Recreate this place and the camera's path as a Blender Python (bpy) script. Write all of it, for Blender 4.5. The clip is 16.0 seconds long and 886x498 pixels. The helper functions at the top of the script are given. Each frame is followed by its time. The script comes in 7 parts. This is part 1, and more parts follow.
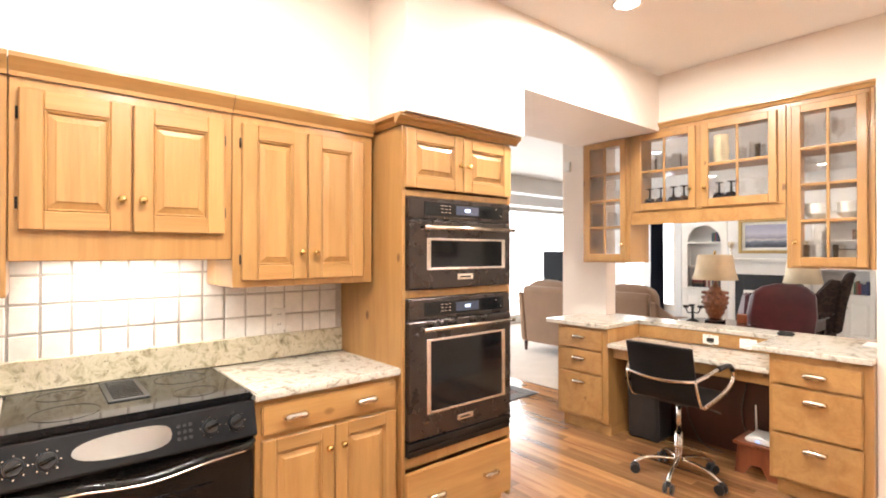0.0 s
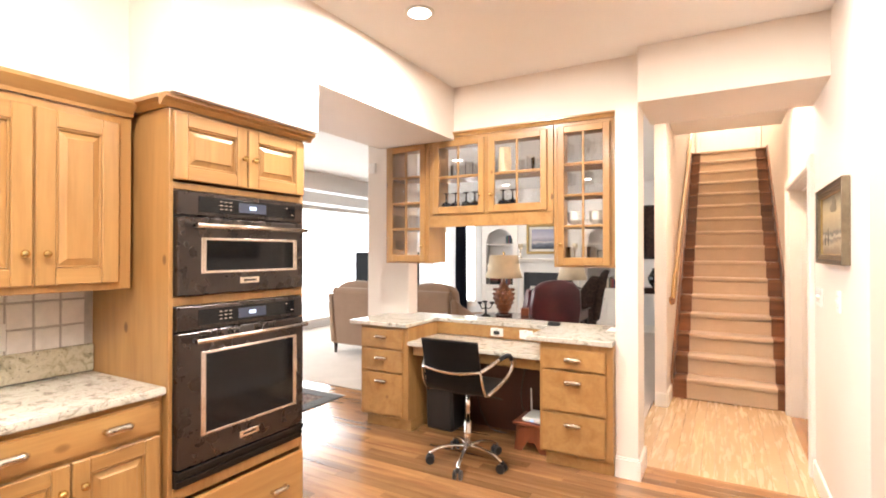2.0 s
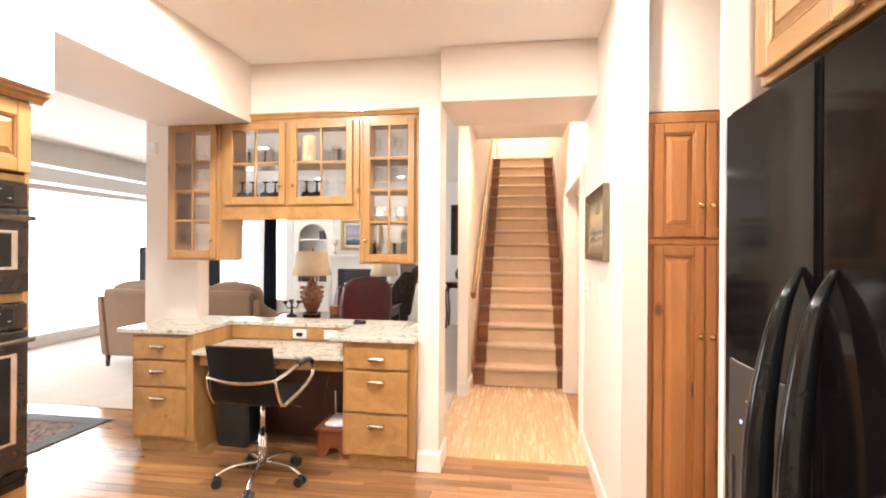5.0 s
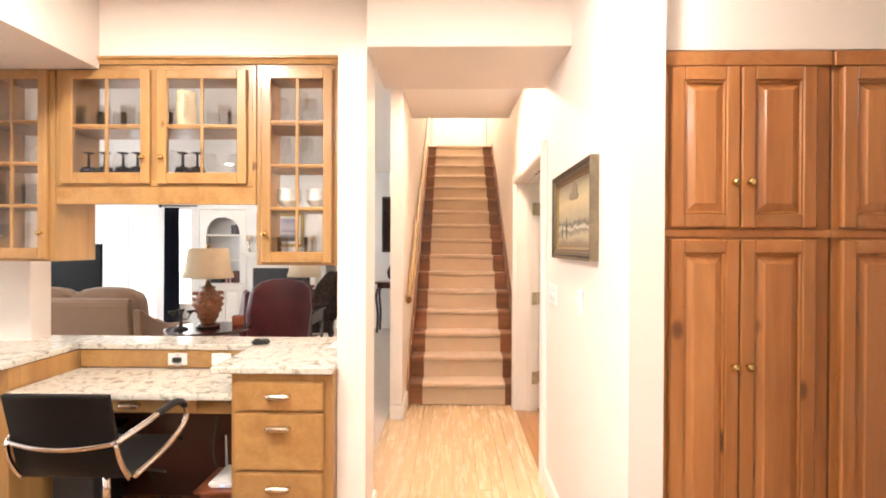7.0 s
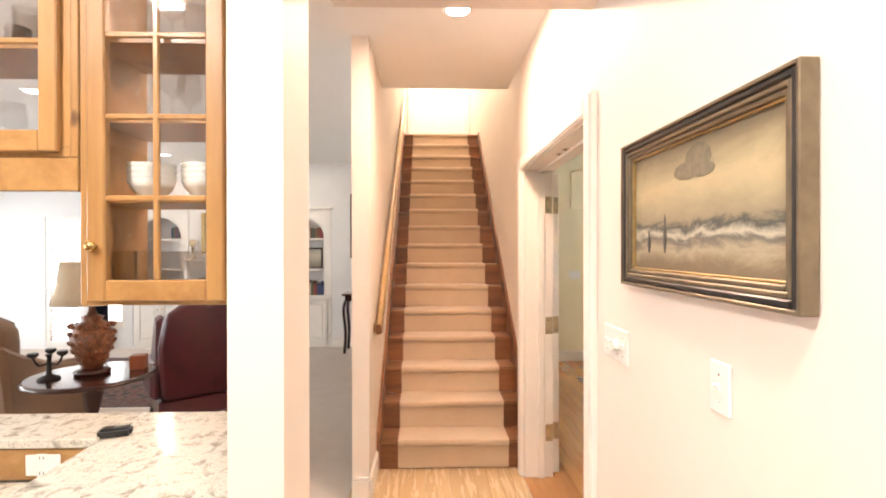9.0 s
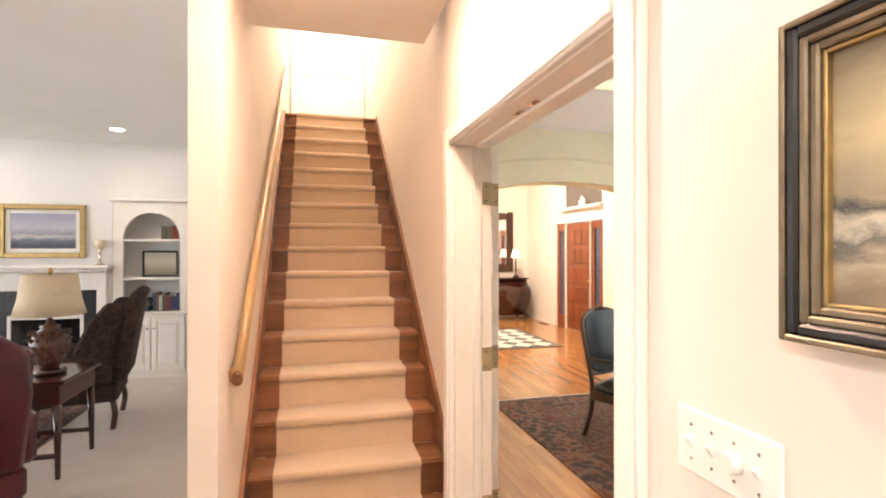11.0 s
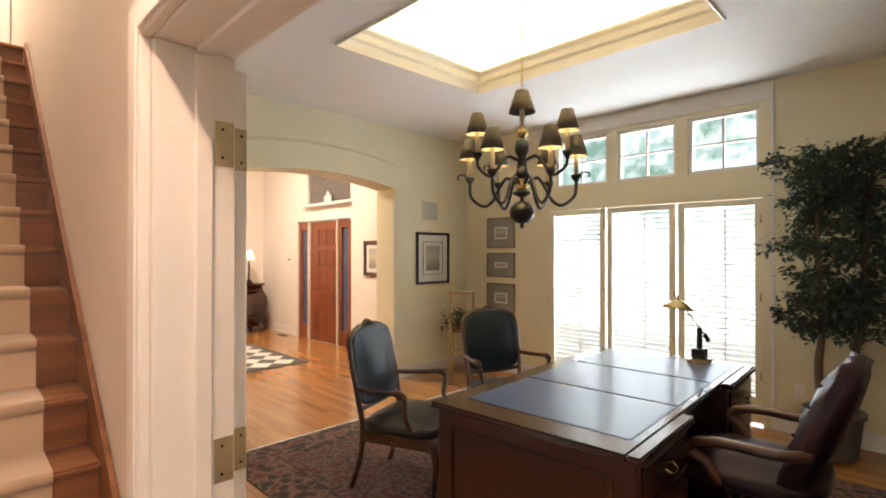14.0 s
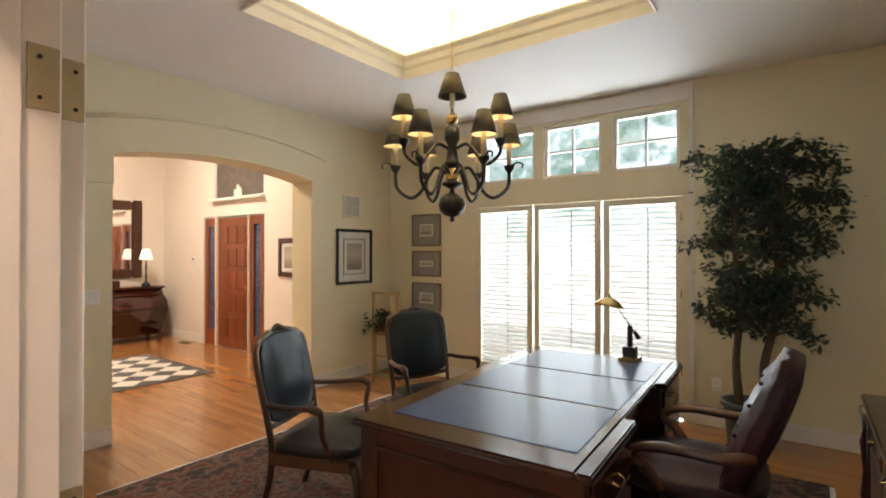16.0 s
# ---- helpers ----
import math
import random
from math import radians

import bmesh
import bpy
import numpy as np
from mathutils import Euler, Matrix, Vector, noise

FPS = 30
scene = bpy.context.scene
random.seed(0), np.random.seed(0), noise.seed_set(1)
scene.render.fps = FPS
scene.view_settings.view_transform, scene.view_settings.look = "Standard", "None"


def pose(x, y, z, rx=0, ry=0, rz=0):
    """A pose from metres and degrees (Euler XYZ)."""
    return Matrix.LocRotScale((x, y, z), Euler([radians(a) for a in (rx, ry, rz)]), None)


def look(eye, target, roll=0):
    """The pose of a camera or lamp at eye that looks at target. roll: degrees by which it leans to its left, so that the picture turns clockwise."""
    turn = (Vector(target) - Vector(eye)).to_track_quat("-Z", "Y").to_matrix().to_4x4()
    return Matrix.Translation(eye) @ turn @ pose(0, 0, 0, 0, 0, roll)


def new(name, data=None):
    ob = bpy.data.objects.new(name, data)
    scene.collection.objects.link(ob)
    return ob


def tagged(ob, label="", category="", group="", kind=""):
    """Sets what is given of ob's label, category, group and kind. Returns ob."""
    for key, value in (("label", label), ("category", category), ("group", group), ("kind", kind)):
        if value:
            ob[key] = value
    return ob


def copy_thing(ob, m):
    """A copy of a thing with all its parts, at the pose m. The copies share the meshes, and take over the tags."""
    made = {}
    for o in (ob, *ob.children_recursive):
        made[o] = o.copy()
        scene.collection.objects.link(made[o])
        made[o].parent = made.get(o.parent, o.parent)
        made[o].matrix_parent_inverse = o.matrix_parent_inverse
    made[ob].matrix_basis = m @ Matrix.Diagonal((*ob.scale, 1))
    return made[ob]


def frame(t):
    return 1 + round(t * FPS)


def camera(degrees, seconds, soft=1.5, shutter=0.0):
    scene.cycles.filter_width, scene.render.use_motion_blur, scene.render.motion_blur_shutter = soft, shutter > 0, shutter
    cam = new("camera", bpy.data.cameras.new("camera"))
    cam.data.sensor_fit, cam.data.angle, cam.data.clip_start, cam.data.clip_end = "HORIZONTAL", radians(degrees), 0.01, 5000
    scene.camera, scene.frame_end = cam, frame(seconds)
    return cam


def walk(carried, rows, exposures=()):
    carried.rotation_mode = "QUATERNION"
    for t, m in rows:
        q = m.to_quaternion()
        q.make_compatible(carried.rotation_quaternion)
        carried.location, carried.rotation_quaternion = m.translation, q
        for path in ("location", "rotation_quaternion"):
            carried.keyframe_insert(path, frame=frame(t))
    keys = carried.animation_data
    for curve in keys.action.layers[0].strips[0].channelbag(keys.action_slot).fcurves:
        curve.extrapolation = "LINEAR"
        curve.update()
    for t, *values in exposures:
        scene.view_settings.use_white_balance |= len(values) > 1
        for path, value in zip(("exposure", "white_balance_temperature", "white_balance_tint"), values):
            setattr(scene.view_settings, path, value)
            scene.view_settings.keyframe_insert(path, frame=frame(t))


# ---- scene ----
cam = camera(83.5, 16.0, soft=1.9)
ROWS = [
    (0.0, -0.000, -0.000, 1.487, -39.82, 0.36, -0.02),
    (0.5, 0.040, -0.013, 1.493, -45.10, 0.15, 0.02),
    (1.0, 0.074, -0.017, 1.489, -50.57, 0.34, -0.04),
    (1.5, 0.106, -0.042, 1.494, -55.62, 0.31, -0.07),
    (2.0, 0.135, -0.063, 1.490, -60.47, 0.44, -0.03),
    (2.5, 0.156, -0.079, 1.496, -65.05, 0.30, -0.08),
    (3.0, 0.178, -0.089, 1.493, -69.19, 0.26, -0.12),
    (3.5, 0.200, -0.103, 1.489, -72.61, 0.33, -0.07),
    (4.0, 0.215, -0.114, 1.487, -75.68, 0.34, -0.08),
    (4.5, 0.243, -0.114, 1.491, -78.43, 0.23, -0.25),
    (7.0, 1.134, -0.000, 1.488, -88.93, -0.30, -0.24),
    (7.5, 1.431, 0.037, 1.493, -89.78, -0.18, -0.18),
    (8.0, 1.746, 0.040, 1.513, -90.43, -0.21, 0.02),
    (10.5, 3.093, 0.097, 1.561, -99.22, 0.12, -0.12),
    (11.0, 3.338, 0.069, 1.552, -104.50, 0.16, -0.02),
    (11.5, 3.576, 0.020, 1.569, -110.15, 0.15, 0.22),
    (12.0, 3.781, -0.031, 1.574, -115.71, 0.42, 0.15),
    (12.5, 3.969, -0.078, 1.575, -121.30, 0.30, 0.21),
    (13.0, 4.106, -0.134, 1.560, -126.00, 0.35, 0.17),
    (13.5, 4.231, -0.187, 1.554, -130.51, 0.36, 0.04),
    (14.0, 4.332, -0.249, 1.553, -134.71, 0.32, -0.03),
    (14.5, 4.416, -0.318, 1.539, -137.83, 0.27, 0.03),
    (15.0, 4.481, -0.380, 1.532, -140.14, 0.35, 0.03),
    (15.5, 4.524, -0.426, 1.526, -142.04, 0.38, 0.07),
    (16.0, 4.552, -0.463, 1.523, -143.63, 0.38, -0.01),
]
EXPOSURES = [(0.0, 0.0), (7.0, 0.0), (8.0, -0.12), (10.5, -0.10), (12.5, 0.0), (13.0, -0.2), (13.5, -0.45), (14.0, -0.68), (15.0, -0.88), (16.0, -0.95)]
walk(cam, [(t, pose(x, y, z, 90 + pitch, roll, yaw)) for t, x, y, z, yaw, pitch, roll in ROWS], EXPOSURES)

# ---- world and lights ----
world = bpy.data.worlds.new("sky")
scene.world = world
world.use_nodes = True
wn = world.node_tree
sky = wn.nodes.new("ShaderNodeTexSky")
sky.sky_type, sky.sun_disc = "NISHITA", False
sky.sun_elevation, sky.sun_rotation = radians(48), radians(200)
wn.nodes["Background"].inputs[1].default_value = 0.12
wn.links.new(sky.outputs[0], wn.nodes["Background"].inputs[0])
sun = new("sun", bpy.data.lights.new("sun", "SUN"))
sun.data.energy, sun.data.angle, sun.data.color = 2.0, radians(2), (1.0, 0.95, 0.88)
sun.matrix_world = look((2, -8, 14), (6, 0, 0))

WARM, DAY, KITCHEN = (1.0, 0.85, 0.68), (0.93, 0.97, 1.0), (1.0, 0.955, 0.895)


def area(name, eye, target, sx, sy, power, color, spread=180):
    ob = new(name, bpy.data.lights.new(name, "AREA"))
    d = ob.data
    d.shape, d.size, d.size_y, d.energy, d.color, d.spread = "RECTANGLE", sx, sy, power, color, radians(spread)
    ob.matrix_world = look(eye, target)
    return ob


K = 1.0
for x, y, power in ((2.50, 1.43, 68), (0.55, 1.2, 58), (0.55, -0.35, 44), (2.45, -0.2, 36), (-1.1, 0.5, 56)):
    area("kitchen_downlight", (x, y, 2.825), (x, y, 0), 0.13, 0.13, power * K, KITCHEN)
area("hall_downlight", (5.0, -0.1, 2.81), (5.0, -0.1, 0), 0.13, 0.13, 49 * K, (1.0, 0.70, 0.52))
area("stair_light", (8.2, -0.12, 5.3), (8.2, -0.12, 0), 0.3, 0.3, 56 * K, WARM)
area("landing_light", (10.3, -0.12, 5.3), (10.3, -0.12, 0), 0.3, 0.3, 60 * K, WARM)
area("hood_light", (0.31, 2.38, 1.45), (0.31, 2.42, 0.9), 0.5, 0.1, 5.5 * K, (1.0, 0.92, 0.82))
for x, y in ((9.3, 2.1), (9.3, 3.7), (6.5, 3.3)):
    area("living_downlight", (x, y, 2.82), (x, y, 0), 0.14, 0.14, 8 * K, WARM)
area("living_window_light", (6.0, 6.9, 1.4), (6.0, 0, 1.2), 6.5, 2.3, 125 * K, DAY)
area("shutter_daylight", (6.58, -6.3, 1.5), (6.5, 0, 0.9), 2.6, 2.6, 440 * K, (0.84, 0.93, 1.0))
for x, y, sx, sy in ((6.38, -2.14, 2.1, 0.05), (6.38, -3.885, 2.1, 0.05), (5.24, -3.01, 0.05, 1.5), (7.525, -3.01, 0.05, 1.5)):
    area("cove_light", (x, y, 3.225), (x, y, 9), sx, sy, 68 * K, (1.0, 0.80, 0.38))
area("foyer_light", (11.6, -2.9, 3.9), (11.6, -2.9, 0), 0.4, 0.4, 290 * K, WARM)

# ---- materials ----


def shader(name):
    m = bpy.data.materials.new(name)
    m.use_nodes = True
    return m, m.node_tree.nodes, m.node_tree.links, m.node_tree.nodes["Principled BSDF"]


def ramp(n, stops):
    r = n.new("ShaderNodeValToRGB")
    while len(r.color_ramp.elements) < len(stops):
        r.color_ramp.elements.new(0.5)
    for e, (p, c) in zip(r.color_ramp.elements, stops):
        e.position, e.color = p, (*c, 1)
    return r


def place(n, l, stretch=(1, 1, 1), vary=True):
    tc, mp = n.new("ShaderNodeTexCoord"), n.new("ShaderNodeMapping")
    mp.inputs[3].default_value = stretch
    if vary:
        info, add, mul = n.new("ShaderNodeObjectInfo"), n.new("ShaderNodeVectorMath"), n.new("ShaderNodeVectorMath")
        mul.operation = "SCALE"
        mul.inputs[0].default_value = (7.3, 11.1, 5.7)
        l.new(info.outputs["Random"], mul.inputs["Scale"])
        l.new(tc.outputs["Object"], add.inputs[0])
        l.new(mul.outputs[0], add.inputs[1])
        l.new(add.outputs[0], mp.inputs[0])
    else:
        l.new(tc.outputs["Object"], mp.inputs[0])
    return mp.outputs[0]


def noisy(n, l, at, scale, detail=4, rough=0.55, distort=0.0):
    t = n.new("ShaderNodeTexNoise")
    t.inputs["Scale"].default_value, t.inputs["Detail"].default_value = scale, detail
    t.inputs["Roughness"].default_value, t.inputs["Distortion"].default_value = rough, distort
    l.new(at, t.inputs["Vector"])
    return t.outputs["Fac"]


def mixed(n, l, fac, a, b, mode="MIX"):
    x = n.new("ShaderNodeMix")
    x.data_type, x.blend_type = "RGBA", mode
    for k, v in ((0, fac), (6, a), (7, b)):
        if isinstance(v, (int, float)):
            x.inputs[k].default_value = v
        elif isinstance(v, tuple):
            x.inputs[k].default_value = (*v, 1)
        else:
            l.new(v, x.inputs[k])
    return x.outputs[2]


def bumped(n, l, bsdf, height, strength, distance=0.002):
    b = n.new("ShaderNodeBump")
    b.inputs["Strength"].default_value, b.inputs["Distance"].default_value = strength, distance
    l.new(height, b.inputs["Height"])
    l.new(b.outputs[0], bsdf.inputs["Normal"])


def plain(name, color, rough=0.5, metal=0.0, vary=0.10, scale=14.0, bump=0.06, coat=0.0, fine=160.0, dist=0.001, gloss=0.5):
    """A paint, metal or cloth with soft stains, fine relief and uneven gloss."""
    m, n, l, b = shader(name)
    at = place(n, l)
    big, small = noisy(n, l, at, scale), noisy(n, l, at, fine, 2)
    dark = tuple(c * (1 - vary) for c in color)
    lite = tuple(min(1.0, c * (1 + vary * 0.6)) for c in color)
    r = ramp(n, [(0.3, dark), (0.7, lite)])
    l.new(big, r.inputs[0])
    l.new(r.outputs[0], b.inputs["Base Color"])
    mr = n.new("ShaderNodeMapRange")
    mr.inputs[3].default_value, mr.inputs[4].default_value = max(0.03, rough - 0.06), min(1, rough + 0.06)
    l.new(big, mr.inputs[0])
    l.new(mr.outputs[0], b.inputs["Roughness"])
    b.inputs["Metallic"].default_value = metal
    b.inputs["Specular IOR Level"].default_value = gloss
    b.inputs["Coat Weight"].default_value = coat
    b.inputs["Coat Roughness"].default_value = 0.12
    bumped(n, l, b, small, bump, dist)
    return m


def wood(name, lite, dark, axis, rough=0.38, knots=0.0, coat=0.25, scale=1.0, tone=0.18, grain=0.22, knot_size=1.0):
    """Wood with grain along an axis, tone from board to board, and knots."""
    m, n, l, b = shader(name)
    stretch = [9.0 * scale, 9.0 * scale, 9.0 * scale]
    stretch[axis] = 0.7 * scale
    at = place(n, l, tuple(stretch))
    broad = noisy(n, l, at, 1.0, 5, 0.6, 0.8)
    fine = noisy(n, l, at, 7.0, 3, 0.6, 0.3)
    r = ramp(n, [(0.28, dark), (0.5, tuple((a * 0.6 + d * 0.4) for a, d in zip(lite, dark))), (0.68, lite)])
    l.new(broad, r.inputs[0])
    col = mixed(n, l, grain, r.outputs[0], ramp_from(n, l, fine), "MULTIPLY")
    info = n.new("ShaderNodeObjectInfo")
    hue = n.new("ShaderNodeHueSaturation")
    mr = n.new("ShaderNodeMapRange")
    mr.inputs[3].default_value, mr.inputs[4].default_value = 1 - tone, 1 + tone
    l.new(info.outputs["Random"], mr.inputs[0])
    l.new(mr.outputs[0], hue.inputs["Value"])
    l.new(col, hue.inputs["Color"])
    col = hue.outputs[0]
    if knots:
        kstretch = [3.2, 3.2, 3.2]
        kstretch[axis] = 2.0
        kat = place(n, l, tuple(kstretch))
        v = n.new("ShaderNodeTexVoronoi")
        v.inputs["Scale"].default_value = 1.4
        l.new(kat, v.inputs["Vector"])
        ring = ramp(n, [(0.03 * knot_size, (1, 1, 1)), (0.055 * knot_size, (0.75, 0.75, 0.75)), (0.085 * knot_size, (0, 0, 0))])
        l.new(v.outputs["Distance"], ring.inputs[0])
        fac = n.new("ShaderNodeMath")
        fac.operation = "MULTIPLY"
        fac.inputs[1].default_value = knots
        l.new(ring.outputs[0], fac.inputs[0])
        col = mixed(n, l, fac.outputs[0], col, (0.085, 0.028, 0.010))
    l.new(col, b.inputs["Base Color"])
    rr = n.new("ShaderNodeMapRange")
    rr.inputs[3].default_value, rr.inputs[4].default_value = rough - 0.05, rough + 0.1
    l.new(fine, rr.inputs[0])
    l.new(rr.outputs[0], b.inputs["Roughness"])
    b.inputs["Coat Weight"].default_value, b.inputs["Coat Roughness"].default_value = coat, 0.15
    bumped(n, l, b, fine, 0.10, 0.001)
    return m


def ramp_from(n, l, fac, low=0.55):
    r = ramp(n, [(0.35, (low, low, low)), (0.65, (1, 1, 1))])
    l.new(fac, r.inputs[0])
    return r.outputs[0]


def stone(name, stops, scale, rough=0.15, fleck=90.0, fleck_color=(0.05, 0.045, 0.04)):
    """Polished granite: clouds of colour with dark mineral flecks."""
    m, n, l, b = shader(name)
    at = place(n, l, vary=False)
    r = ramp(n, stops)
    l.new(noisy(n, l, at, scale, 7, 0.7, 0.6), r.inputs[0])
    v = n.new("ShaderNodeTexVoronoi")
    v.inputs["Scale"].default_value = fleck
    l.new(at, v.inputs["Vector"])
    f = ramp(n, [(0.14, (0.85, 0.85, 0.85)), (0.24, (0, 0, 0))])
    l.new(v.outputs["Distance"], f.inputs[0])
    patch = ramp(n, [(0.46, (0, 0, 0)), (0.62, (1, 1, 1))])
    l.new(noisy(n, l, at, scale * 1.7, 4), patch.inputs[0])
    fac = mixed(n, l, 1.0, f.outputs[0], patch.outputs[0], "MULTIPLY")
    l.new(mixed(n, l, fac, r.outputs[0], fleck_color), b.inputs["Base Color"])
    b.inputs["Roughness"].default_value = rough
    return m


def carpet(name, c1, c2, scale=220.0, bump=0.6):
    m, n, l, b = shader(name)
    at = place(n, l)
    r = ramp(n, [(0.3, c1), (0.7, c2)])
    l.new(mixed(n, l, 0.5, noisy(n, l, at, scale, 2), noisy(n, l, at, 5, 3)), r.inputs[0])
    l.new(r.outputs[0], b.inputs["Base Color"])
    b.inputs["Roughness"].default_value = 0.95
    b.inputs["Sheen Weight"].default_value = 0.3
    bumped(n, l, b, noisy(n, l, at, scale, 2), bump, 0.003)
    return m


def persian(name, field, second, third, scale=9.0):
    """Knotted wool: three dyes in a small floral mottle."""
    m, n, l, b = shader(name)
    at = place(n, l, vary=False)
    v = n.new("ShaderNodeTexVoronoi")
    v.inputs["Scale"].default_value, v.feature = scale, "SMOOTH_F1"
    l.new(at, v.inputs["Vector"])
    r = ramp(n, [(0.12, third), (0.2, field), (0.42, field), (0.5, second), (0.6, third), (0.72, field)])
    l.new(mixed(n, l, 0.45, v.outputs["Distance"], noisy(n, l, at, scale * 2.2, 5, 0.7)), r.inputs[0])
    l.new(r.outputs[0], b.inputs["Base Color"])
    b.inputs["Roughness"].default_value = 0.95
    bumped(n, l, b, noisy(n, l, at, 260, 2), 0.5, 0.003)
    return m


def clear_pane(name, base=0.04, curve_power=5.0, edge=0.75):
    """Thin window glass: mostly straight through, with a sharp reflection."""
    m, n, l, b = shader(name)
    tr, gl, mx, fr = n.new("ShaderNodeBsdfTransparent"), n.new("ShaderNodeBsdfGlossy"), n.new("ShaderNodeMixShader"), n.new("ShaderNodeLayerWeight")
    power, share = n.new("ShaderNodeMath"), n.new("ShaderNodeMapRange")
    gl.inputs["Roughness"].default_value = 0.02
    power.operation = "POWER"
    power.inputs[1].default_value = curve_power
    share.inputs[3].default_value, share.inputs[4].default_value = base, edge
    l.new(fr.outputs["Facing"], power.inputs[0])
    l.new(power.outputs[0], share.inputs[0])
    l.new(share.outputs[0], mx.inputs[0])
    l.new(tr.outputs[0], mx.inputs[1])
    l.new(gl.outputs[0], mx.inputs[2])
    l.new(mx.outputs[0], n["Material Output"].inputs[0])
    return m


def glow(name, color, strength):
    m, n, l, b = shader(name)
    b.inputs["Base Color"].default_value = (*color, 1)
    b.inputs["Emission Color"].default_value, b.inputs["Emission Strength"].default_value = (*color, 1), strength
    return m


def outdoors(name, strength):
    """Distance beyond the windows: pale sky between blurred evergreens."""
    m, n, l, b = shader(name)
    at = place(n, l, (1, 1, 1), False)
    r = ramp(n, [(0.34, (0.16, 0.25, 0.21)), (0.44, (0.34, 0.45, 0.43)), (0.52, (0.75, 0.87, 1.0)), (0.7, (0.92, 0.97, 1.0))])
    sep, low, add = n.new("ShaderNodeSeparateXYZ"), n.new("ShaderNodeMapRange"), n.new("ShaderNodeMath")
    l.new(at, sep.inputs[0])
    low.inputs[1].default_value, low.inputs[2].default_value = 0.9, 2.1
    low.inputs[3].default_value, low.inputs[4].default_value = 0.28, -0.06
    l.new(sep.outputs[2], low.inputs[0])
    l.new(noisy(n, l, at, 1.6, 6, 0.7), add.inputs[0])
    l.new(low.outputs[0], add.inputs[1])
    l.new(add.outputs[0], r.inputs[0])
    em = n.new("ShaderNodeEmission")
    em.inputs[1].default_value = strength
    l.new(r.outputs[0], em.inputs[0])
    l.new(em.outputs[0], n["Material Output"].inputs[0])
    return m


def canvas(name, stops, scale=5.0):
    """A painted picture: horizontal bands of colour broken by brushwork; bands run with local z from 0 to 1."""
    m, n, l, b = shader(name)
    tc, sep, add, mul = n.new("ShaderNodeTexCoord"), n.new("ShaderNodeSeparateXYZ"), n.new("ShaderNodeMath"), n.new("ShaderNodeMath")
    l.new(tc.outputs["Generated"], sep.inputs[0])
    brush = noisy(n, l, place(n, l, (1, 1, 2.5), False), scale * 2, 6, 0.7, 0.6)
    mul.operation = "MULTIPLY_ADD"
    mul.inputs[1].default_value, mul.inputs[2].default_value = 0.34, -0.17
    l.new(brush, mul.inputs[0])
    l.new(sep.outputs[2], add.inputs[0])
    l.new(mul.outputs[0], add.inputs[1])
    r = ramp(n, stops)
    l.new(add.outputs[0], r.inputs[0])
    l.new(r.outputs[0], b.inputs["Base Color"])
    b.inputs["Roughness"].default_value = 0.45
    bumped(n, l, b, brush, 0.2, 0.001)
    return m


WALL = plain("warm_white_paint", (0.80, 0.72, 0.645), 0.6, vary=0.04, scale=1.2, bump=0.08, fine=240)
WALL_CREAM = plain("cream_paint", (0.80, 0.72, 0.50), 0.6, vary=0.04, scale=1.2, bump=0.08, fine=240)
WALL_GREY = plain("soft_white_paint", (0.76, 0.74, 0.72), 0.6, vary=0.04, scale=1.2, bump=0.08, fine=240)
CEIL = plain("ceiling_paint", (0.92, 0.90, 0.87), 0.7, vary=0.03, scale=1.0, bump=0.05, fine=300)
TRIM = plain("white_gloss_trim", (0.84, 0.79, 0.73), 0.32, vary=0.03, scale=6, bump=0.02)
TRIM_CREAM = plain("cream_gloss_trim", (0.80, 0.73, 0.55), 0.35, vary=0.03, scale=6, bump=0.02)
PINE = wood("honey_pine", (0.46, 0.257, 0.092), (0.335, 0.16, 0.049), 2, 0.34, 0.85, 0.35, tone=0.06)
PINE_H = wood("honey_pine_rail", (0.46, 0.257, 0.092), (0.335, 0.16, 0.049), 0, 0.34, 0.5, 0.35, tone=0.06)
PINE_Y = wood("honey_pine_side", (0.46, 0.257, 0.092), (0.335, 0.16, 0.049), 1, 0.34, 0.5, 0.35, tone=0.06)
PANTRY = wood("amber_pine", (0.46, 0.195, 0.062), (0.31, 0.108, 0.028), 2, 0.32, 1.0, 0.4, tone=0.08, knot_size=1.55)
PANTRY_H = wood("amber_pine_rail", (0.45, 0.19, 0.06), (0.31, 0.108, 0.028), 1, 0.34, 0.7, 0.35)
OAK_Y = wood("oak_strip_kitchen", (0.42, 0.215, 0.09), (0.22, 0.092, 0.036), 1, 0.18, 0.0, 0.6, tone=0.34, grain=0.3)
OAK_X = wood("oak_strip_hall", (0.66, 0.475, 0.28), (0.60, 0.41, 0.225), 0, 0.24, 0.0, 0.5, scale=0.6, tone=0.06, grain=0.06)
OAK_F = wood("oak_strip_foyer", (0.48, 0.225, 0.075), (0.33, 0.135, 0.038), 0, 0.2, 0.0, 0.5, tone=0.14)
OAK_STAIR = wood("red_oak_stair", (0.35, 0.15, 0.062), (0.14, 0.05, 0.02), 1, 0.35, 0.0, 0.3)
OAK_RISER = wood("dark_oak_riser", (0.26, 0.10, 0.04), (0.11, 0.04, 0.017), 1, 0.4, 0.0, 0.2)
OAK_RAIL = wood("oak_handrail", (0.56, 0.36, 0.16), (0.44, 0.25, 0.09), 0, 0.3, 0.0, 0.4)
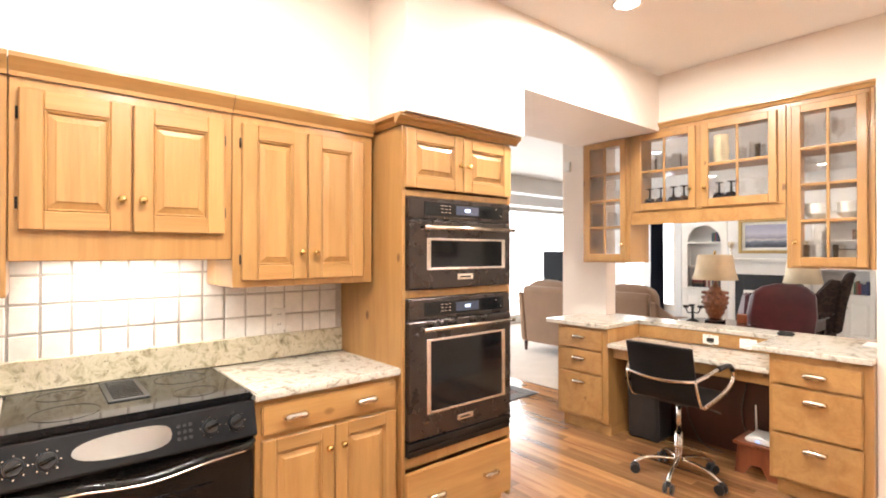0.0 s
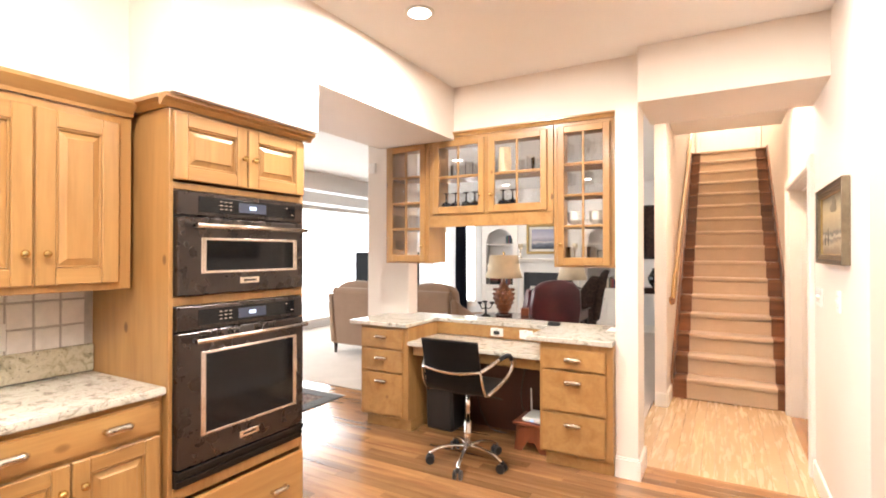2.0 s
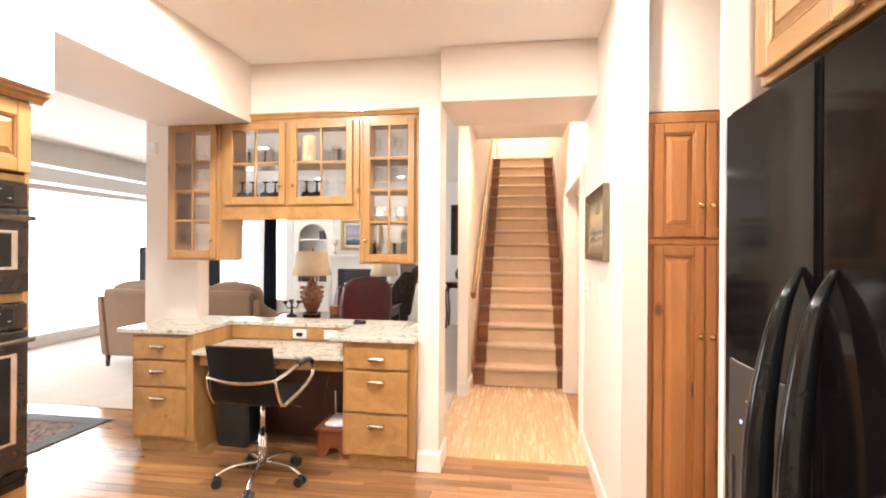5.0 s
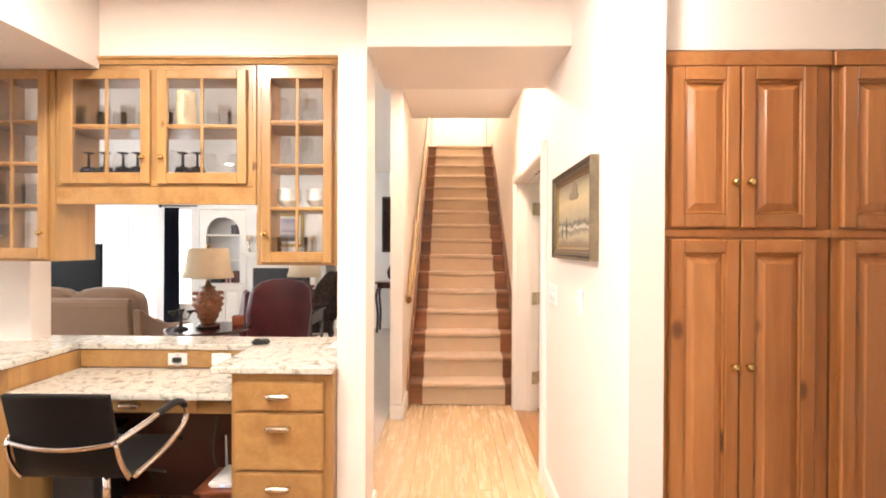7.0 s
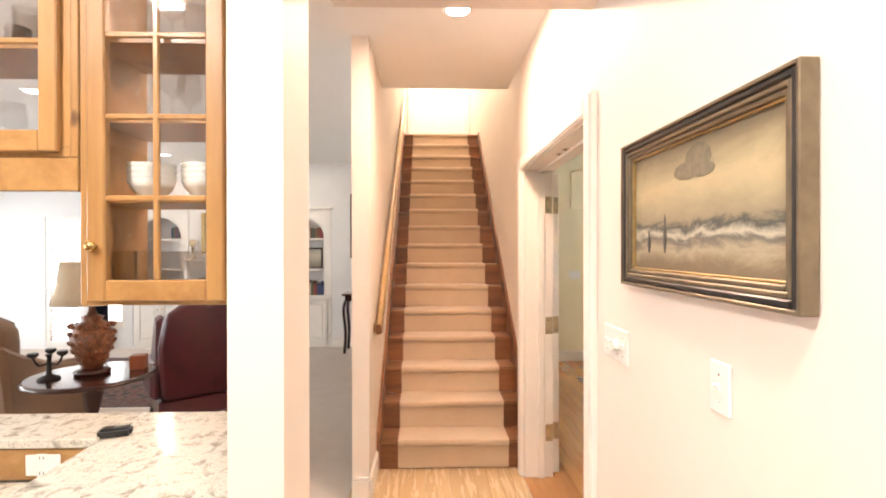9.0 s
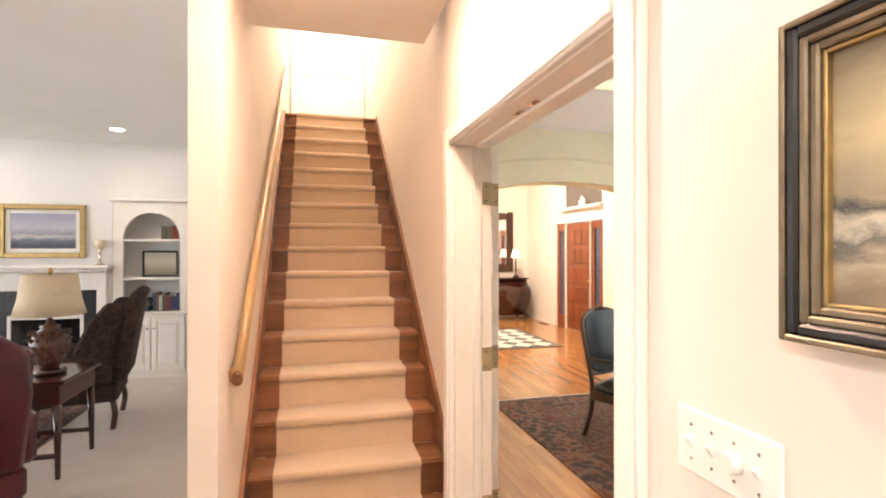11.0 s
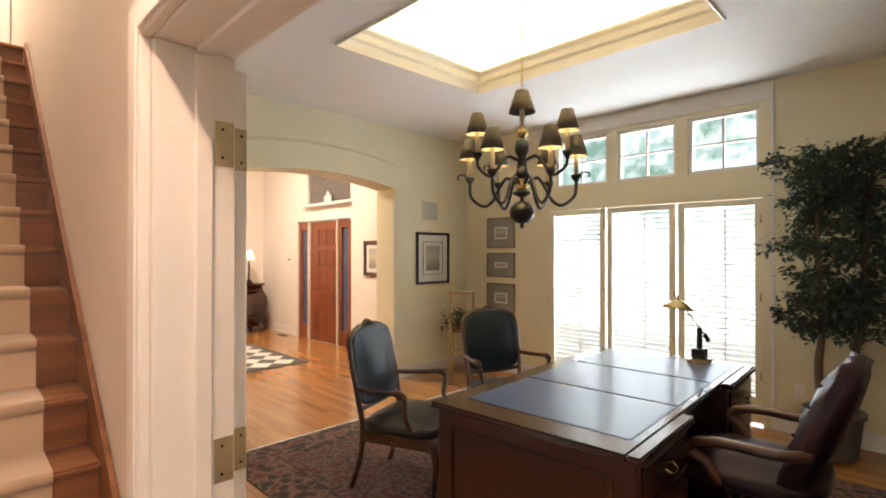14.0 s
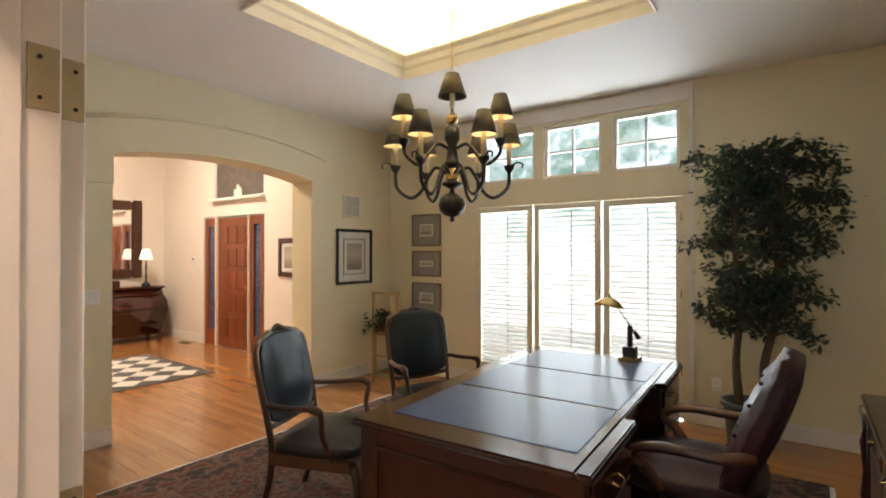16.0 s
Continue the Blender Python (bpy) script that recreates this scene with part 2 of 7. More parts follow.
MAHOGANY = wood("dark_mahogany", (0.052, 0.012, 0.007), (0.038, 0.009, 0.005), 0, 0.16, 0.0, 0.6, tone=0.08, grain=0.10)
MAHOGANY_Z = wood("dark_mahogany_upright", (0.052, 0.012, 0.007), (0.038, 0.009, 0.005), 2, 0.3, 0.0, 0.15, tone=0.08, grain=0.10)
WALNUT = wood("carved_walnut", (0.10, 0.04, 0.018), (0.035, 0.013, 0.007), 2, 0.35, 0.0, 0.3)
CHERRY = wood("red_door_wood", (0.28, 0.075, 0.028), (0.14, 0.035, 0.014), 2, 0.35, 0.0, 0.3)
LIGHTWOOD = wood("pale_beech", (0.55, 0.36, 0.17), (0.42, 0.25, 0.10), 2, 0.5, 0.0, 0.1)
GRANITE = stone("cream_granite", [(0.30, (0.17, 0.145, 0.115)), (0.41, (0.40, 0.36, 0.295)), (0.50, (0.62, 0.58, 0.50)), (0.60, (0.55, 0.505, 0.43)), (0.70, (0.28, 0.24, 0.19))], 17, 0.14, 85)
GRANITE_SPLASH = stone("speckled_granite", [(0.32, (0.22, 0.19, 0.12)), (0.45, (0.52, 0.47, 0.33)), (0.56, (0.66, 0.61, 0.47)), (0.7, (0.34, 0.29, 0.20))], 20, 0.16, 60)
TILE = plain("tumbled_tile", (0.80, 0.765, 0.72), 0.35, vary=0.09, scale=18, bump=0.15)
GROUT = plain("grey_grout", (0.50, 0.46, 0.42), 0.85, vary=0.15, bump=0.3)
BLACK_GLASS = plain("black_ceramic_glass", (0.008, 0.008, 0.009), 0.06, vary=0.2, bump=0.0, gloss=0.3)
BLACK_PLASTIC = plain("black_plastic", (0.018, 0.018, 0.019), 0.35, vary=0.2, bump=0.05)
BLACK_ENAMEL = plain("black_enamel", (0.008, 0.008, 0.008), 0.13, vary=0.2, bump=0.02, gloss=0.3)
FRIDGE_BLACK = plain("glossy_black_fridge", (0.006, 0.005, 0.005), 0.08, vary=0.2, bump=0.03, fine=90, gloss=0.09)
GREY_PANEL = plain("grey_control_panel", (0.014, 0.015, 0.017), 0.2, vary=0.1, gloss=0.25)
BLACK_STEEL = plain("black_stainless", (0.075, 0.063, 0.058), 0.28, metal=0.9, vary=0.08, bump=0.03)
STEEL = plain("brushed_steel", (0.72, 0.66, 0.60), 0.24, metal=1.0, vary=0.06, bump=0.03)
CHROME = plain("polished_chrome", (0.80, 0.79, 0.78), 0.07, metal=1.0, vary=0.04, bump=0.0)
BRASS = plain("polished_brass", (0.72, 0.52, 0.22), 0.2, metal=1.0, vary=0.08, bump=0.02)
PEWTER = plain("antique_pewter", (0.66, 0.58, 0.47), 0.24, metal=1.0, vary=0.15, bump=0.05)
HINGE = plain("aged_brass_hinge", (0.50, 0.42, 0.28), 0.35, metal=0.7, vary=0.15, bump=0.05)
IRON = plain("blackened_iron", (0.03, 0.027, 0.025), 0.4, metal=0.6, vary=0.2, bump=0.1)
DISPLAY = glow("oven_display", (0.55, 0.70, 1.0), 1.2)
SCREEN = plain("dim_display", (0.05, 0.06, 0.09), 0.15)
WHITE_PLASTIC = plain("white_plastic", (0.80, 0.78, 0.74), 0.35, vary=0.03, bump=0.0)
BLACK_MESH = plain("black_seat_vinyl", (0.010, 0.009, 0.009), 0.45, vary=0.2, bump=0.2, gloss=0.12)
RUNNER = carpet("tan_wool_runner", (0.54, 0.39, 0.26), (0.63, 0.475, 0.33))
CARPET = carpet("beige_carpet", (0.44, 0.36, 0.29), (0.55, 0.46, 0.38))
SOFA = carpet("tan_upholstery", (0.23, 0.14, 0.085), (0.30, 0.185, 0.115), 160, 0.3)
LEATHER = plain("black_leather", (0.014, 0.015, 0.018), 0.38, vary=0.25, scale=8, bump=0.12, fine=120)
LEATHER_BLUE = plain("blue_black_leather", (0.010, 0.016, 0.026), 0.42, vary=0.2, scale=8, bump=0.10, fine=120, gloss=0.28)
LEATHER_RED = plain("oxblood_leather", (0.075, 0.008, 0.015), 0.32, vary=0.3, scale=7, bump=0.2, fine=110)
LEATHER_WINE = plain("dark_wine_leather", (0.026, 0.007, 0.013), 0.44, vary=0.25, scale=8, bump=0.12, fine=120, gloss=0.3)
# Blue of the daylight reflected in the desk leather, put into its base colour.
DESK_TOP = plain("desk_leather_blue_sheen", (0.042, 0.10, 0.29), 0.36, vary=0.05, scale=3, bump=0.03, fine=220, coat=0.35, gloss=1.0)
SHADE = plain("parchment_shade", (0.66, 0.55, 0.38), 0.8, vary=0.06, bump=0.2)
SHADE_WHITE = glow("lit_white_shade", (1.0, 0.86, 0.66), 2.2)
SHADE_DARK = plain("dark_chandelier_shade", (0.075, 0.062, 0.045), 0.7, vary=0.1, bump=0.2)
BULB = glow("warm_bulb", (1.0, 0.80, 0.50), 60)
SHADE_LINING = plain("cream_shade_lining", (0.72, 0.62, 0.42), 0.7, vary=0.05)
DOWNLIGHT = glow("downlight_lens", (1.0, 0.93, 0.84), 24)
CANDLE = plain("candle_sleeve", (0.75, 0.64, 0.42), 0.5)
TERRA = plain("carved_brown_ceramic", (0.22, 0.075, 0.03), 0.3, vary=0.5, scale=40, bump=0.6, fine=60, dist=0.01)
LEAF = plain("fig_leaf", (0.032, 0.062, 0.032), 0.5, vary=0.4, scale=9, bump=0.1)
BARK = plain("ficus_bark", (0.10, 0.065, 0.04), 0.85, vary=0.35, scale=30, bump=0.6, dist=0.006)
POT = plain("grey_resin_pot", (0.12, 0.12, 0.13), 0.6, vary=0.15, bump=0.2)
SOIL = plain("dry_moss", (0.06, 0.045, 0.03), 0.95, vary=0.4, scale=60, bump=0.8, dist=0.01)
CURTAIN = plain("navy_curtain", (0.015, 0.020, 0.042), 0.8, vary=0.2, bump=0.3)
TV_BLACK = plain("television_black", (0.004, 0.004, 0.005), 0.5, vary=0.2, gloss=0.1)
PAVING = plain("pale_paving", (0.72, 0.71, 0.68), 0.8, vary=0.12, scale=2.0, bump=0.2)
FIREBOX = plain("black_slate", (0.02, 0.021, 0.024), 0.3, vary=0.3, scale=6, bump=0.2)
TAPESTRY = persian("patterned_upholstery", (0.025, 0.012, 0.010), (0.055, 0.030, 0.020), (0.012, 0.007, 0.006), 18)
RUG_RED = persian("persian_rug_field", (0.085, 0.024, 0.022), (0.14, 0.10, 0.075), (0.020, 0.015, 0.022), 22)
RUG_BORDER = persian("persian_rug_border", (0.035, 0.022, 0.024), (0.17, 0.10, 0.07), (0.10, 0.025, 0.02), 14)
RUG_BLACK = carpet("black_wool", (0.018, 0.017, 0.017), (0.04, 0.038, 0.036))
RUG_WHITE = carpet("ivory_wool", (0.66, 0.62, 0.55), (0.76, 0.72, 0.65))
GLASS, PANE = clear_pane("drinking_glass", 0.06, 2.0, 0.24), clear_pane("window_pane")
MIRROR = plain("mirror_silver", (0.9, 0.9, 0.9), 0.02, metal=1.0, vary=0.0, bump=0.0)
MAT_WHITE = plain("white_mat_board", (0.74, 0.72, 0.66), 0.8, vary=0.03)
MAT_GREY = plain("grey_mat_board", (0.30, 0.28, 0.24), 0.7, vary=0.08)
PRINT = canvas("old_engraving", [(0.1, (0.25, 0.22, 0.17)), (0.4, (0.42, 0.38, 0.30)), (0.6, (0.50, 0.46, 0.37)), (0.9, (0.40, 0.37, 0.31))], 9)
SEASIDE = canvas("beach_painting", [(0.04, (0.20, 0.15, 0.09)), (0.16, (0.40, 0.33, 0.22)), (0.24, (0.13, 0.12, 0.10)), (0.29, (0.52, 0.47, 0.36)), (0.36, (0.06, 0.062, 0.055)), (0.42, (0.30, 0.25, 0.16)), (0.68, (0.50, 0.41, 0.24)), (0.97, (0.22, 0.18, 0.11))], 3)
HARBOUR = canvas("harbour_painting", [(0.1, (0.05, 0.06, 0.08)), (0.25, (0.16, 0.18, 0.23)), (0.34, (0.5, 0.46, 0.46)), (0.42, (0.25, 0.24, 0.29)), (0.6, (0.44, 0.42, 0.5)), (0.9, (0.30, 0.30, 0.40))], 4)
GILT = plain("antique_gilt", (0.42, 0.29, 0.12), 0.35, metal=0.8, vary=0.25, scale=20, bump=0.2)
BRONZE_FRAME = plain("bronze_frame", (0.20, 0.155, 0.10), 0.38, metal=0.6, vary=0.25, scale=20, bump=0.15)
FRAME_BLACK = plain("black_frame", (0.014, 0.012, 0.011), 0.3, vary=0.2)
CLOUD_PAINT = plain("painted_cloud", (0.20, 0.165, 0.105), 0.5, vary=0.3, scale=40, bump=0.2)
FIGURE = plain("painted_figure", (0.085, 0.075, 0.062), 0.5, vary=0.3, scale=50, bump=0.2)
BOOKS = [plain("book_" + n_, c_, 0.6, vary=0.15) for n_, c_ in (("red", (0.20, 0.03, 0.03)), ("navy", (0.03, 0.04, 0.10)), ("cream", (0.55, 0.50, 0.40)), ("green", (0.04, 0.09, 0.06)), ("black", (0.02, 0.02, 0.02)), ("brown", (0.16, 0.08, 0.04)))]
OUTSIDE, OUTSIDE_BRIGHT = outdoors("garden_distance", 3.4), glow("bright_overcast_distance", (0.96, 0.98, 1.0), 4.0)
LED_BLUE = glow("blue_led", (0.2, 0.4, 1.0), 3.0)

# ---- builders ----


def thing(name, x, y, z, rz, label, category, group="", kind=""):
    ob = new(name)
    ob.empty_display_size = 0.1
    ob.matrix_basis = pose(x, y, z, 0, 0, rz)
    return tagged(ob, label, category, group, kind)


def part(name, bm, material, parent, label=""):
    """Links a bmesh as one mesh object under a thing or a part."""
    me = bpy.data.meshes.new(name)
    bm.normal_update()
    bm.to_mesh(me)
    bm.free()
    me.materials.append(material)
    ob = new(name, me)
    ob.parent = parent
    return tagged(ob, label)


def bx(bm, x0, x1, y0, y1, z0, z1):
    m = Matrix.LocRotScale(((x0 + x1) / 2, (y0 + y1) / 2, (z0 + z1) / 2), None, (abs(x1 - x0), abs(y1 - y0), abs(z1 - z0)))
    return bmesh.ops.create_cube(bm, size=1, matrix=m)["verts"]


def soften(bm, offset, segments=1):
    if offset > 0:
        bmesh.ops.bevel(bm, geom=[e for e in bm.edges if len(e.link_faces) == 2 and e.calc_face_angle(0) > 0.6], offset=offset, segments=segments, affect="EDGES", clamp_overlap=True)
    return bm


def boxes(*dims, bevel=0.0, segments=1):
    bm = bmesh.new()
    for d in dims:
        bx(bm, *d)
    return soften(bm, bevel, segments)


def box(name, parent, material, *dims, bevel=0.003, label="", segments=1):
    return part(name, boxes(dims, bevel=bevel, segments=segments), material, parent, label)


def cyl(bm, p0, p1, r0, r1=None, n=16):
    p0, p1 = Vector(p0), Vector(p1)
    q = (p1 - p0).to_track_quat("Z", "Y").to_matrix().to_4x4()
    m = Matrix.Translation((p0 + p1) / 2) @ q
    bmesh.ops.create_cone(bm, cap_ends=True, segments=n, radius1=r0, radius2=r0 if r1 is None else r1, depth=(p1 - p0).length, matrix=m)
    return bm


def rod(*a, **k):
    return smooth(cyl(bmesh.new(), *a, **k))


def smooth(bm):
    for f in bm.faces:
        f.smooth = len(f.verts) == 4
    return bm


def lathe(profile, n=24, at=(0, 0, 0)):
    """A turned body about z from (radius, height) pairs."""
    bm = bmesh.new()
    rings = []
    for r, z in profile:
        rings.append([bm.verts.new((at[0] + r * math.cos(2 * math.pi * k / n), at[1] + r * math.sin(2 * math.pi * k / n), at[2] + z)) for k in range(n)])
    for a, b in zip(rings, rings[1:]):
        for k in range(n):
            bm.faces.new((a[k], a[(k + 1) % n], b[(k + 1) % n], b[k])).smooth = True
    bm.faces.new(rings[0][::-1])
    bm.faces.new(rings[-1])
    return bm


def shell(profile, n=24, at=(0, 0, 0)):
    """A turned hollow body, open at both ends, from (radius, height) pairs outside and inside."""
    bm = bmesh.new()
    rings = [[bm.verts.new((at[0] + r * math.cos(2 * math.pi * k / n), at[1] + r * math.sin(2 * math.pi * k / n), at[2] + z)) for k in range(n)] for r, z in profile]
    for a, b in zip(rings, rings[1:] + rings[:1]):
        for k in range(n):
            bm.faces.new((a[k], a[(k + 1) % n], b[(k + 1) % n], b[k])).smooth = True
    return bm


def tube(points, r, n=10, bm=None, taper=None, flat=1.0):
    """A round bar swept along points; taper gives radii by point; flat squashes it in its second axis."""
    bm = bm or bmesh.new()
    pts = [Vector(p) for p in points]
    rings, up = [], None
    for i, p in enumerate(pts):
        d = (pts[min(i + 1, len(pts) - 1)] - pts[max(i - 1, 0)]).normalized()
        if up is None:
            up = Vector((0, 0, 1)) if abs(d.z) < 0.9 else Vector((1, 0, 0))
        side = d.cross(up).normalized()
        up = side.cross(d).normalized()
        rr = taper[i] if taper else r
        rings.append([bm.verts.new(p + rr * (math.cos(2 * math.pi * k / n) * side + flat * math.sin(2 * math.pi * k / n) * up)) for k in range(n)])
    for a, b in zip(rings, rings[1:]):
        for k in range(n):
            bm.faces.new((a[k], a[(k + 1) % n], b[(k + 1) % n], b[k])).smooth = True
    bm.faces.new(rings[0][::-1])
    bm.faces.new(rings[-1])
    return bm


def curve(points, steps=6):
    """Smooth points through control points."""
    p = [Vector(q) for q in points]
    out = []
    for i in range(len(p) - 1):
        a, b, c, d = p[max(i - 1, 0)], p[i], p[i + 1], p[min(i + 2, len(p) - 1)]
        for s in range(steps):
            t = s / steps
            out.append(0.5 * ((2 * b) + (c - a) * t + (2 * a - 5 * b + 4 * c - d) * t * t + (3 * b - a - 3 * c + d) * t ** 3))
    return out + [p[-1]]


def prism(poly, axis, a, b, bevel=0.0):
    """A flat outline pushed through from a to b along x (0), y (1) or z (2)."""
    bm = bmesh.new()

    def at(u, v, w):
        return ((w, u, v), (u, w, v), (u, v, w))[axis]
    lo = [bm.verts.new(at(u, v, a)) for u, v in poly]
    hi = [bm.verts.new(at(u, v, b)) for u, v in poly]
    k = len(poly)
    bm.faces.new(lo), bm.faces.new(hi[::-1])
    for i in range(k):
        bm.faces.new((lo[i], hi[i], hi[(i + 1) % k], lo[(i + 1) % k]))
    bmesh.ops.recalc_face_normals(bm, faces=bm.faces)
    return soften(bm, bevel)


def cushion(x0, x1, y0, y1, z0, z1, puff=0.03, cuts=5):
    """A stuffed block: rounded edges and a swollen middle."""
    bm = boxes((x0, x1, y0, y1, z0, z1))
    bmesh.ops.subdivide_edges(bm, edges=bm.edges[:], cuts=cuts, use_grid_fill=True)
    c = Vector(((x0 + x1) / 2, (y0 + y1) / 2, (z0 + z1) / 2))
    h = Vector((abs(x1 - x0) / 2, abs(y1 - y0) / 2, abs(z1 - z0) / 2))
    for v in bm.verts:
        q = v.co - c
        u = [q[k] / h[k] for k in range(3)]
        for k in range(3):
            i, j = (k + 1) % 3, (k + 2) % 3
            if abs(u[k]) > 0.99:
                v.co[k] += math.copysign(puff * (1 - u[i] ** 2) * (1 - u[j] ** 2), u[k])
            edge = max(abs(u[i]), abs(u[j]))
            if abs(u[k]) > 0.99 and edge > 0.99:
                v.co[k] -= math.copysign(min(puff * 0.5, h[k] * 0.5), u[k])
    for f in bm.faces:
        f.smooth = True
    return bm


def structure(name, bm, material, label, category=""):
    ob = part(name, bm, material, None)
    return tagged(ob, label, category or name.split("_")[0], "", "structure")

# ---- structure ----
structure("floor", boxes((-2.4, 14.4, -6.0, 7.4, -0.15, -0.014)), OAK_Y, "dark subfloor under narrow oak strips")
structure("carpet_floor", boxes((4.4, 10.3, 0.56, 7.4, -0.15, 0.004), bevel=0.003), CARPET, "beige wall-to-wall carpet", "carpet")
structure("ground", boxes((-60, 80, -80, 80, -0.5, -0.2)), PAVING, "pale paved ground around the house")

structure("wall_north", boxes((-2.3, 2.165, 2.56, 2.62, 0, 2.85)), WALL, "white painted kitchen wall behind the range")
structure("wall_west", boxes((-2.4, -2.3, -1.7, 2.62, 0, 2.85)), WALL, "white painted kitchen end wall")
structure("wall_south", boxes((-2.4, 1.755, -1.72, -1.60, 0, 2.85), (1.755, 1.787, -2.4, -0.648, 0, 2.85), (1.787, 2.90, -2.5, -2.4, 0, 2.85)), WALL, "white painted wall and fin beside the fridge")
structure("wall_pantry", boxes((2.84, 3.55, -2.5, -0.70, 2.16, 2.85), (3.45, 3.55, -2.5, -0.82, 0, 2.16)), WALL, "white painted wall above the pantry")
structure("soffit", boxes((-2.3, 1.34, 2.20, 2.56, 2.14, 2.85), (1.34, 2.165, 1.874, 2.56, 2.147, 2.85)), WALL, "white boxed soffit above the kitchen cabinets")
structure("passage_soffit", boxes((2.165, 3.735, 1.874, 2.62, 2.42, 2.85)), WALL, "white dropped soffit over the passage")
structure("wall_desk", boxes((3.735, 3.87, 0.44, 2.62, 2.485, 2.85), (3.60, 3.87, 0.43, 0.572, 0, 2.48)), WALL, "white wall and pier around the desk pass-through")
structure("column", boxes((4.10, 4.26, 2.56, 3.05, 0, 2.84), bevel=0.006), WALL, "square white column at the end of the counter")
structure("hall_header", boxes((3.60, 4.27, -0.59, 0.43, 2.48, 2.85), bevel=0.004), WALL, "dropped white header where the hall begins")
for k, dims in enumerate(((2.785, 4.29, -0.70, -0.585, 0, 2.85), (3.55, 4.29, -0.775, -0.70, 0, 3.4), (4.29, 5.655, -0.775, -0.585, 2.075, 3.4), (5.655, 5.80, -0.775, -0.585, 0, 3.4))):
    structure("wall_hall_%d" % (k + 1), boxes(dims), WALL, "warm white hall wall with a doorway to the study", "wall")
structure("wall_stair_right", boxes((5.80, 11.0, -0.775, -0.665, 0, 5.6)), WALL, "warm white wall beside the stairs")
structure("wall_stair_left", boxes((5.38, 11.0, 0.425, 0.53, 0, 5.6)), WALL, "warm white wall carrying the handrail")
structure("wall_landing", boxes((10.9, 11.0, -0.665, 0.425, 2.95, 5.6), (9.44, 10.9, -0.665, 0.425, 2.95, 3.12)), WALL, "bright white wall at the stair landing")
structure("ceiling", boxes((-2.4, 3.87, -2.5, 2.62, 2.85, 2.97), (3.87, 6.34, -0.585, 0.425, 2.83, 2.97)), CEIL, "white kitchen and hall ceiling")
structure("ceiling_stairwell", boxes((6.30, 6.34, -0.665, 0.425, 2.97, 5.6), (6.3, 11.0, -0.81, 0.53, 5.6, 5.7)), CEIL, "high white stairwell ceiling", "ceiling")
structure("ceiling_living", boxes((1.2, 10.3, 2.62, 7.4, 2.84, 2.97), (3.87, 10.3, 0.53, 2.62, 2.84, 2.97), (3.87, 5.38, 0.425, 0.53, 2.84, 2.97)), CEIL, "white living room ceiling", "ceiling")
structure("beam_living", boxes((1.2, 10.1, 5.9, 6.15, 2.55, 2.84), (1.2, 10.1, 6.55, 7.0, 2.42, 2.84)), WALL_GREY, "white boxed beam before the windows", "beam")
structure("wall_living_west", boxes((1.1, 1.2, 2.62, 7.4, 0, 2.84)), WALL_GREY, "white living room end wall", "wall")
for k, dims in enumerate(((10.38, 10.5, 1.57, 4.62, 0, 2.84), (10.1, 10.5, 0.53, 1.57, 0, 2.84), (10.1, 10.5, 4.61, 4.72, 0, 2.84), (10.1, 10.38, 1.57, 2.42, 2.16, 2.84), (10.1, 10.38, 3.75, 4.61, 2.16, 2.84), (10.1, 10.25, 4.72, 5.18, 2.2, 2.84), (10.1, 10.25, 5.18, 5.36, 0, 2.84), (10.1, 10.25, 5.36, 5.92, 2.02, 2.84), (10.1, 10.25, 5.92, 7.4, 0, 2.84))):
    structure("wall_fireplace_%d" % (k + 1), boxes(dims), WALL_GREY, "soft white fireplace wall", "wall")
win_x = [(1.6, 6.4), (6.55, 9.95)]
bm = boxes((1.2, 10.1, 7.0, 7.15, 2.40, 2.84), (1.2, 10.1, 7.0, 7.15, 0, 0.12), (1.2, 1.6, 7.0, 7.15, 0.12, 2.40), (9.95, 10.1, 7.0, 7.15, 0.12, 2.40))
for (a0, a1), (b0, b1) in zip(win_x, win_x[1:]):
    bx(bm, a1, b0, 7.0, 7.15, 0.12, 2.40)
structure("wall_windows", bm, WALL_GREY, "white wall of tall living room windows", "wall")


def window_unit(name, x0, x1, y, z0, z1, cols, rows, label, w=0.05, d=0.06):
    """A glazed frame in a wall along x, with muntins and one pane per light."""
    t = thing(name, 0, 0, 0, 0, label, "window", "", "structure")
    bm = boxes((x0, x0 + w, y, y + d, z0, z1), (x1 - w, x1, y, y + d, z0, z1), (x0 + w, x1 - w, y, y + d, z0, z0 + w), (x0 + w, x1 - w, y, y + d, z1 - w, z1), bevel=0.004)
    part("window_frame", bm, TRIM, t)
    ix, iz = (x1 - x0 - 2 * w) / cols, (z1 - z0 - 2 * w) / rows
    for i in range(cols):
        for j in range(rows):
            p = box("pane", t, PANE, x0 + w + i * ix, x0 + w + (i + 1) * ix, y + d / 2 - 0.002, y + d / 2 + 0.002, z0 + w + j * iz, z0 + w + (j + 1) * iz, bevel=0)
            p.visible_shadow = False
    for i in range(1, cols):
        box("muntin", t, TRIM, x0 + w + i * ix - 0.01, x0 + w + i * ix + 0.01, y + 0.012, y + d - 0.012, z0 + w, z1 - w)
    for j in range(1, rows):
        box("muntin", t, TRIM, x0 + w, x1 - w, y + 0.014, y + d - 0.014, z0 + w + j * iz - 0.01, z0 + w + j * iz + 0.01)
    return t


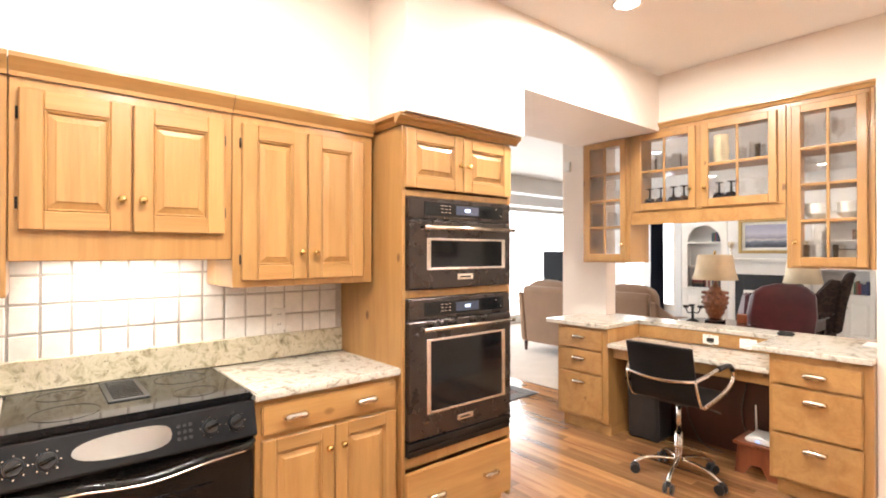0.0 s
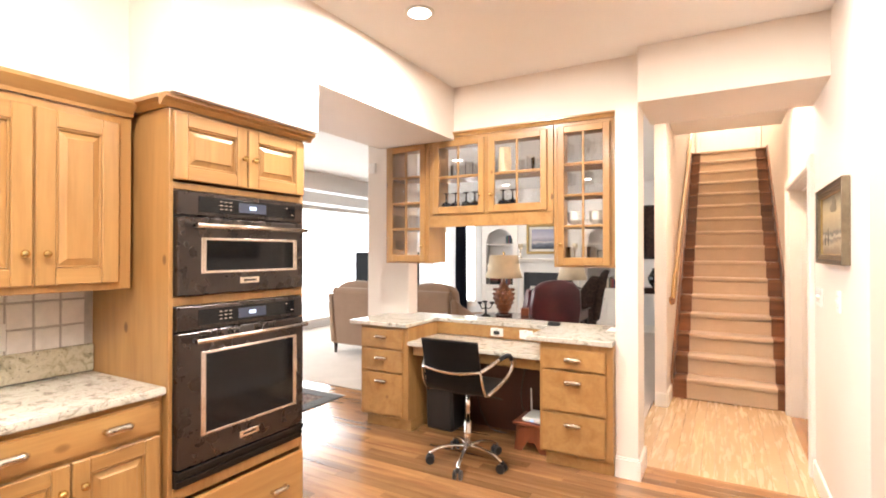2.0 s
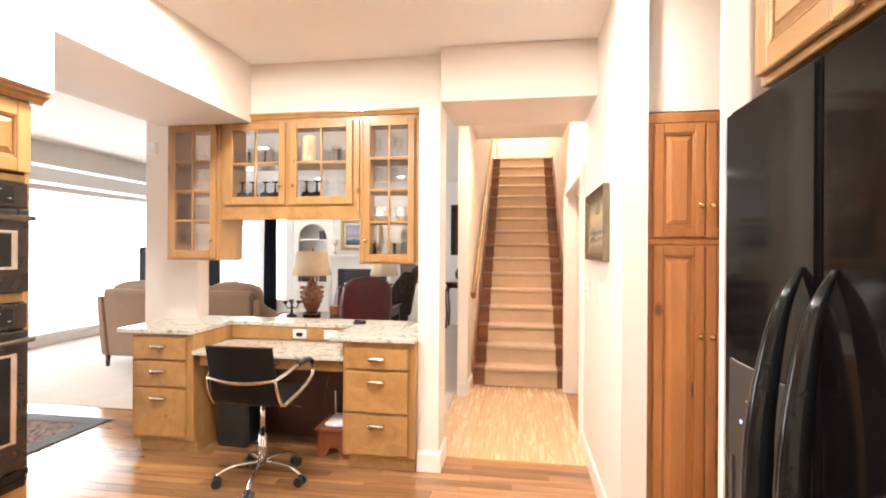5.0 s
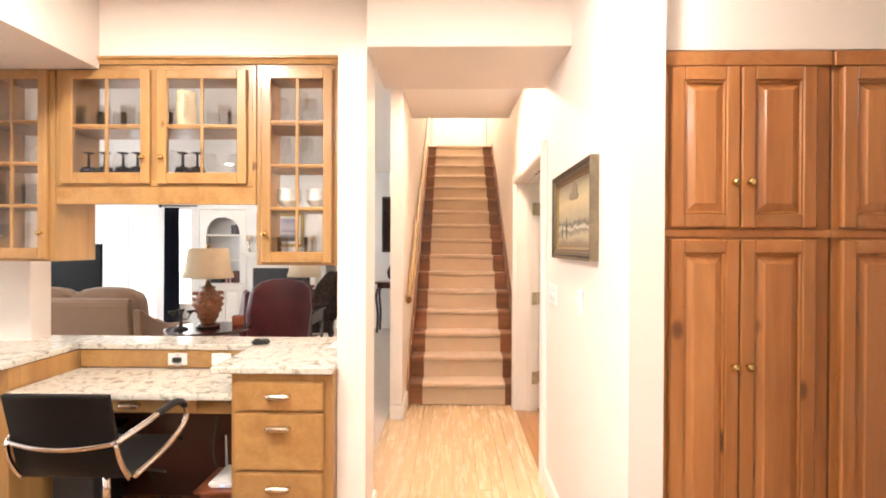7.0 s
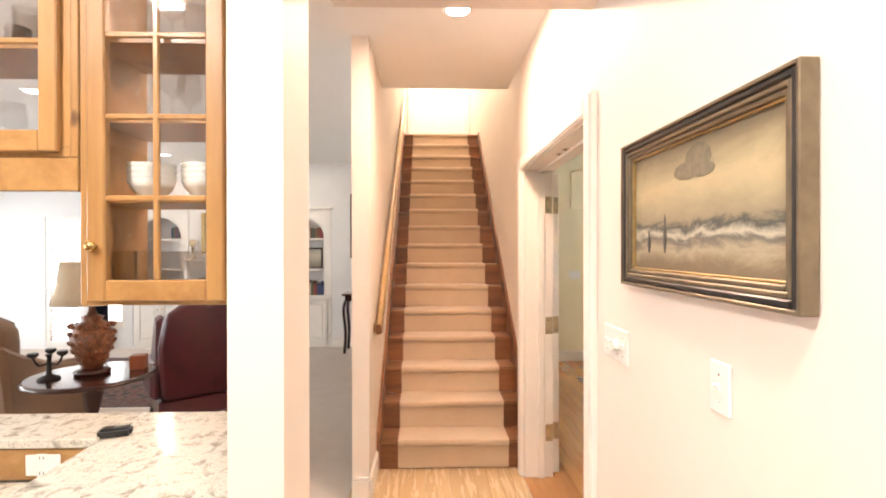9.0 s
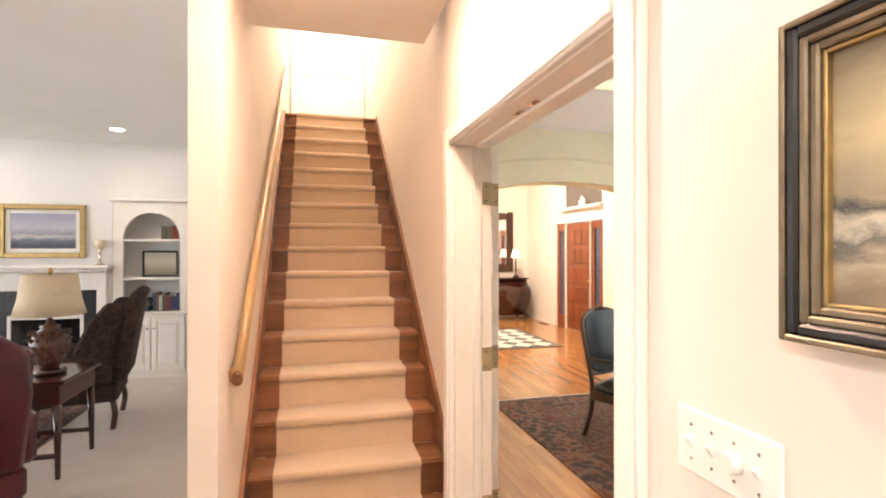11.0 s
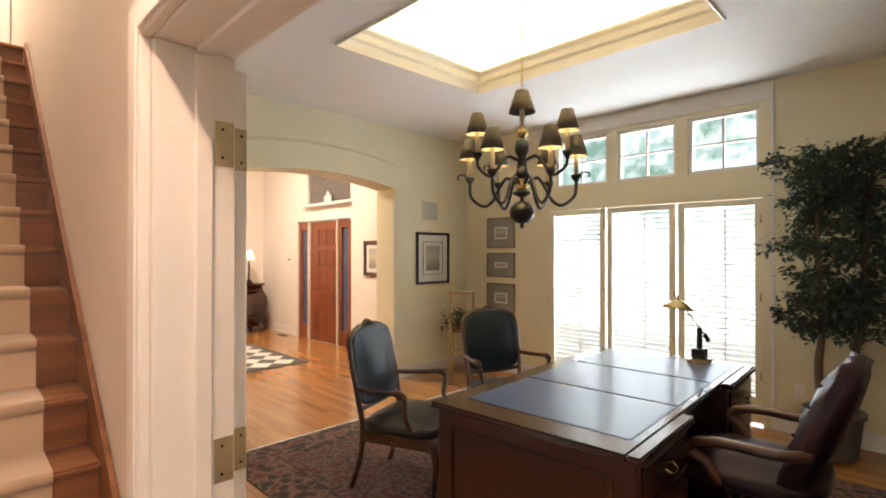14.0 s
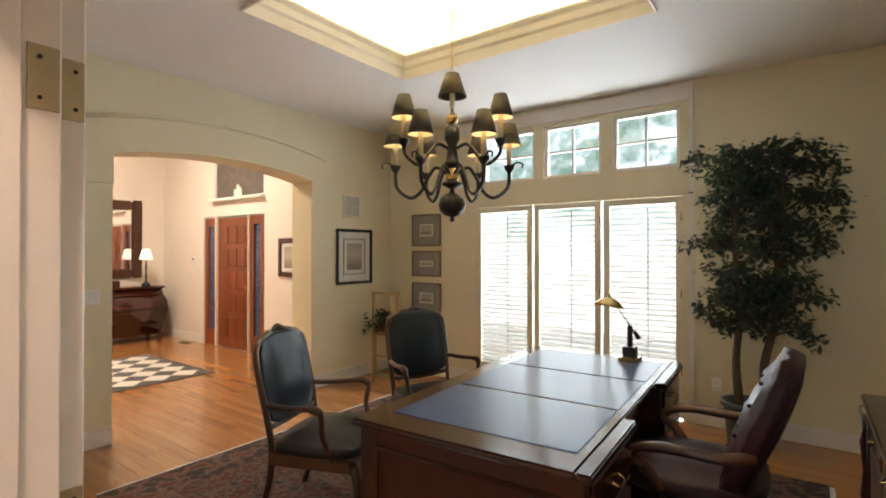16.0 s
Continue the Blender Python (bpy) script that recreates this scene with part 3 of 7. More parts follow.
for k, (a, b) in enumerate(win_x):
    window_unit("window_%d" % (k + 1), a, b, 7.04, 0.12, 2.40, 1, 1, "tall bright living room window with white frame")
b = structure("backdrop_garden", boxes((-6, 18, 12.0, 12.1, -0.2, 9)), OUTSIDE_BRIGHT, "bright overcast distance beyond the living room", "backdrop")
b = structure("backdrop_east", boxes((13.0, 13.1, 3.0, 9.0, -0.2, 6)), OUTSIDE_BRIGHT, "bright overcast distance beyond the glazed door", "backdrop")

# study shell
structure("wall_study_west", boxes((3.62, 3.75, -5.6, -0.775, 0, 3.4)), WALL_CREAM, "cream study wall behind the desk chair", "wall")
ww = [(5.49, 6.10), (6.21, 6.83), (6.94, 7.60)]
for k, dims in enumerate(((3.6, 5.47, -5.52, -5.37, 0, 3.07), (7.68, 9.37, -5.52, -5.37, 0, 3.07), (5.47, 7.68, -5.52, -5.37, 2.04, 2.31), (5.47, 7.68, -5.52, -5.37, 2.86, 3.07), (6.10, 6.21, -5.52, -5.37, 2.31, 2.86), (6.83, 6.94, -5.52, -5.37, 2.31, 2.86), (5.47, 5.49, -5.52, -5.37, 2.31, 2.86), (7.60, 7.68, -5.52, -5.37, 2.31, 2.86))):
    structure("wall_study_south_%d" % (k + 1), boxes(dims), WALL_CREAM, "cream study wall with french doors and transoms", "wall")
box_trim = boxes((5.375, 5.41, -5.37, -5.35, 0.16, 3.05), (5.41, 7.9, -5.37, -5.352, 2.895, 3.05), bevel=0.004)
structure("trim_windows", box_trim, TRIM, "pale trim board round the study windows", "trim")
N = 14
ARC0, ARC1, SPRING, RISE = -4.06, -2.09, 2.32, 0.10


def arch_z(y, spring=SPRING, rise=RISE, a=ARC0, b=ARC1):
    u = (y - a) / (b - a) * 2 - 1
    return spring + rise * (1 - u * u)


ys = [ARC0 + (ARC1 - ARC0) * k / N for k in range(N + 1)]
outline = [(ARC0, 0), (-5.6, 0), (-5.6, 3.4), (-0.775, 3.4), (-0.775, 0), (ARC1, 0)] + [(y, arch_z(y)) for y in reversed(ys)]
structure("wall_arch", prism(outline, 0, 9.03, 9.37), WALL_CREAM, "cream study wall with a wide shallow arch", "wall")
hood = [(-4.27, 2.07), (-4.27, 2.52)] + [(-4.27 + 2.39 * k / N, 2.58 + 0.14 * (1 - (k / N * 2 - 1) ** 2)) for k in range(N + 1)] + [(-1.88, 2.52), (-1.88, 2.07), (-2.092, 2.07)]
hood += [(y, arch_z(y)) for y in reversed(ys)] + [(-4.058, 2.07)]
structure("trim_arch", prism(hood, 0, 9.012, 9.032), WALL_CREAM, "raised cream plaster hood over the arch", "trim")
hoodline = [(9.008, -4.27 + 2.39 * k / N, 2.57 + 0.14 * (1 - (k / N * 2 - 1) ** 2)) for k in range(N + 1)]
structure("trim_hoodline", tube(hoodline, 0.016, 8), WALL_CREAM, "curved moulding over the arch", "trim")
T0, T1, T2, T3 = 5.32, 7.445, -3.805, -2.22
for k, dims in enumerate(((3.6, T0, -5.6, -0.775, 3.07, 3.2), (T1, 9.37, -5.6, -0.775, 3.07, 3.2), (T0, T1, -5.6, T2, 3.07, 3.2), (T0, T1, T3, -0.775, 3.07, 3.2))):
    structure("ceiling_study_%d" % (k + 1), boxes(dims), CEIL, "greyish white study ceiling with a raised tray", "ceiling")
for k, dims in enumerate(((T0 - 0.2, T0 - 0.16, T2 - 0.2, T3 + 0.2, 3.2, 3.62), (T1 + 0.16, T1 + 0.2, T2 - 0.2, T3 + 0.2, 3.2, 3.62), (T0 - 0.2, T1 + 0.2, T2 - 0.2, T2 - 0.16, 3.2, 3.62), (T0 - 0.2, T1 + 0.2, T3 + 0.16, T3 + 0.2, 3.2, 3.62), (T0 - 0.2, T1 + 0.2, T2 - 0.2, T3 + 0.2, 3.62, 3.7))):
    structure("ceiling_tray_%d" % (k + 1), boxes(dims), CEIL, "lit white raised tray of the study ceiling", "ceiling")
crown = [(0, 3.05), (0, 3.25), (0.05, 3.25), (0.05, 3.225), (0.03, 3.2), (0.028, 3.15), (0.012, 3.13), (0.012, 3.05)]
structure("trim_tray_south", prism([(T2 + u, z) for u, z in crown], 0, T0, T1), TRIM, "cream crown moulding of the ceiling tray", "trim")
structure("trim_tray_north", prism([(T3 - u, z) for u, z in crown], 0, T0, T1), TRIM, "cream crown moulding of the ceiling tray", "trim")
structure("trim_tray_west", prism([(T0 + u, z) for u, z in crown], 1, T2, T3), TRIM, "cream crown moulding of the ceiling tray", "trim")
structure("trim_tray_east", prism([(T1 - u, z) for u, z in crown], 1, T2, T3), TRIM, "cream crown moulding of the ceiling tray", "trim")
structure("backdrop_trees", boxes((-2, 16, -11.1, -11.0, -0.2, 8)), OUTSIDE, "bright blurred evergreens beyond the study windows", "backdrop")

# foyer shell
for k, dims in enumerate(((9.37, 11.0, -4.95, -4.785, 0, 4.5), (12.72, 14.3, -4.95, -4.785, 0, 4.5), (11.0, 12.72, -4.95, -4.785, 2.10, 2.37), (11.0, 12.72, -4.95, -4.785, 2.99, 4.5), (12.40, 12.72, -4.95, -4.785, 2.37, 2.99))):
    structure("wall_front_%d" % (k + 1), boxes(dims), WALL, "white foyer wall round the front door", "wall")
structure("wall_foyer_east", boxes((14.15, 14.3, -4.785, 0.53, 0, 4.5)), WALL, "white foyer wall behind the chest", "wall")
structure("wall_foyer_north", boxes((9.37, 14.3, -0.81, -0.67, 0, 4.5), (9.2, 9.37, -4.9, -0.81, 3.4, 4.5)), WALL, "white foyer wall", "wall")
structure("ceiling_foyer", boxes((9.2, 14.3, -4.95, -0.67, 4.5, 4.6)), CEIL, "high white foyer ceiling", "ceiling")


def skirting(name, x0, x1, y0, y1, label="white painted baseboard"):
    structure(name, boxes((x0, x1, y0, y1, 0, 0.125), (x0 + 0.004 if x1 - x0 < 0.05 else x0, x1, y0 + 0.004 if y1 - y0 < 0.05 else y0, y1, 0.127, 0.14), bevel=0.003), TRIM, label, "baseboard")


skirting("baseboard_1", 2.75, 4.18, -0.585, -0.567)
skirting("baseboard_2", 3.582, 3.60, 0.43, 0.575)
skirting("baseboard_3", 3.582, 3.87, 0.412, 0.43)
skirting("baseboard_4", 5.362, 5.38, 0.425, 0.53)
skirting("baseboard_5", 5.38, 5.80, 0.407, 0.425)
skirting("baseboard_6", 9.012, 9.03, -5.37, -4.06)
skirting("baseboard_7", 9.012, 9.03, -2.09, -0.81)
skirting("baseboard_8", 3.75, 5.40, -5.37, -5.352)
skirting("baseboard_9", 7.70, 9.012, -5.37, -5.352)
skirting("baseboard_10", 9.37, 10.98, -4.785, -4.767)
skirting("baseboard_11", 12.74, 14.13, -4.785, -4.767)
skirting("baseboard_12", 14.132, 14.15, -4.767, -0.81)
skirting("baseboard_13", 9.03, 9.37, -4.078, -4.06)
skirting("baseboard_14", 10.082, 10.1, 0.53, 1.55)

# study door casing, jambs and head
structure("trim_doorway_near", boxes((4.205, 4.292, -0.585, -0.560, 0, 2.15), (4.215, 4.28, -0.560, -0.553, 0, 2.14), bevel=0.004), TRIM, "white moulded door casing", "trim")
structure("trim_doorway_far", boxes((5.657, 5.745, -0.585, -0.560, 0, 2.15), (5.67, 5.735, -0.560, -0.553, 0, 2.14), bevel=0.004), TRIM, "white moulded door casing", "trim")
structure("trim_doorway_head", boxes((4.292, 5.657, -0.585, -0.560, 2.062, 2.15), (4.292, 5.657, -0.560, -0.553, 2.072, 2.14), bevel=0.004), TRIM, "white moulded door casing", "trim")
structure("trim_jamb_far", boxes((5.637, 5.653, -0.775, -0.585, 0, 2.058), (5.623, 5.637, -0.715, -0.675, 0, 2.04), bevel=0.002), TRIM, "white door jamb with stop", "trim")
structure("trim_jamb_near", boxes((4.292, 4.308, -0.775, -0.585, 0, 2.058), bevel=0.002), TRIM, "white door jamb", "trim")
structure("trim_jamb_head", boxes((4.308, 5.637, -0.775, -0.585, 2.058, 2.074), (4.308, 5.623, -0.715, -0.675, 2.044, 2.058), bevel=0.002), TRIM, "white door head with stop", "trim")

# ---- kitchen ----


def raised_door(name, parent, x0, x1, z0, z1, wood_v, wood_h, knob=None, t=0.022, stile=0.058, y=0.0):
    """A frame-and-panel door lying on the plane y (front towards -y), with a fielded panel and a knob."""
    d = part(name, boxes((x0, x1, y - 0.004, y, z0, z1)), wood_v, parent)
    for a, b in ((x0, x0 + stile), (x1 - stile, x1)):
        part("stile", boxes((a, b, y - t, y - 0.004, z0, z1), bevel=0.004), wood_v, d)
    for a, b in ((z0, z0 + stile), (z1 - stile, z1)):
        part("rail", boxes((x0 + stile, x1 - stile, y - t + 0.0008, y - 0.004, a, b), bevel=0.004), wood_h, d)
    a0, a1, b0, b1, g = x0 + stile, x1 - stile, z0 + stile, z1 - stile, 0.030
    bm = bmesh.new()
    yo, yi = y - 0.0045, y - t + 0.002
    o = [bm.verts.new(p) for p in ((a0, yo, b0), (a1, yo, b0), (a1, yo, b1), (a0, yo, b1))]
    i = [bm.verts.new(p) for p in ((a0 + g, yi + 0.004, b0 + g), (a1 - g, yi + 0.004, b0 + g), (a1 - g, yi + 0.004, b1 - g), (a0 + g, yi + 0.004, b1 - g))]
    h = 0.005
    j = [bm.verts.new(p) for p in ((a0 + g + h, yi, b0 + g + h), (a1 - g - h, yi, b0 + g + h), (a1 - g - h, yi, b1 - g - h), (a0 + g + h, yi, b1 - g - h))]
    for p, q in ((o, i), (i, j)):
        for k in range(4):
            bm.faces.new((p[k], p[(k + 1) % 4], q[(k + 1) % 4], q[k]))
    bm.faces.new(j)
    bmesh.ops.recalc_face_normals(bm, faces=bm.faces)
    part("panel", bm, wood_v, d)
    e = 0.009
    part("bead", boxes((a0, a0 + e, y - t + 0.004, y - 0.005, b0, b1), (a1 - e, a1, y - t + 0.004, y - 0.005, b0, b1), (a0 + e, a1 - e, y - t + 0.004, y - 0.005, b0, b0 + e), (a0 + e, a1 - e, y - t + 0.004, y - 0.005, b1 - e, b1), bevel=0.004), wood_v, d)
    if knob:
        part("knob", knob_mesh(knob[0], y - t, knob[1]), BRASS, d, "small round brass knob")
    return d


def knob_mesh(x, y, z, r=0.015):
    bm = lathe([(0.007, 0), (0.006, 0.010), (r * 0.8, 0.014), (r, 0.020), (r * 0.85, 0.027), (r * 0.3, 0.031)], 12)
    bmesh.ops.transform(bm, matrix=pose(x, y, z, 90, 0, 0), verts=bm.verts)
    return bm


def pull_mesh(x, y, z, w=0.085):
    """A bow pull with round feet."""
    bm = tube(curve([(x - w / 2, y, z), (x - w / 2, y - 0.018, z), (x - w / 4, y - 0.026, z + 0.002), (x, y - 0.028, z + 0.004), (x + w / 4, y - 0.026, z + 0.002), (x + w / 2, y - 0.018, z), (x + w / 2, y, z)], 3), 0.0105, 8, taper=[0.009, 0.009, 0.010, 0.013, 0.016, 0.017, 0.016, 0.015, 0.0145, 0.014, 0.0145, 0.015, 0.016, 0.017, 0.016, 0.013, 0.010, 0.009, 0.009])
    for s in (-1, 1):
        cyl(bm, (x + s * w / 2, y, z), (x + s * w / 2, y - 0.006, z), 0.011, 0.009, 10)
        cyl(bm, (x + s * w * 0.3, y - 0.026, z + 0.002), (x + s * w * 0.42, y - 0.022, z + 0.001), 0.009, 0.009, 8)
    return bm


def drawer(parent, x0, x1, z0, z1, wood_h, pulls, y=0.0, t=0.022):
    d = box("drawer_front", parent, wood_h, x0, x1, y - t, y, z0, z1, bevel=0.006, segments=2)
    for px in pulls:
        part("handle", pull_mesh(px, y - t, (z0 + z1) / 2), PEWTER, d, "pewter bow handle")
    return d


def crown_strip(parent, x0, x1, z, depth=0.045, h=0.07, ends=(False, False)):
    prof = [(0.0, 0.0), (-0.012, 0.0), (-0.014, 0.015), (-0.03, 0.035), (-depth, 0.055), (-depth, h), (0.0, h)]
    part("crown_moulding", prism([(u, z + v) for u, v in prof], 0, x0, x1), PINE_H, parent)


def upper_cabinet(x0, x1, z0, z1, doors, knob_low=True, group="kitchen wall cabinets", skirt=0.0, side=True):
    c = thing("wall_cabinet", x0, 2.17, 0, 0, "honey pine wall cabinet with two raised-panel doors", "cabinet", group)
    w = x1 - x0
    box("body", c, PINE, 0, w, 0.0, 0.388, z0, z1, bevel=0.003)
    n = len(doors)
    for k, (a, b) in enumerate(doors):
        kn = (b - 0.03, z0 + skirt + 0.15) if k == 0 else (a + 0.03, z0 + skirt + 0.15)
        raised_door("door", c, a, b, z0 + 0.03 + skirt, z1 - 0.035, PINE, PINE_H, kn, stile=0.066)
        for zz in (z0 + skirt + 0.12, z1 - 0.12):
            hx = a - 0.004 if k == 0 else b + 0.004
            part("hinge", rod((hx, -0.006, zz - 0.02), (hx, -0.006, zz + 0.02), 0.004, n=8), IRON, c)
    crown_strip(c, 0, w, z1)
    return c


UZ = 2.07
upper_cabinet(-0.055, 0.652, 1.455, UZ, [(0.025, 0.345), (0.352, 0.675)], skirt=0.075)
upper_cabinet(0.655, 1.338, 1.335, UZ, [(0.035, 0.325), (0.333, 0.625)])
upper_cabinet(-0.80, -0.058, 1.335, UZ, [(0.03, 0.36), (0.367, 0.70)])

# tall oven cabinet
oc = thing("oven_cabinet", 1.372, 1.952, 0, 0, "tall honey pine cabinet holding two built-in ovens", "cabinet")
for nm, dims in zip(("side", "side", "back", "top", "divider", "divider", "divider"), ((0, 0.02, 0.0, 0.606, 0.10, 2.10), (0.735, 0.757, 0, 0.606, 0.10, 2.10), (0.02, 0.735, 0.586, 0.606, 0.10, 2.10), (0.02, 0.735, 0, 0.586, 2.08, 2.10), (0.02, 0.735, 0, 0.586, 1.76, 1.79), (0.02, 0.735, 0.0, 0.586, 0.44, 0.49), (0.02, 0.735, 0, 0.586, 1.262, 1.302))):
    part(nm, boxes(dims, bevel=0.002), PINE, oc)
part("toe_kick", boxes((0.01, 0.747, 0.06, 0.5, 0.0, 0.10)), PINE_H, oc)
raised_door("door", oc, 0.012, 0.376, 1.80, 2.085, PINE, PINE_H, (0.35, 1.935))
raised_door("door", oc, 0.382, 0.745, 1.80, 2.085, PINE, PINE_H, (0.408, 1.935))
drawer(oc, 0.012, 0.745, 0.135, 0.425, PINE_H, (0.19, 0.57))
prof = [(0.0, 0.0), (-0.012, 0.0), (-0.03, 0.02), (-0.05, 0.03), (-0.05, 0.046), (0.0, 0.046)]
part("crown_moulding", prism([(u, 2.10 + v) for u, v in prof], 0, -0.045, 0.80), PINE_H, oc)
part("crown_moulding", prism([(-u, 2.10 + v) for u, v in [(-0.757 + a, b) for a, b in prof]], 1, 0.0, 0.60), PINE_Y, oc)
part("crown_moulding", prism([(u, 2.10 + v) for u, v in prof], 1, 0.0, 0.22), PINE_Y, oc)


def built_in_oven(name, label, z0, z1, panel_h, win, handle_z, badge):
    """A black stainless wall oven: control strip, door, framed window, bar handle and a plain badge."""
    o = thing(name, 1.372 + 0.022, 1.952, 0, 0, label, "oven")
    w = 0.711
    box("body", o, BLACK_PLASTIC, 0.004, w - 0.004, 0.002, 0.45, z0 + 0.002, z1 - 0.002, bevel=0)
    cp = box("control_panel", o, BLACK_STEEL, 0, w, -0.024, 0.0, z1 - panel_h, z1, bevel=0.004)
    box("glass_strip", cp, BLACK_GLASS, 0.095, w - 0.06, -0.026, -0.022, z1 - panel_h + 0.018, z1 - 0.018, bevel=0.001)
    box("display", cp, SCREEN, 0.30, 0.46, -0.0275, -0.024, z1 - panel_h * 0.72, z1 - panel_h * 0.28, bevel=0)
    box("digits", cp, DISPLAY, 0.362, 0.398, -0.029, -0.0265, z1 - panel_h * 0.56, z1 - panel_h * 0.42, bevel=0)
    for k in range(4):
        for j in range(3):
            if k < 3 or j != 1:
                x = (0.20, 0.225, 0.25, 0.585)[k] + (0.02 * j if k == 3 else 0)
                box("key_mark", cp, STEEL, x, x + 0.014, -0.0272, -0.0255, z1 - panel_h * (0.34 + 0.16 * j), z1 - panel_h * (0.34 + 0.16 * j) + 0.003, bevel=0)
    dz = z1 - panel_h - 0.006
    d = box("door", o, BLACK_STEEL, 0, w, -0.030, 0.0, z0, dz, bevel=0.005)
    a0, a1, b0, b1 = win
    part("window_trim", boxes((a0 - 0.025, a0, -0.034, -0.028, b0 - 0.012, b1 + 0.012), (a1, a1 + 0.025, -0.034, -0.028, b0 - 0.012, b1 + 0.012), (a0, a1, -0.034, -0.028, b0 - 0.012, b0), (a0, a1, -0.034, -0.028, b1, b1 + 0.012), bevel=0.002), STEEL, d, "pale steel window trim")
    box("window", d, BLACK_GLASS, a0, a1, -0.032, -0.028, b0, b1, bevel=0)
    part("handle", smooth(cyl(bmesh.new(), (0.055, -0.075, handle_z), (w - 0.02, -0.075, handle_z), 0.011, n=14)), STEEL, d, "round steel bar handle")
    for hx in (0.075, w - 0.05):
        part("handle_post", rod((hx, -0.030, handle_z), (hx, -0.07, handle_z), 0.009, n=10), BLACK_STEEL, d)
    box("badge", d, STEEL, 0.305, 0.415, -0.0335, -0.029, badge, badge + 0.03, bevel=0.002, label="small blank steel badge")
    box("badge_bar", d, BLACK_STEEL, 0.325, 0.395, -0.0345, -0.033, badge + 0.011, badge + 0.019, bevel=0)
    return o


built_in_oven("microwave_oven", "black stainless built-in microwave above the oven", 1.305, 1.755, 0.105, (0.13, 0.635, 1.41, 1.545), 1.607, 1.345)
built_in_oven("wall_oven", "black stainless built-in oven below the microwave", 0.575, 1.258, 0.105, (0.13, 0.635, 0.70, 1.045), 1.112, 0.618)
tr = thing("oven_trim", 1.394, 1.952, 0, 0, "black stepped vent trim below the oven", "oven trim")
part("vent", boxes((0, 0.711, -0.02, 0.04, 0.495, 0.57), (0.0, 0.711, -0.034, -0.02, 0.545, 0.57), (0.0, 0.711, -0.028, -0.02, 0.515, 0.53), bevel=0.003), BLACK_ENAMEL, tr)

# base cabinets and worktops beside the range
def base_cabinet(x0, x1):
    w, m = x1 - x0, (x1 - x0) / 2
    c = thing("base_cabinet", x0, 1.987, 0, 0, "honey pine base cabinet with a drawer and two doors", "cabinet", "kitchen base cabinets")
    box("body", c, PINE, 0, w, 0.0, 0.568, 0.10, 0.896)
    box("toe_kick", c, PINE_H, 0.005, w - 0.005, 0.06, 0.568, 0.0, 0.10, bevel=0)
    drawer(c, 0.022, w - 0.022, 0.755, 0.876, PINE_H, (w * 0.23, w * 0.72))
    raised_door("door", c, 0.022, m - 0.003, 0.13, 0.735, PINE, PINE_H, (m - 0.035, 0.645))
    raised_door("door", c, m + 0.003, w - 0.022, 0.13, 0.735, PINE, PINE_H, (m + 0.035, 0.645))
    return c


base_cabinet(0.688, 1.37)
base_cabinet(-0.80, -0.075)
for x0, x1 in ((0.682, 1.37), (-0.82, -0.072)):
    wt = thing("worktop", 0, 0, 0, 0, "polished cream granite worktop beside the range", "worktop", "kitchen worktops")
    box("slab", wt, GRANITE, x0, x1, 1.955, 2.558, 0.899, 0.932, bevel=0.006, segments=2)
bs = thing("backsplash", 0, 0, 0, 0, "speckled granite upstand along the kitchen wall", "backsplash")
box("slab", bs, GRANITE_SPLASH, -0.82, 1.368, 2.532, 2.555, 0.936, 1.062, bevel=0.004)

# range
rg = thing("range", -0.072, 1.975, 0.022, 0, "black electric range with smooth glass cooktop", "range")
box("body", rg, BLACK_ENAMEL, 0, 0.752, 0.03, 0.55, 0.08, 0.885, bevel=0.004)
box("plinth", rg, BLACK_PLASTIC, 0.02, 0.732, 0.08, 0.50, -0.022, 0.08, bevel=0)
ct = box("cooktop", rg, BLACK_GLASS, -0.002, 0.752, 0.004, 0.556, 0.887, 0.915, bevel=0.008, segments=2)
part("burner_vent", boxes((0.295, 0.43, 0.19, 0.53, 0.9155, 0.920), bevel=0.003), BLACK_PLASTIC, ct)
for k in range(11):
    box("vent_slot", ct, GREY_PANEL, 0.312, 0.413, 0.215 + k * 0.028, 0.227 + k * 0.028, 0.9202, 0.9232, bevel=0.001)
for u, v, rad in ((0.17, 0.16, 0.10), (0.17, 0.42, 0.08), (0.58, 0.16, 0.08), (0.58, 0.42, 0.10)):
    ring = [(u + rad * math.cos(math.tau * k / 32), v + rad * math.sin(math.tau * k / 32), 0.9152) for k in range(33)]
    part("burner_ring", tube(ring, 0.0012, 5), GREY_PANEL, ct)
panel = [(0.035, 0.886), (0.035, 0.775), (-0.035, 0.752), (-0.047, 0.765), (-0.004, 0.886)]
cp = part("control_panel", prism(panel, 0, 0, 0.752, 0.004), GREY_PANEL, rg, "slanted grey control panel")
SL = math.degrees(math.atan2(0.043, 0.121))


def on_panel(u, v, out):
    """A place on the slanted panel: u along it, v up the slope from its foot."""
    s, c = math.sin(radians(SL)), math.cos(radians(SL))
    return (u, -0.047 + v * s - out * c, 0.765 + v * c + out * s)


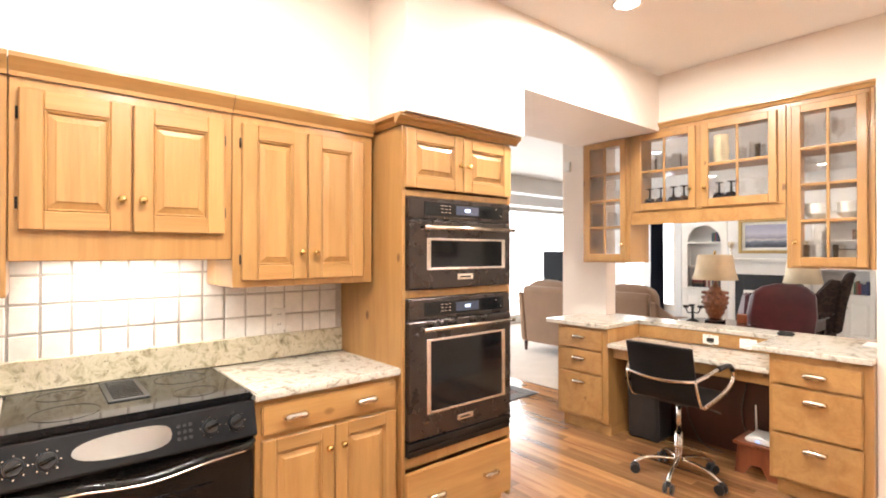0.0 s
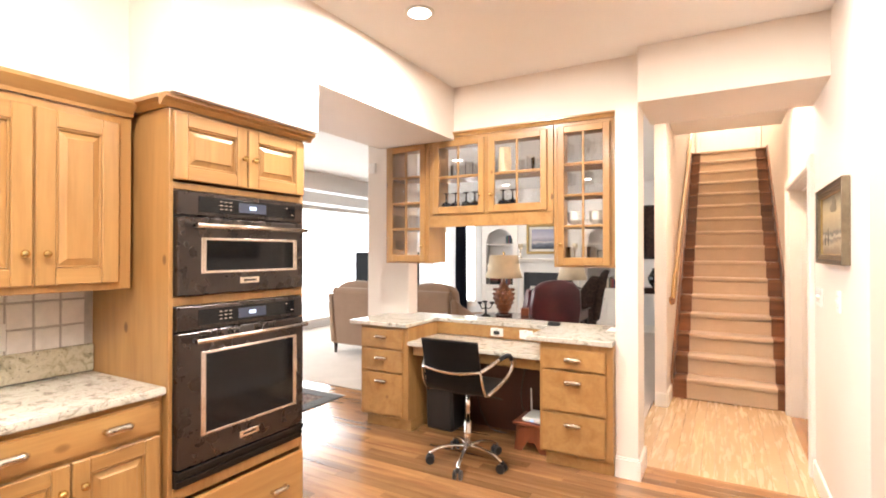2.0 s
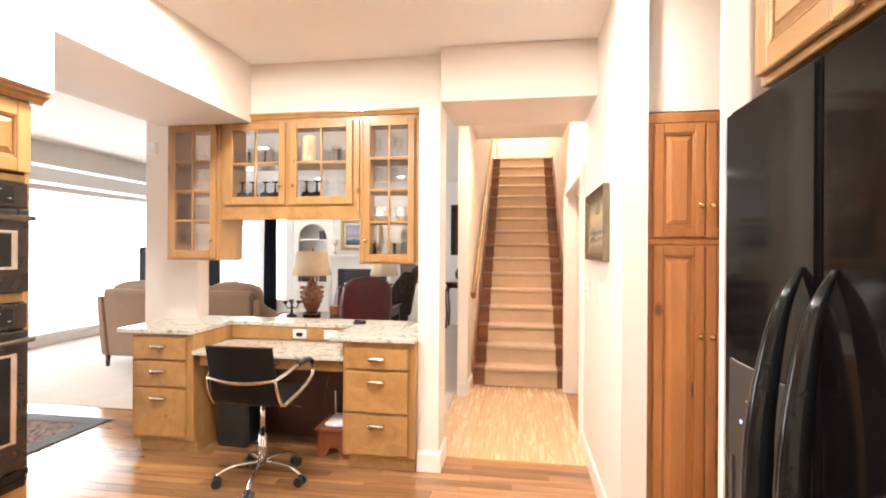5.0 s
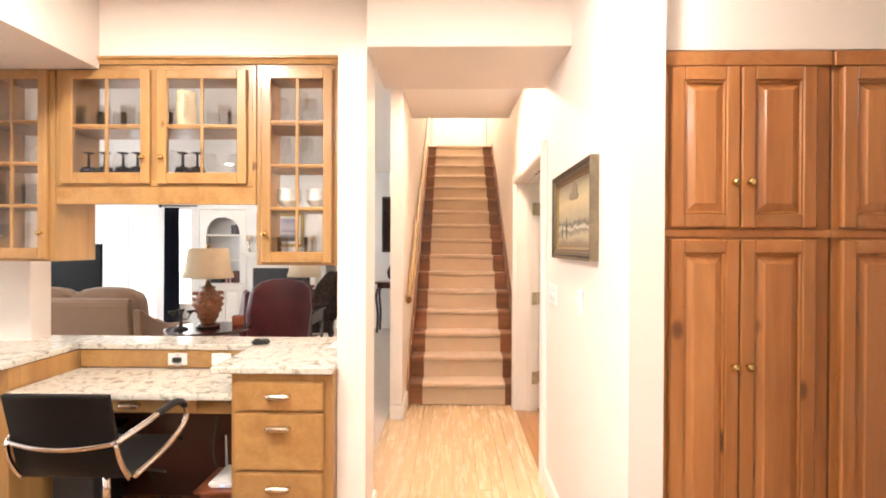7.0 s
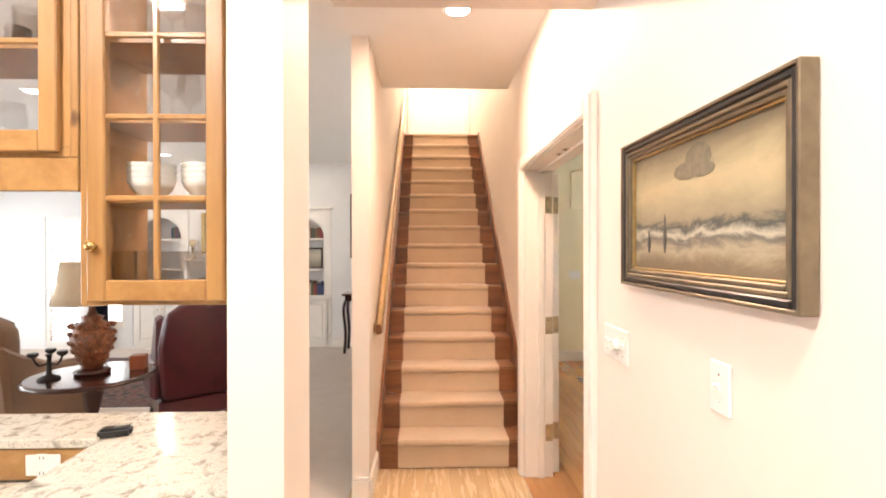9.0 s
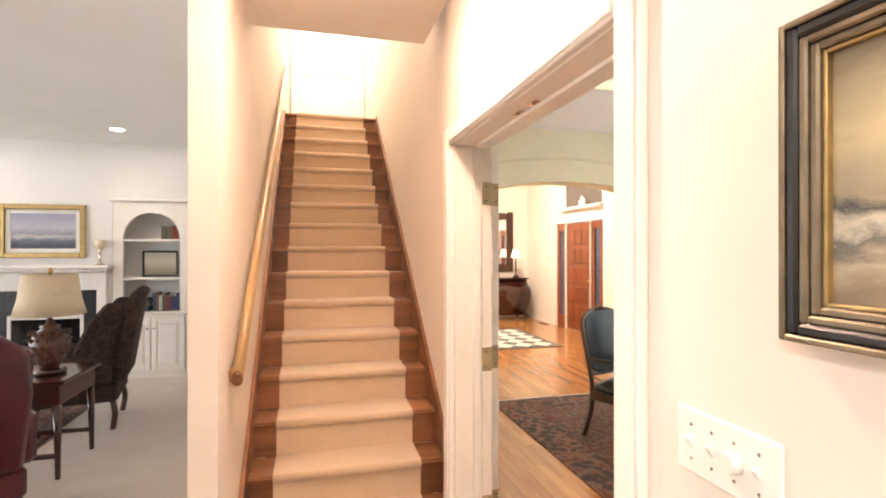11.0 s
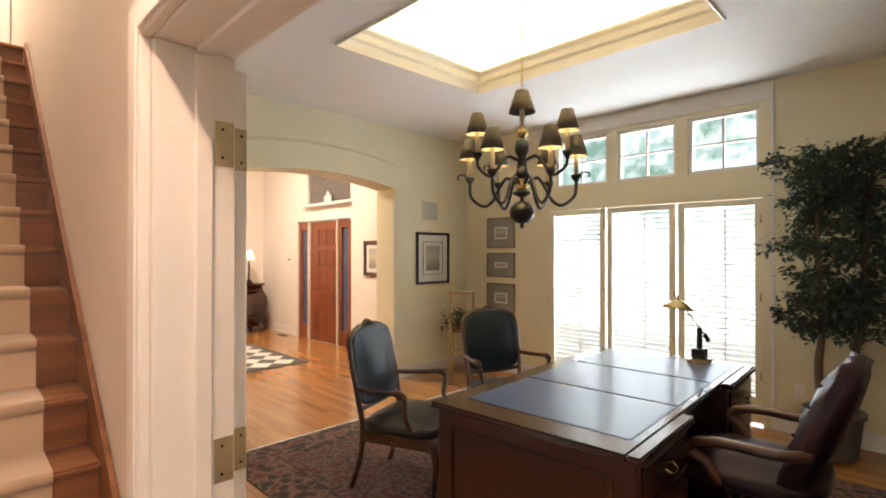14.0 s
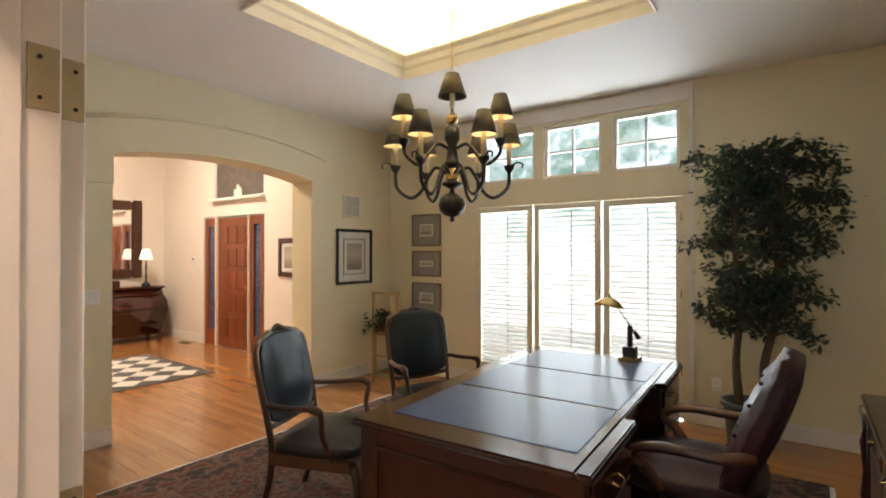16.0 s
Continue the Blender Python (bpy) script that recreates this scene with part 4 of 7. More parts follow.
for u in (0.038, 0.117, 0.585, 0.675):
    kb = part("knob", rod(on_panel(u, 0.062, 0.0), on_panel(u, 0.062, 0.022), 0.027, 0.022, n=20), BLACK_PLASTIC, cp, "round black control knob")
    part("knob_grip", tube([on_panel(u - 0.018, 0.055, 0.026), on_panel(u + 0.018, 0.069, 0.026)], 0.006, 8), BLACK_ENAMEL, kb)
    for k in range(8):
        a = k * math.pi / 4
        part("dial_mark", rod(on_panel(u + 0.034 * math.cos(a), 0.062 + 0.034 * math.sin(a), 0.0), on_panel(u + 0.034 * math.cos(a), 0.062 + 0.034 * math.sin(a), 0.0015), 0.0025, n=6), STEEL, kb)
ov = []
for k in range(24):
    c_, s_ = math.cos(k * math.pi / 12), math.sin(k * math.pi / 12)
    ov.append(on_panel(0.318 + 0.142 * math.copysign(abs(c_) ** 0.7, c_), 0.066 + (0.040 + 0.008 * c_) * math.copysign(abs(s_) ** 0.8, s_), 0.0))
bm = bmesh.new()
lo = [bm.verts.new(p) for p in ov]
hi = [bm.verts.new(Vector(p) + Vector((0, -0.003, 0.001))) for p in ov]
bm.faces.new(hi)
for k in range(24):
    bm.faces.new((lo[k], lo[(k + 1) % 24], hi[(k + 1) % 24], hi[k]))
bmesh.ops.recalc_face_normals(bm, faces=bm.faces)
part("display_lens", bm, plain("silver_lens", (0.50, 0.50, 0.50), 0.16, metal=0.8), cp, "oval silvered display window")
for k in range(3):
    for j in range(3):
        part("key", rod(on_panel(0.482 + 0.019 * k, 0.042 + 0.022 * j, 0.0), on_panel(0.482 + 0.019 * k, 0.042 + 0.022 * j, 0.003), 0.006, n=8), BLACK_PLASTIC, cp)
dr = box("oven_door", rg, BLACK_ENAMEL, 0.008, 0.744, -0.02, 0.028, 0.26, 0.745, bevel=0.008, segments=2)
box("oven_window", dr, BLACK_GLASS, 0.16, 0.60, -0.024, -0.018, 0.36, 0.62, bevel=0.002)
part("oven_handle", tube(curve([(0.012, -0.02, 0.735), (0.05, -0.056, 0.728), (0.20, -0.072, 0.725), (0.30, -0.076, 0.713), (0.38, -0.078, 0.708), (0.46, -0.076, 0.713), (0.56, -0.072, 0.725), (0.70, -0.056, 0.728), (0.74, -0.02, 0.735)], 5), 0.013, 10, flat=1.3), BLACK_ENAMEL, dr, "bowed black bar handle")
part("handle_trim", tube(curve([(0.05, -0.066, 0.720), (0.20, -0.083, 0.717), (0.30, -0.087, 0.705), (0.38, -0.089, 0.700), (0.46, -0.087, 0.705), (0.56, -0.083, 0.717), (0.70, -0.066, 0.720)], 5), 0.004, 8), STEEL, dr, "thin steel strip under the handle")
box("storage_drawer", rg, BLACK_ENAMEL, 0.008, 0.744, -0.015, 0.028, 0.09, 0.25, bevel=0.006)


def outlet(name, x, y, z, rz, label, category="outlet", slots=True, w=0.072, h=0.115):
    """A wall plate: front towards local -y."""
    o = thing(name, x, y, z, rz, label, category)
    pl = box("plate", o, WHITE_PLASTIC, -w / 2, w / 2, -0.007, 0, -h / 2, h / 2, bevel=0.003)
    if slots:
        for s in (-1, 1):
            f = box("receptacle", pl, WHITE_PLASTIC, -0.017, 0.017, -0.010, -0.006, s * 0.026 - 0.014, s * 0.026 + 0.014, bevel=0.003)
            for q in (-1, 1):
                box("slot", f, BLACK_PLASTIC, q * 0.006 - 0.0012, q * 0.006 + 0.0012, -0.0108, -0.0098, s * 0.026 - 0.004, s * 0.026 + 0.006, bevel=0)
    return o


outlet("wall_outlet", 1.003, 2.547, 1.136, 0, "white double outlet on the tiled backsplash")

# fridge
fr = thing("fridge", 1.745, -0.68, 0, 180, "glossy black side-by-side fridge with bowed handles", "fridge")
box("body", fr, BLACK_ENAMEL, 0.0, 0.915, 0.0, 0.72, 0.02, 1.862, bevel=0.006)
fd = box("door", fr, FRIDGE_BLACK, 0.0, 0.419, -0.035, -0.002, 0.08, 1.855, bevel=0.012, segments=3)
fe = box("door", fr, FRIDGE_BLACK, 0.427, 0.915, -0.035, -0.002, 0.08, 1.855, bevel=0.012, segments=3)
box("grille", fr, BLACK_PLASTIC, 0.01, 0.905, -0.01, 0.0, 0.0, 0.075)
for d, hx, s in ((fd, 0.372, -1), (fe, 0.474, 1)):
    pts = curve([(hx, -0.036, 1.46), (hx + s * 0.004, -0.075, 1.36), (hx + s * 0.010, -0.105, 1.15), (hx + s * 0.012, -0.108, 0.95), (hx + s * 0.010, -0.105, 0.72), (hx + s * 0.004, -0.075, 0.52), (hx, -0.036, 0.42)], 6)
    part("handle", tube(pts, 0.02, 12, taper=[0.004 + 0.025 * math.sin(math.pi * k / (len(pts) - 1)) for k in range(len(pts))]), BLACK_ENAMEL, d, "long bowed black handle")
dp = part("dispenser", boxes((0.05, 0.33, -0.042, -0.034, 0.98, 1.22), (0.05, 0.075, -0.042, -0.034, 0.62, 0.98), (0.305, 0.33, -0.042, -0.034, 0.62, 0.98), (0.05, 0.33, -0.060, -0.034, 0.60, 0.625), bevel=0.004), BLACK_PLASTIC, fd, "ice and water dispenser in the door")
box("recess", dp, BLACK_PLASTIC, 0.075, 0.305, -0.037, -0.033, 0.625, 0.98, bevel=0)
box("label_bar", dp, STEEL, 0.15, 0.20, -0.0435, -0.041, 1.135, 1.139, bevel=0)
for k in range(3):
    box("indicator", dp, LED_BLUE if k == 0 else GREY_PANEL, 0.12 + k * 0.05, 0.128 + k * 0.05, -0.0435, -0.041, 1.075, 1.083, bevel=0)
oc2 = thing("fridge_cabinet", 1.675, -0.70, 0, 180, "honey pine cabinet above the fridge", "cabinet")
box("body", oc2, PINE, 0, 0.78, 0.0, 0.66, 1.90, 2.32)
raised_door("door", oc2, 0.02, 0.385, 1.92, 2.305, PINE, PINE_H, (0.355, 1.98))
raised_door("door", oc2, 0.393, 0.76, 1.92, 2.305, PINE, PINE_H, (0.425, 1.98))

# pantry
for k in range(3):
    py = -0.715 - k * 0.57
    pn = thing("pantry_cabinet", 2.835, py, 0, -90, "tall amber knotty pine pantry with four panelled doors", "cabinet", "pantry cabinets")
    box("body", pn, PANTRY, -0.005, 0.557, 0.0, 0.60, 0.0, 2.15)
    for a, b, s in ((0.018, 0.248, 1), (0.253, 0.502, -1)):
        kx = b - 0.022 if s > 0 else a + 0.022
        raised_door("door", pn, a, b, 1.555, 2.095, PANTRY, PANTRY_H, (kx, 1.705), stile=0.046)
        raised_door("door", pn, a, b, 0.12, 1.515, PANTRY, PANTRY_H, (kx, 1.09), stile=0.046)
    part("rail", boxes((-0.005, 0.557, -0.012, -0.001, 2.10, 2.15), bevel=0.003), PANTRY_H, pn)
    part("rail", boxes((-0.004, 0.557, -0.010, -0.001, 1.522, 1.548), bevel=0.003), PANTRY_H, pn)

# recessed lamps
for k, (x, y, z) in enumerate(((2.50, 1.43, 2.85), (0.55, 1.2, 2.85), (0.55, -0.35, 2.85), (2.45, -0.2, 2.85), (-1.1, 0.5, 2.85), (5.0, -0.1, 2.83), (9.3, 2.1, 2.84), (9.3, 3.7, 2.84), (6.5, 3.3, 2.84))):
    dl = thing("recessed_light", x, y, z, 0, "lit round recessed ceiling light with white ring", "ceiling light", "recessed ceiling lights")
    part("ring", lathe([(0.065, -0.001), (0.085, -0.001), (0.083, -0.008), (0.067, -0.010), (0.065, -0.006)], 24), WHITE_PLASTIC, dl)
    part("lens", lathe([(0.064, -0.003), (0.064, -0.008), (0.045, -0.014), (0.015, -0.017)], 24), DOWNLIGHT, dl)

# ---- desk nook ----


def glass_door(parent, x0, x1, z0, z1, cols, rows, knob, t=0.022, stile=0.05, y=0.0):
    d = part("door", boxes((x0, x0 + stile, y - t, y, z0, z1), bevel=0.004), PINE, parent)
    part("stile", boxes((x1 - stile, x1, y - t, y, z0, z1), bevel=0.004), PINE, d)
    for a, b in ((z0, z0 + stile + 0.01), (z1 - stile, z1)):
        part("rail", boxes((x0 + stile, x1 - stile, y - t + 0.0008, y, a, b), bevel=0.004), PINE_Y, d)
    a0, a1, b0, b1 = x0 + stile, x1 - stile, z0 + stile + 0.01, z1 - stile
    for k in range(1, cols):
        c = a0 + (a1 - a0) * k / cols
        box("muntin", d, PINE, c - 0.008, c + 0.008, y - t + 0.003, y - 0.004, b0, b1, bevel=0.003)
    for k in range(1, rows):
        c = b0 + (b1 - b0) * k / rows
        box("muntin", d, PINE_Y, a0, a1, y - t + 0.004, y - 0.005, c - 0.008, c + 0.008, bevel=0.003)
    for i in range(cols):
        for j in range(rows):
            p = box("pane", d, PANE, a0 + (a1 - a0) * i / cols, a0 + (a1 - a0) * (i + 1) / cols, y - 0.012, y - 0.009, b0 + (b1 - b0) * j / rows, b0 + (b1 - b0) * (j + 1) / rows, bevel=0)
            p.visible_shadow = False
    if knob:
        part("knob", knob_mesh(knob[0], y - t, knob[1]), BRASS, d, "small round brass knob")
    return d


def glass_cabinet(y_left, w, z0, z1, doors, rows, label, group):
    c = thing("glass_cabinet", 3.745, y_left, 0, -90, label, "cabinet", group)
    d = 0.30
    for nm, dm in (("side", (0, 0.02, 0, d, z0, z1)), ("side", (w - 0.02, w, 0, d, z0, z1)), ("bottom", (0.02, w - 0.02, 0, d, z0, z0 + 0.03)), ("top", (0.02, w - 0.02, 0, d, z1 - 0.03, z1))):
        part(nm, boxes(dm, bevel=0.002), PINE, c)
    edges = [0.02] + [e for a, b, kn, cols in doors for e in (a + 0.042, b - 0.042)] + [w - 0.02]
    for a, b in zip(edges[::2], edges[1::2]):
        part("face_stile", boxes((a, b, 0.0005, 0.019, z0 + 0.03, z1 - 0.03), bevel=0.001), PINE, c)
    for a, b, kn, cols in doors:
        glass_door(c, a, b, z0 + 0.012, z1 - 0.03, cols, rows, kn)
    for a, b, kn, cols in doors:
        p = box("back_pane", c, PANE, 0.02, w - 0.02, d - 0.012, d - 0.008, z0 + 0.03, z1 - 0.03, bevel=0)
        p.visible_shadow = False
        break
    for k in range(1, rows):
        zz = z0 + 0.072 + (z1 - 0.08 - z0 - 0.072) * k / rows
        box("shelf", c, PINE_Y, 0.02, w - 0.02, 0.02, d - 0.02, zz - 0.009, zz + 0.009, bevel=0.001)
    return c


ZT = 2.445
glass_cabinet(2.565, 0.445, 1.40, ZT, [(0.03, 0.415, (0.39, 1.55), 2)], 4, "narrow honey pine cabinet glazed in small panes", "glazed cabinets")
glass_cabinet(1.035, 0.435, 1.385, ZT, [(0.03, 0.405, (0.055, 1.55), 2)], 4, "narrow honey pine cabinet glazed in small panes", "glazed cabinets")
mc = glass_cabinet(2.115, 1.075, 1.80, ZT, [(0.05, 0.515, (0.485, 1.95), 2), (0.555, 1.03, (0.585, 1.95), 2)], 2, "wide honey pine cabinet with two glazed doors", "glazed cabinets")
box("valance", mc, PINE_Y, 0.0, 1.075, 0.0, 0.02, 1.705, 1.80)
cm = thing("crown_moulding", 3.745, 2.58, 0, -90, "honey pine moulding along the glazed cabinets", "moulding")
part("strip", prism([(u, ZT + v) for u, v in [(0, 0), (-0.012, 0), (-0.02, 0.02), (-0.032, 0.026), (-0.032, 0.038), (0, 0.038)]], 0, 0, 1.99), PINE_Y, cm)

# glasses on the shelves
STEM = [(0.030, 0.0), (0.032, 0.003), (0.006, 0.008), (0.0045, 0.07), (0.012, 0.08), (0.034, 0.10), (0.038, 0.13), (0.032, 0.175)]
TUMBLER = [(0.030, 0.0), (0.033, 0.004), (0.036, 0.12), (0.034, 0.12), (0.030, 0.012)]
BOWLGLASS = [(0.022, 0.0), (0.026, 0.004), (0.045, 0.035), (0.05, 0.06), (0.048, 0.06)]


def drinking_glass(name, prof, x, y, z, label):
    g = part(name, lathe(prof, 12), GLASS, None)
    g.location = (x, y, z)
    return tagged(g, label, "glass", "glasses in the cabinets")


proto = {"wine_glass": drinking_glass("wine_glass", STEM, 3.88, 2.50, 1.432, "clear stemmed wine glass on a shelf"), "tumbler": drinking_glass("tumbler", TUMBLER, 3.88, 0.68, 1.417, "clear straight drinking glass on a shelf"), "dessert_glass": drinking_glass("dessert_glass", BOWLGLASS, 3.88, 1.98, 1.832, "small clear footed glass on a shelf")}
rng = random.Random(5)
for y_left, w, z0, rows, kinds in ((2.565, 0.445, 1.40, 4, ("wine_glass", "tumbler", "wine_glass", "dessert_glass")), (1.035, 0.435, 1.385, 4, ("tumbler", "tumbler", "wine_glass", "wine_glass")), (2.115, 1.075, 1.80, 2, ("wine_glass", "tumbler"))):
    for r in range(rows):
        zz = z0 + 0.031 if r == 0 else z0 + 0.072 + (ZT - 0.08 - z0 - 0.072) * r / rows + 0.010
        n = max(3, int(w / 0.12))
        for k in range(n):
            for xx in (3.83, 3.95):
                if (y_left == 1.035 and r == 1) or (rows == 2 and xx < 3.9 and k in ((0, 1, 2, 3, 5, 6) if r == 0 else (5,))):
                    continue
                o = proto[kinds[r]]
                copy_thing(o, pose(xx + rng.uniform(-0.01, 0.01), y_left - 0.07 - (w - 0.14) * k / max(1, n - 1) + rng.uniform(-0.008, 0.008), zz, 0, 0, rng.uniform(0, 90)))

BOWL_WHITE = plain("white_glazed_china", (0.62, 0.60, 0.55), 0.2, vary=0.04, bump=0.0)
SMOKED = plain("smoked_glass", (0.012, 0.012, 0.016), 0.06, vary=0.2, bump=0.0)


def shelf_top(z0, rows, r):
    return z0 + 0.031 if r == 0 else z0 + 0.072 + (ZT - 0.08 - z0 - 0.072) * r / rows + 0.010


def bowl_stack(x, y, z, n, radius, label):
    """Nested bowls, the lowest one on the shelf."""
    for k in range(n):
        b_ = part("bowl", lathe([(radius * 0.45, 0), (radius * 0.5, 0.006), (radius * 0.85, 0.03), (radius, 0.055), (radius * 0.97, 0.055), (radius * 0.8, 0.032), (radius * 0.3, 0.012)], 20), BOWL_WHITE, None)
        b_.location = (x, y, z + 0.016 * k)
        tagged(b_, label, "bowl", "bowls in the cabinets")


for yy in (0.90, 0.74):
    bowl_stack(3.86, yy, shelf_top(1.385, 4, 1), 4, 0.068, "white china bowl in a nested stack")
for k, yy in enumerate((1.99, 1.90, 1.80, 1.72, 1.47, 1.39)):
    gb = part("goblet", lathe([(0.036, 0.0), (0.040, 0.02), (0.043, 0.05), (0.035, 0.078), (0.008, 0.088), (0.005, 0.15), (0.028, 0.158), (0.030, 0.161)], 16), SMOKED, None)
    gb.location = (3.815, yy, shelf_top(1.80, 2, 0))
    tagged(gb, "dark smoked goblet standing upside down", "goblet", "dark goblets in the cabinet")
pt = thing("pitcher", 3.85, 1.47, shelf_top(1.80, 2, 1), 200, "tall cream ribbed pitcher behind the glass", "pitcher")
part("body", lathe([(0.045, 0), (0.05, 0.01), (0.055, 0.09), (0.047, 0.17), (0.05, 0.205), (0.046, 0.205), (0.042, 0.17)], 20), CANDLE, pt)
part("handle", tube(curve([(0.05, 0, 0.17), (0.085, 0, 0.165), (0.09, 0, 0.10), (0.055, 0, 0.055)], 5), 0.007, 8), CANDLE, pt)

# pedestals, desk and ledge


def pedestal(y_left, w, label, x_front=3.565, depth=0.54, cuts=((0.685, 0.848), (0.49, 0.67), (0.13, 0.475))):
    p = thing("drawer_pedestal", x_front, y_left, 0, -90, label, "drawers", "desk pedestals")
    box("body", p, PINE, 0, w, 0.0, depth, 0.10, 0.868)
    box("toe_kick", p, PINE_Y, 0.03, w - 0.005, 0.05, depth, 0.0, 0.10, bevel=0)
    for z0, z1 in cuts:
        d = drawer(p, 0.025, w - 0.045, z0, z1, PINE_Y, ())
        part("handle", pull_mesh((w - 0.02) / 2, -0.022, z1 - min(0.068, (z1 - z0) / 2), 0.10), PEWTER, d, "pewter bow handle")
    return p


pedestal(2.70, 0.49, "honey pine pedestal of three drawers under granite")
pedestal(1.075, 0.50, "honey pine pedestal of three drawers under granite", 3.535, 0.57, ((0.69, 0.828), (0.40, 0.675), (0.12, 0.385)))
dk = thing("desk", 3.60, 2.205, 0, -90, "built-in honey pine desk between two pedestals", "desk")
box("apron", dk, PINE_Y, 0.005, 1.125, 0.02, 0.045, 0.635, 0.725)
dd = box("drawer_front", dk, PINE_Y, 0.26, 0.92, 0.0, 0.02, 0.645, 0.72, bevel=0.005)
for px in (0.59,):
    part("handle", pull_mesh(px, 0.0, 0.685), PEWTER, dd, "pewter bow handle")
# Kneehole back of the pine desk: near-black colour stands in for the shade there.
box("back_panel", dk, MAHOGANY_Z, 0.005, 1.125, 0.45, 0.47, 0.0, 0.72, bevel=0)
box("splash_board", dk, PINE_Y, 0.0, 1.13, 0.44, 0.462, 0.762, 0.868)
dt = thing("granite_worktop", 0, 0, 0, 0, "polished granite desk top between the pedestals", "worktop")
box("slab", dt, GRANITE, 3.53, 4.038, 1.078, 2.203, 0.728, 0.760, bevel=0.006, segments=2)
ct1 = thing("counter_top", 0, 0, 0, 0, "polished granite counter stepping round the desk", "worktop")
for d_ in ((3.525, 4.30, 2.205, 2.80, 0.871, 0.904), (4.03, 4.30, 1.162, 2.203, 0.871, 0.9036), (3.495, 4.30, 0.574, 1.16, 0.871, 0.904)):
    part("slab", boxes(d_, bevel=0.004), GRANITE, ct1)
nb = thing("nook_back", 0, 0, 0, 0, "white back of the desk facing the living room", "panel")
box("panel", nb, TRIM, 4.10, 4.14, 0.58, 2.56, 0.0, 0.868)
for yy, lab in ((1.62, "white outlet with a black plug behind the desk"), (1.36, "white outlet behind the desk")):
    o = outlet("desk_outlet", 4.039, yy, 0.815, -90, lab, "outlet", True, 0.115, 0.072)
    if yy > 1.5:
        box("plug", o, BLACK_PLASTIC, -0.02, 0.03, -0.035, -0.011, -0.016, 0.014, bevel=0.005)
ph = thing("cordless_phone", 4.05, 1.13, 0.905, 20, "small black phone lying on the granite ledge", "phone")
box("body", ph, BLACK_PLASTIC, -0.022, 0.022, -0.05, 0.05, 0, 0.03, bevel=0.008, segments=2)
box("screen", ph, GREY_PANEL, -0.014, 0.014, 0.005, 0.035, 0.030, 0.032, bevel=0)
cb = thing("paper_tray", 4.02, 0.655, 0.905, 0, "white leaning folder on the granite counter", "folder")
bm = boxes((-0.09, 0.09, -0.045, -0.035, 0, 0.30), (-0.09, 0.09, -0.035, 0.045, 0, 0.012), bevel=0.003)
part("folder", bm, WHITE_PLASTIC, cb)

# task chair
tc = thing("task_chair", 3.295, 1.522, 0, -90, "black vinyl task chair on a chrome five-star base", "chair")
part("gas_lift", smooth(cyl(cyl(bmesh.new(), (0, 0, 0.11), (0, 0, 0.31), 0.026), (0, 0, 0.31), (0, 0, 0.505), 0.015)), CHROME, tc)
for k in range(5):
    a = radians(k * 72 - 6)
    c, s = math.cos(a), math.sin(a)
    leg = part("base_leg", tube(curve([(0.02 * c, 0.02 * s, 0.125), (0.12 * c, 0.12 * s, 0.125), (0.21 * c, 0.21 * s, 0.105), (0.27 * c, 0.27 * s, 0.07)], 4), 0.014, 8, taper=None, flat=0.8), CHROME, tc, "curved chrome base arm")
    bm = cyl(bmesh.new(), (0.27 * c - 0.012 * s, 0.27 * s + 0.012 * c, 0.031), (0.27 * c - 0.028 * s, 0.27 * s + 0.028 * c, 0.031), 0.031, n=16)
    cyl(bm, (0.27 * c + 0.012 * s, 0.27 * s - 0.012 * c, 0.031), (0.27 * c + 0.028 * s, 0.27 * s - 0.028 * c, 0.031), 0.031, n=16)
    cyl(bm, (0.27 * c, 0.27 * s, 0.045), (0.27 * c, 0.27 * s, 0.078), 0.014, n=10)
    part("caster", bm, BLACK_PLASTIC, leg, "black twin caster")
sp = curve([(0, 0.235, 0.545), (0, 0.19, 0.565), (0, 0.02, 0.555), (0, -0.15, 0.545), (0, -0.205, 0.59), (0, -0.232, 0.69), (0, -0.258, 0.80), (0, -0.285, 0.912)], 5)
bm = bmesh.new()
prev = None
for k, p in enumerate(sp):
    d = (sp[min(k + 1, len(sp) - 1)] - sp[max(k - 1, 0)]).normalized()
    nrm = Vector((0, -d.z, d.y)) * 0.010
    row = [bm.verts.new((sx * 0.21, q.y, q.z)) for q in (p + nrm, p - nrm) for sx in (-1, 1)]
    if prev:
        for a, b in ((0, 1), (2, 3), (0, 2), (1, 3)):
            bm.faces.new((prev[a], prev[b], row[b], row[a])).smooth = True
    else:
        bm.faces.new((row[0], row[1], row[3], row[2]))
    prev = row
bm.faces.new((prev[0], prev[1], prev[3], prev[2]))
bmesh.ops.recalc_face_normals(bm, faces=bm.faces)
part("seat_and_back", soften(bm, 0.003), BLACK_MESH, tc)
box("seat_plate", tc, BLACK_PLASTIC, -0.10, 0.10, -0.10, 0.10, 0.505, 0.542, bevel=0.01)
part("lever", rod((0.05, 0.0, 0.515), (0.25, 0.02, 0.48), 0.005, n=8), BLACK_PLASTIC, tc)
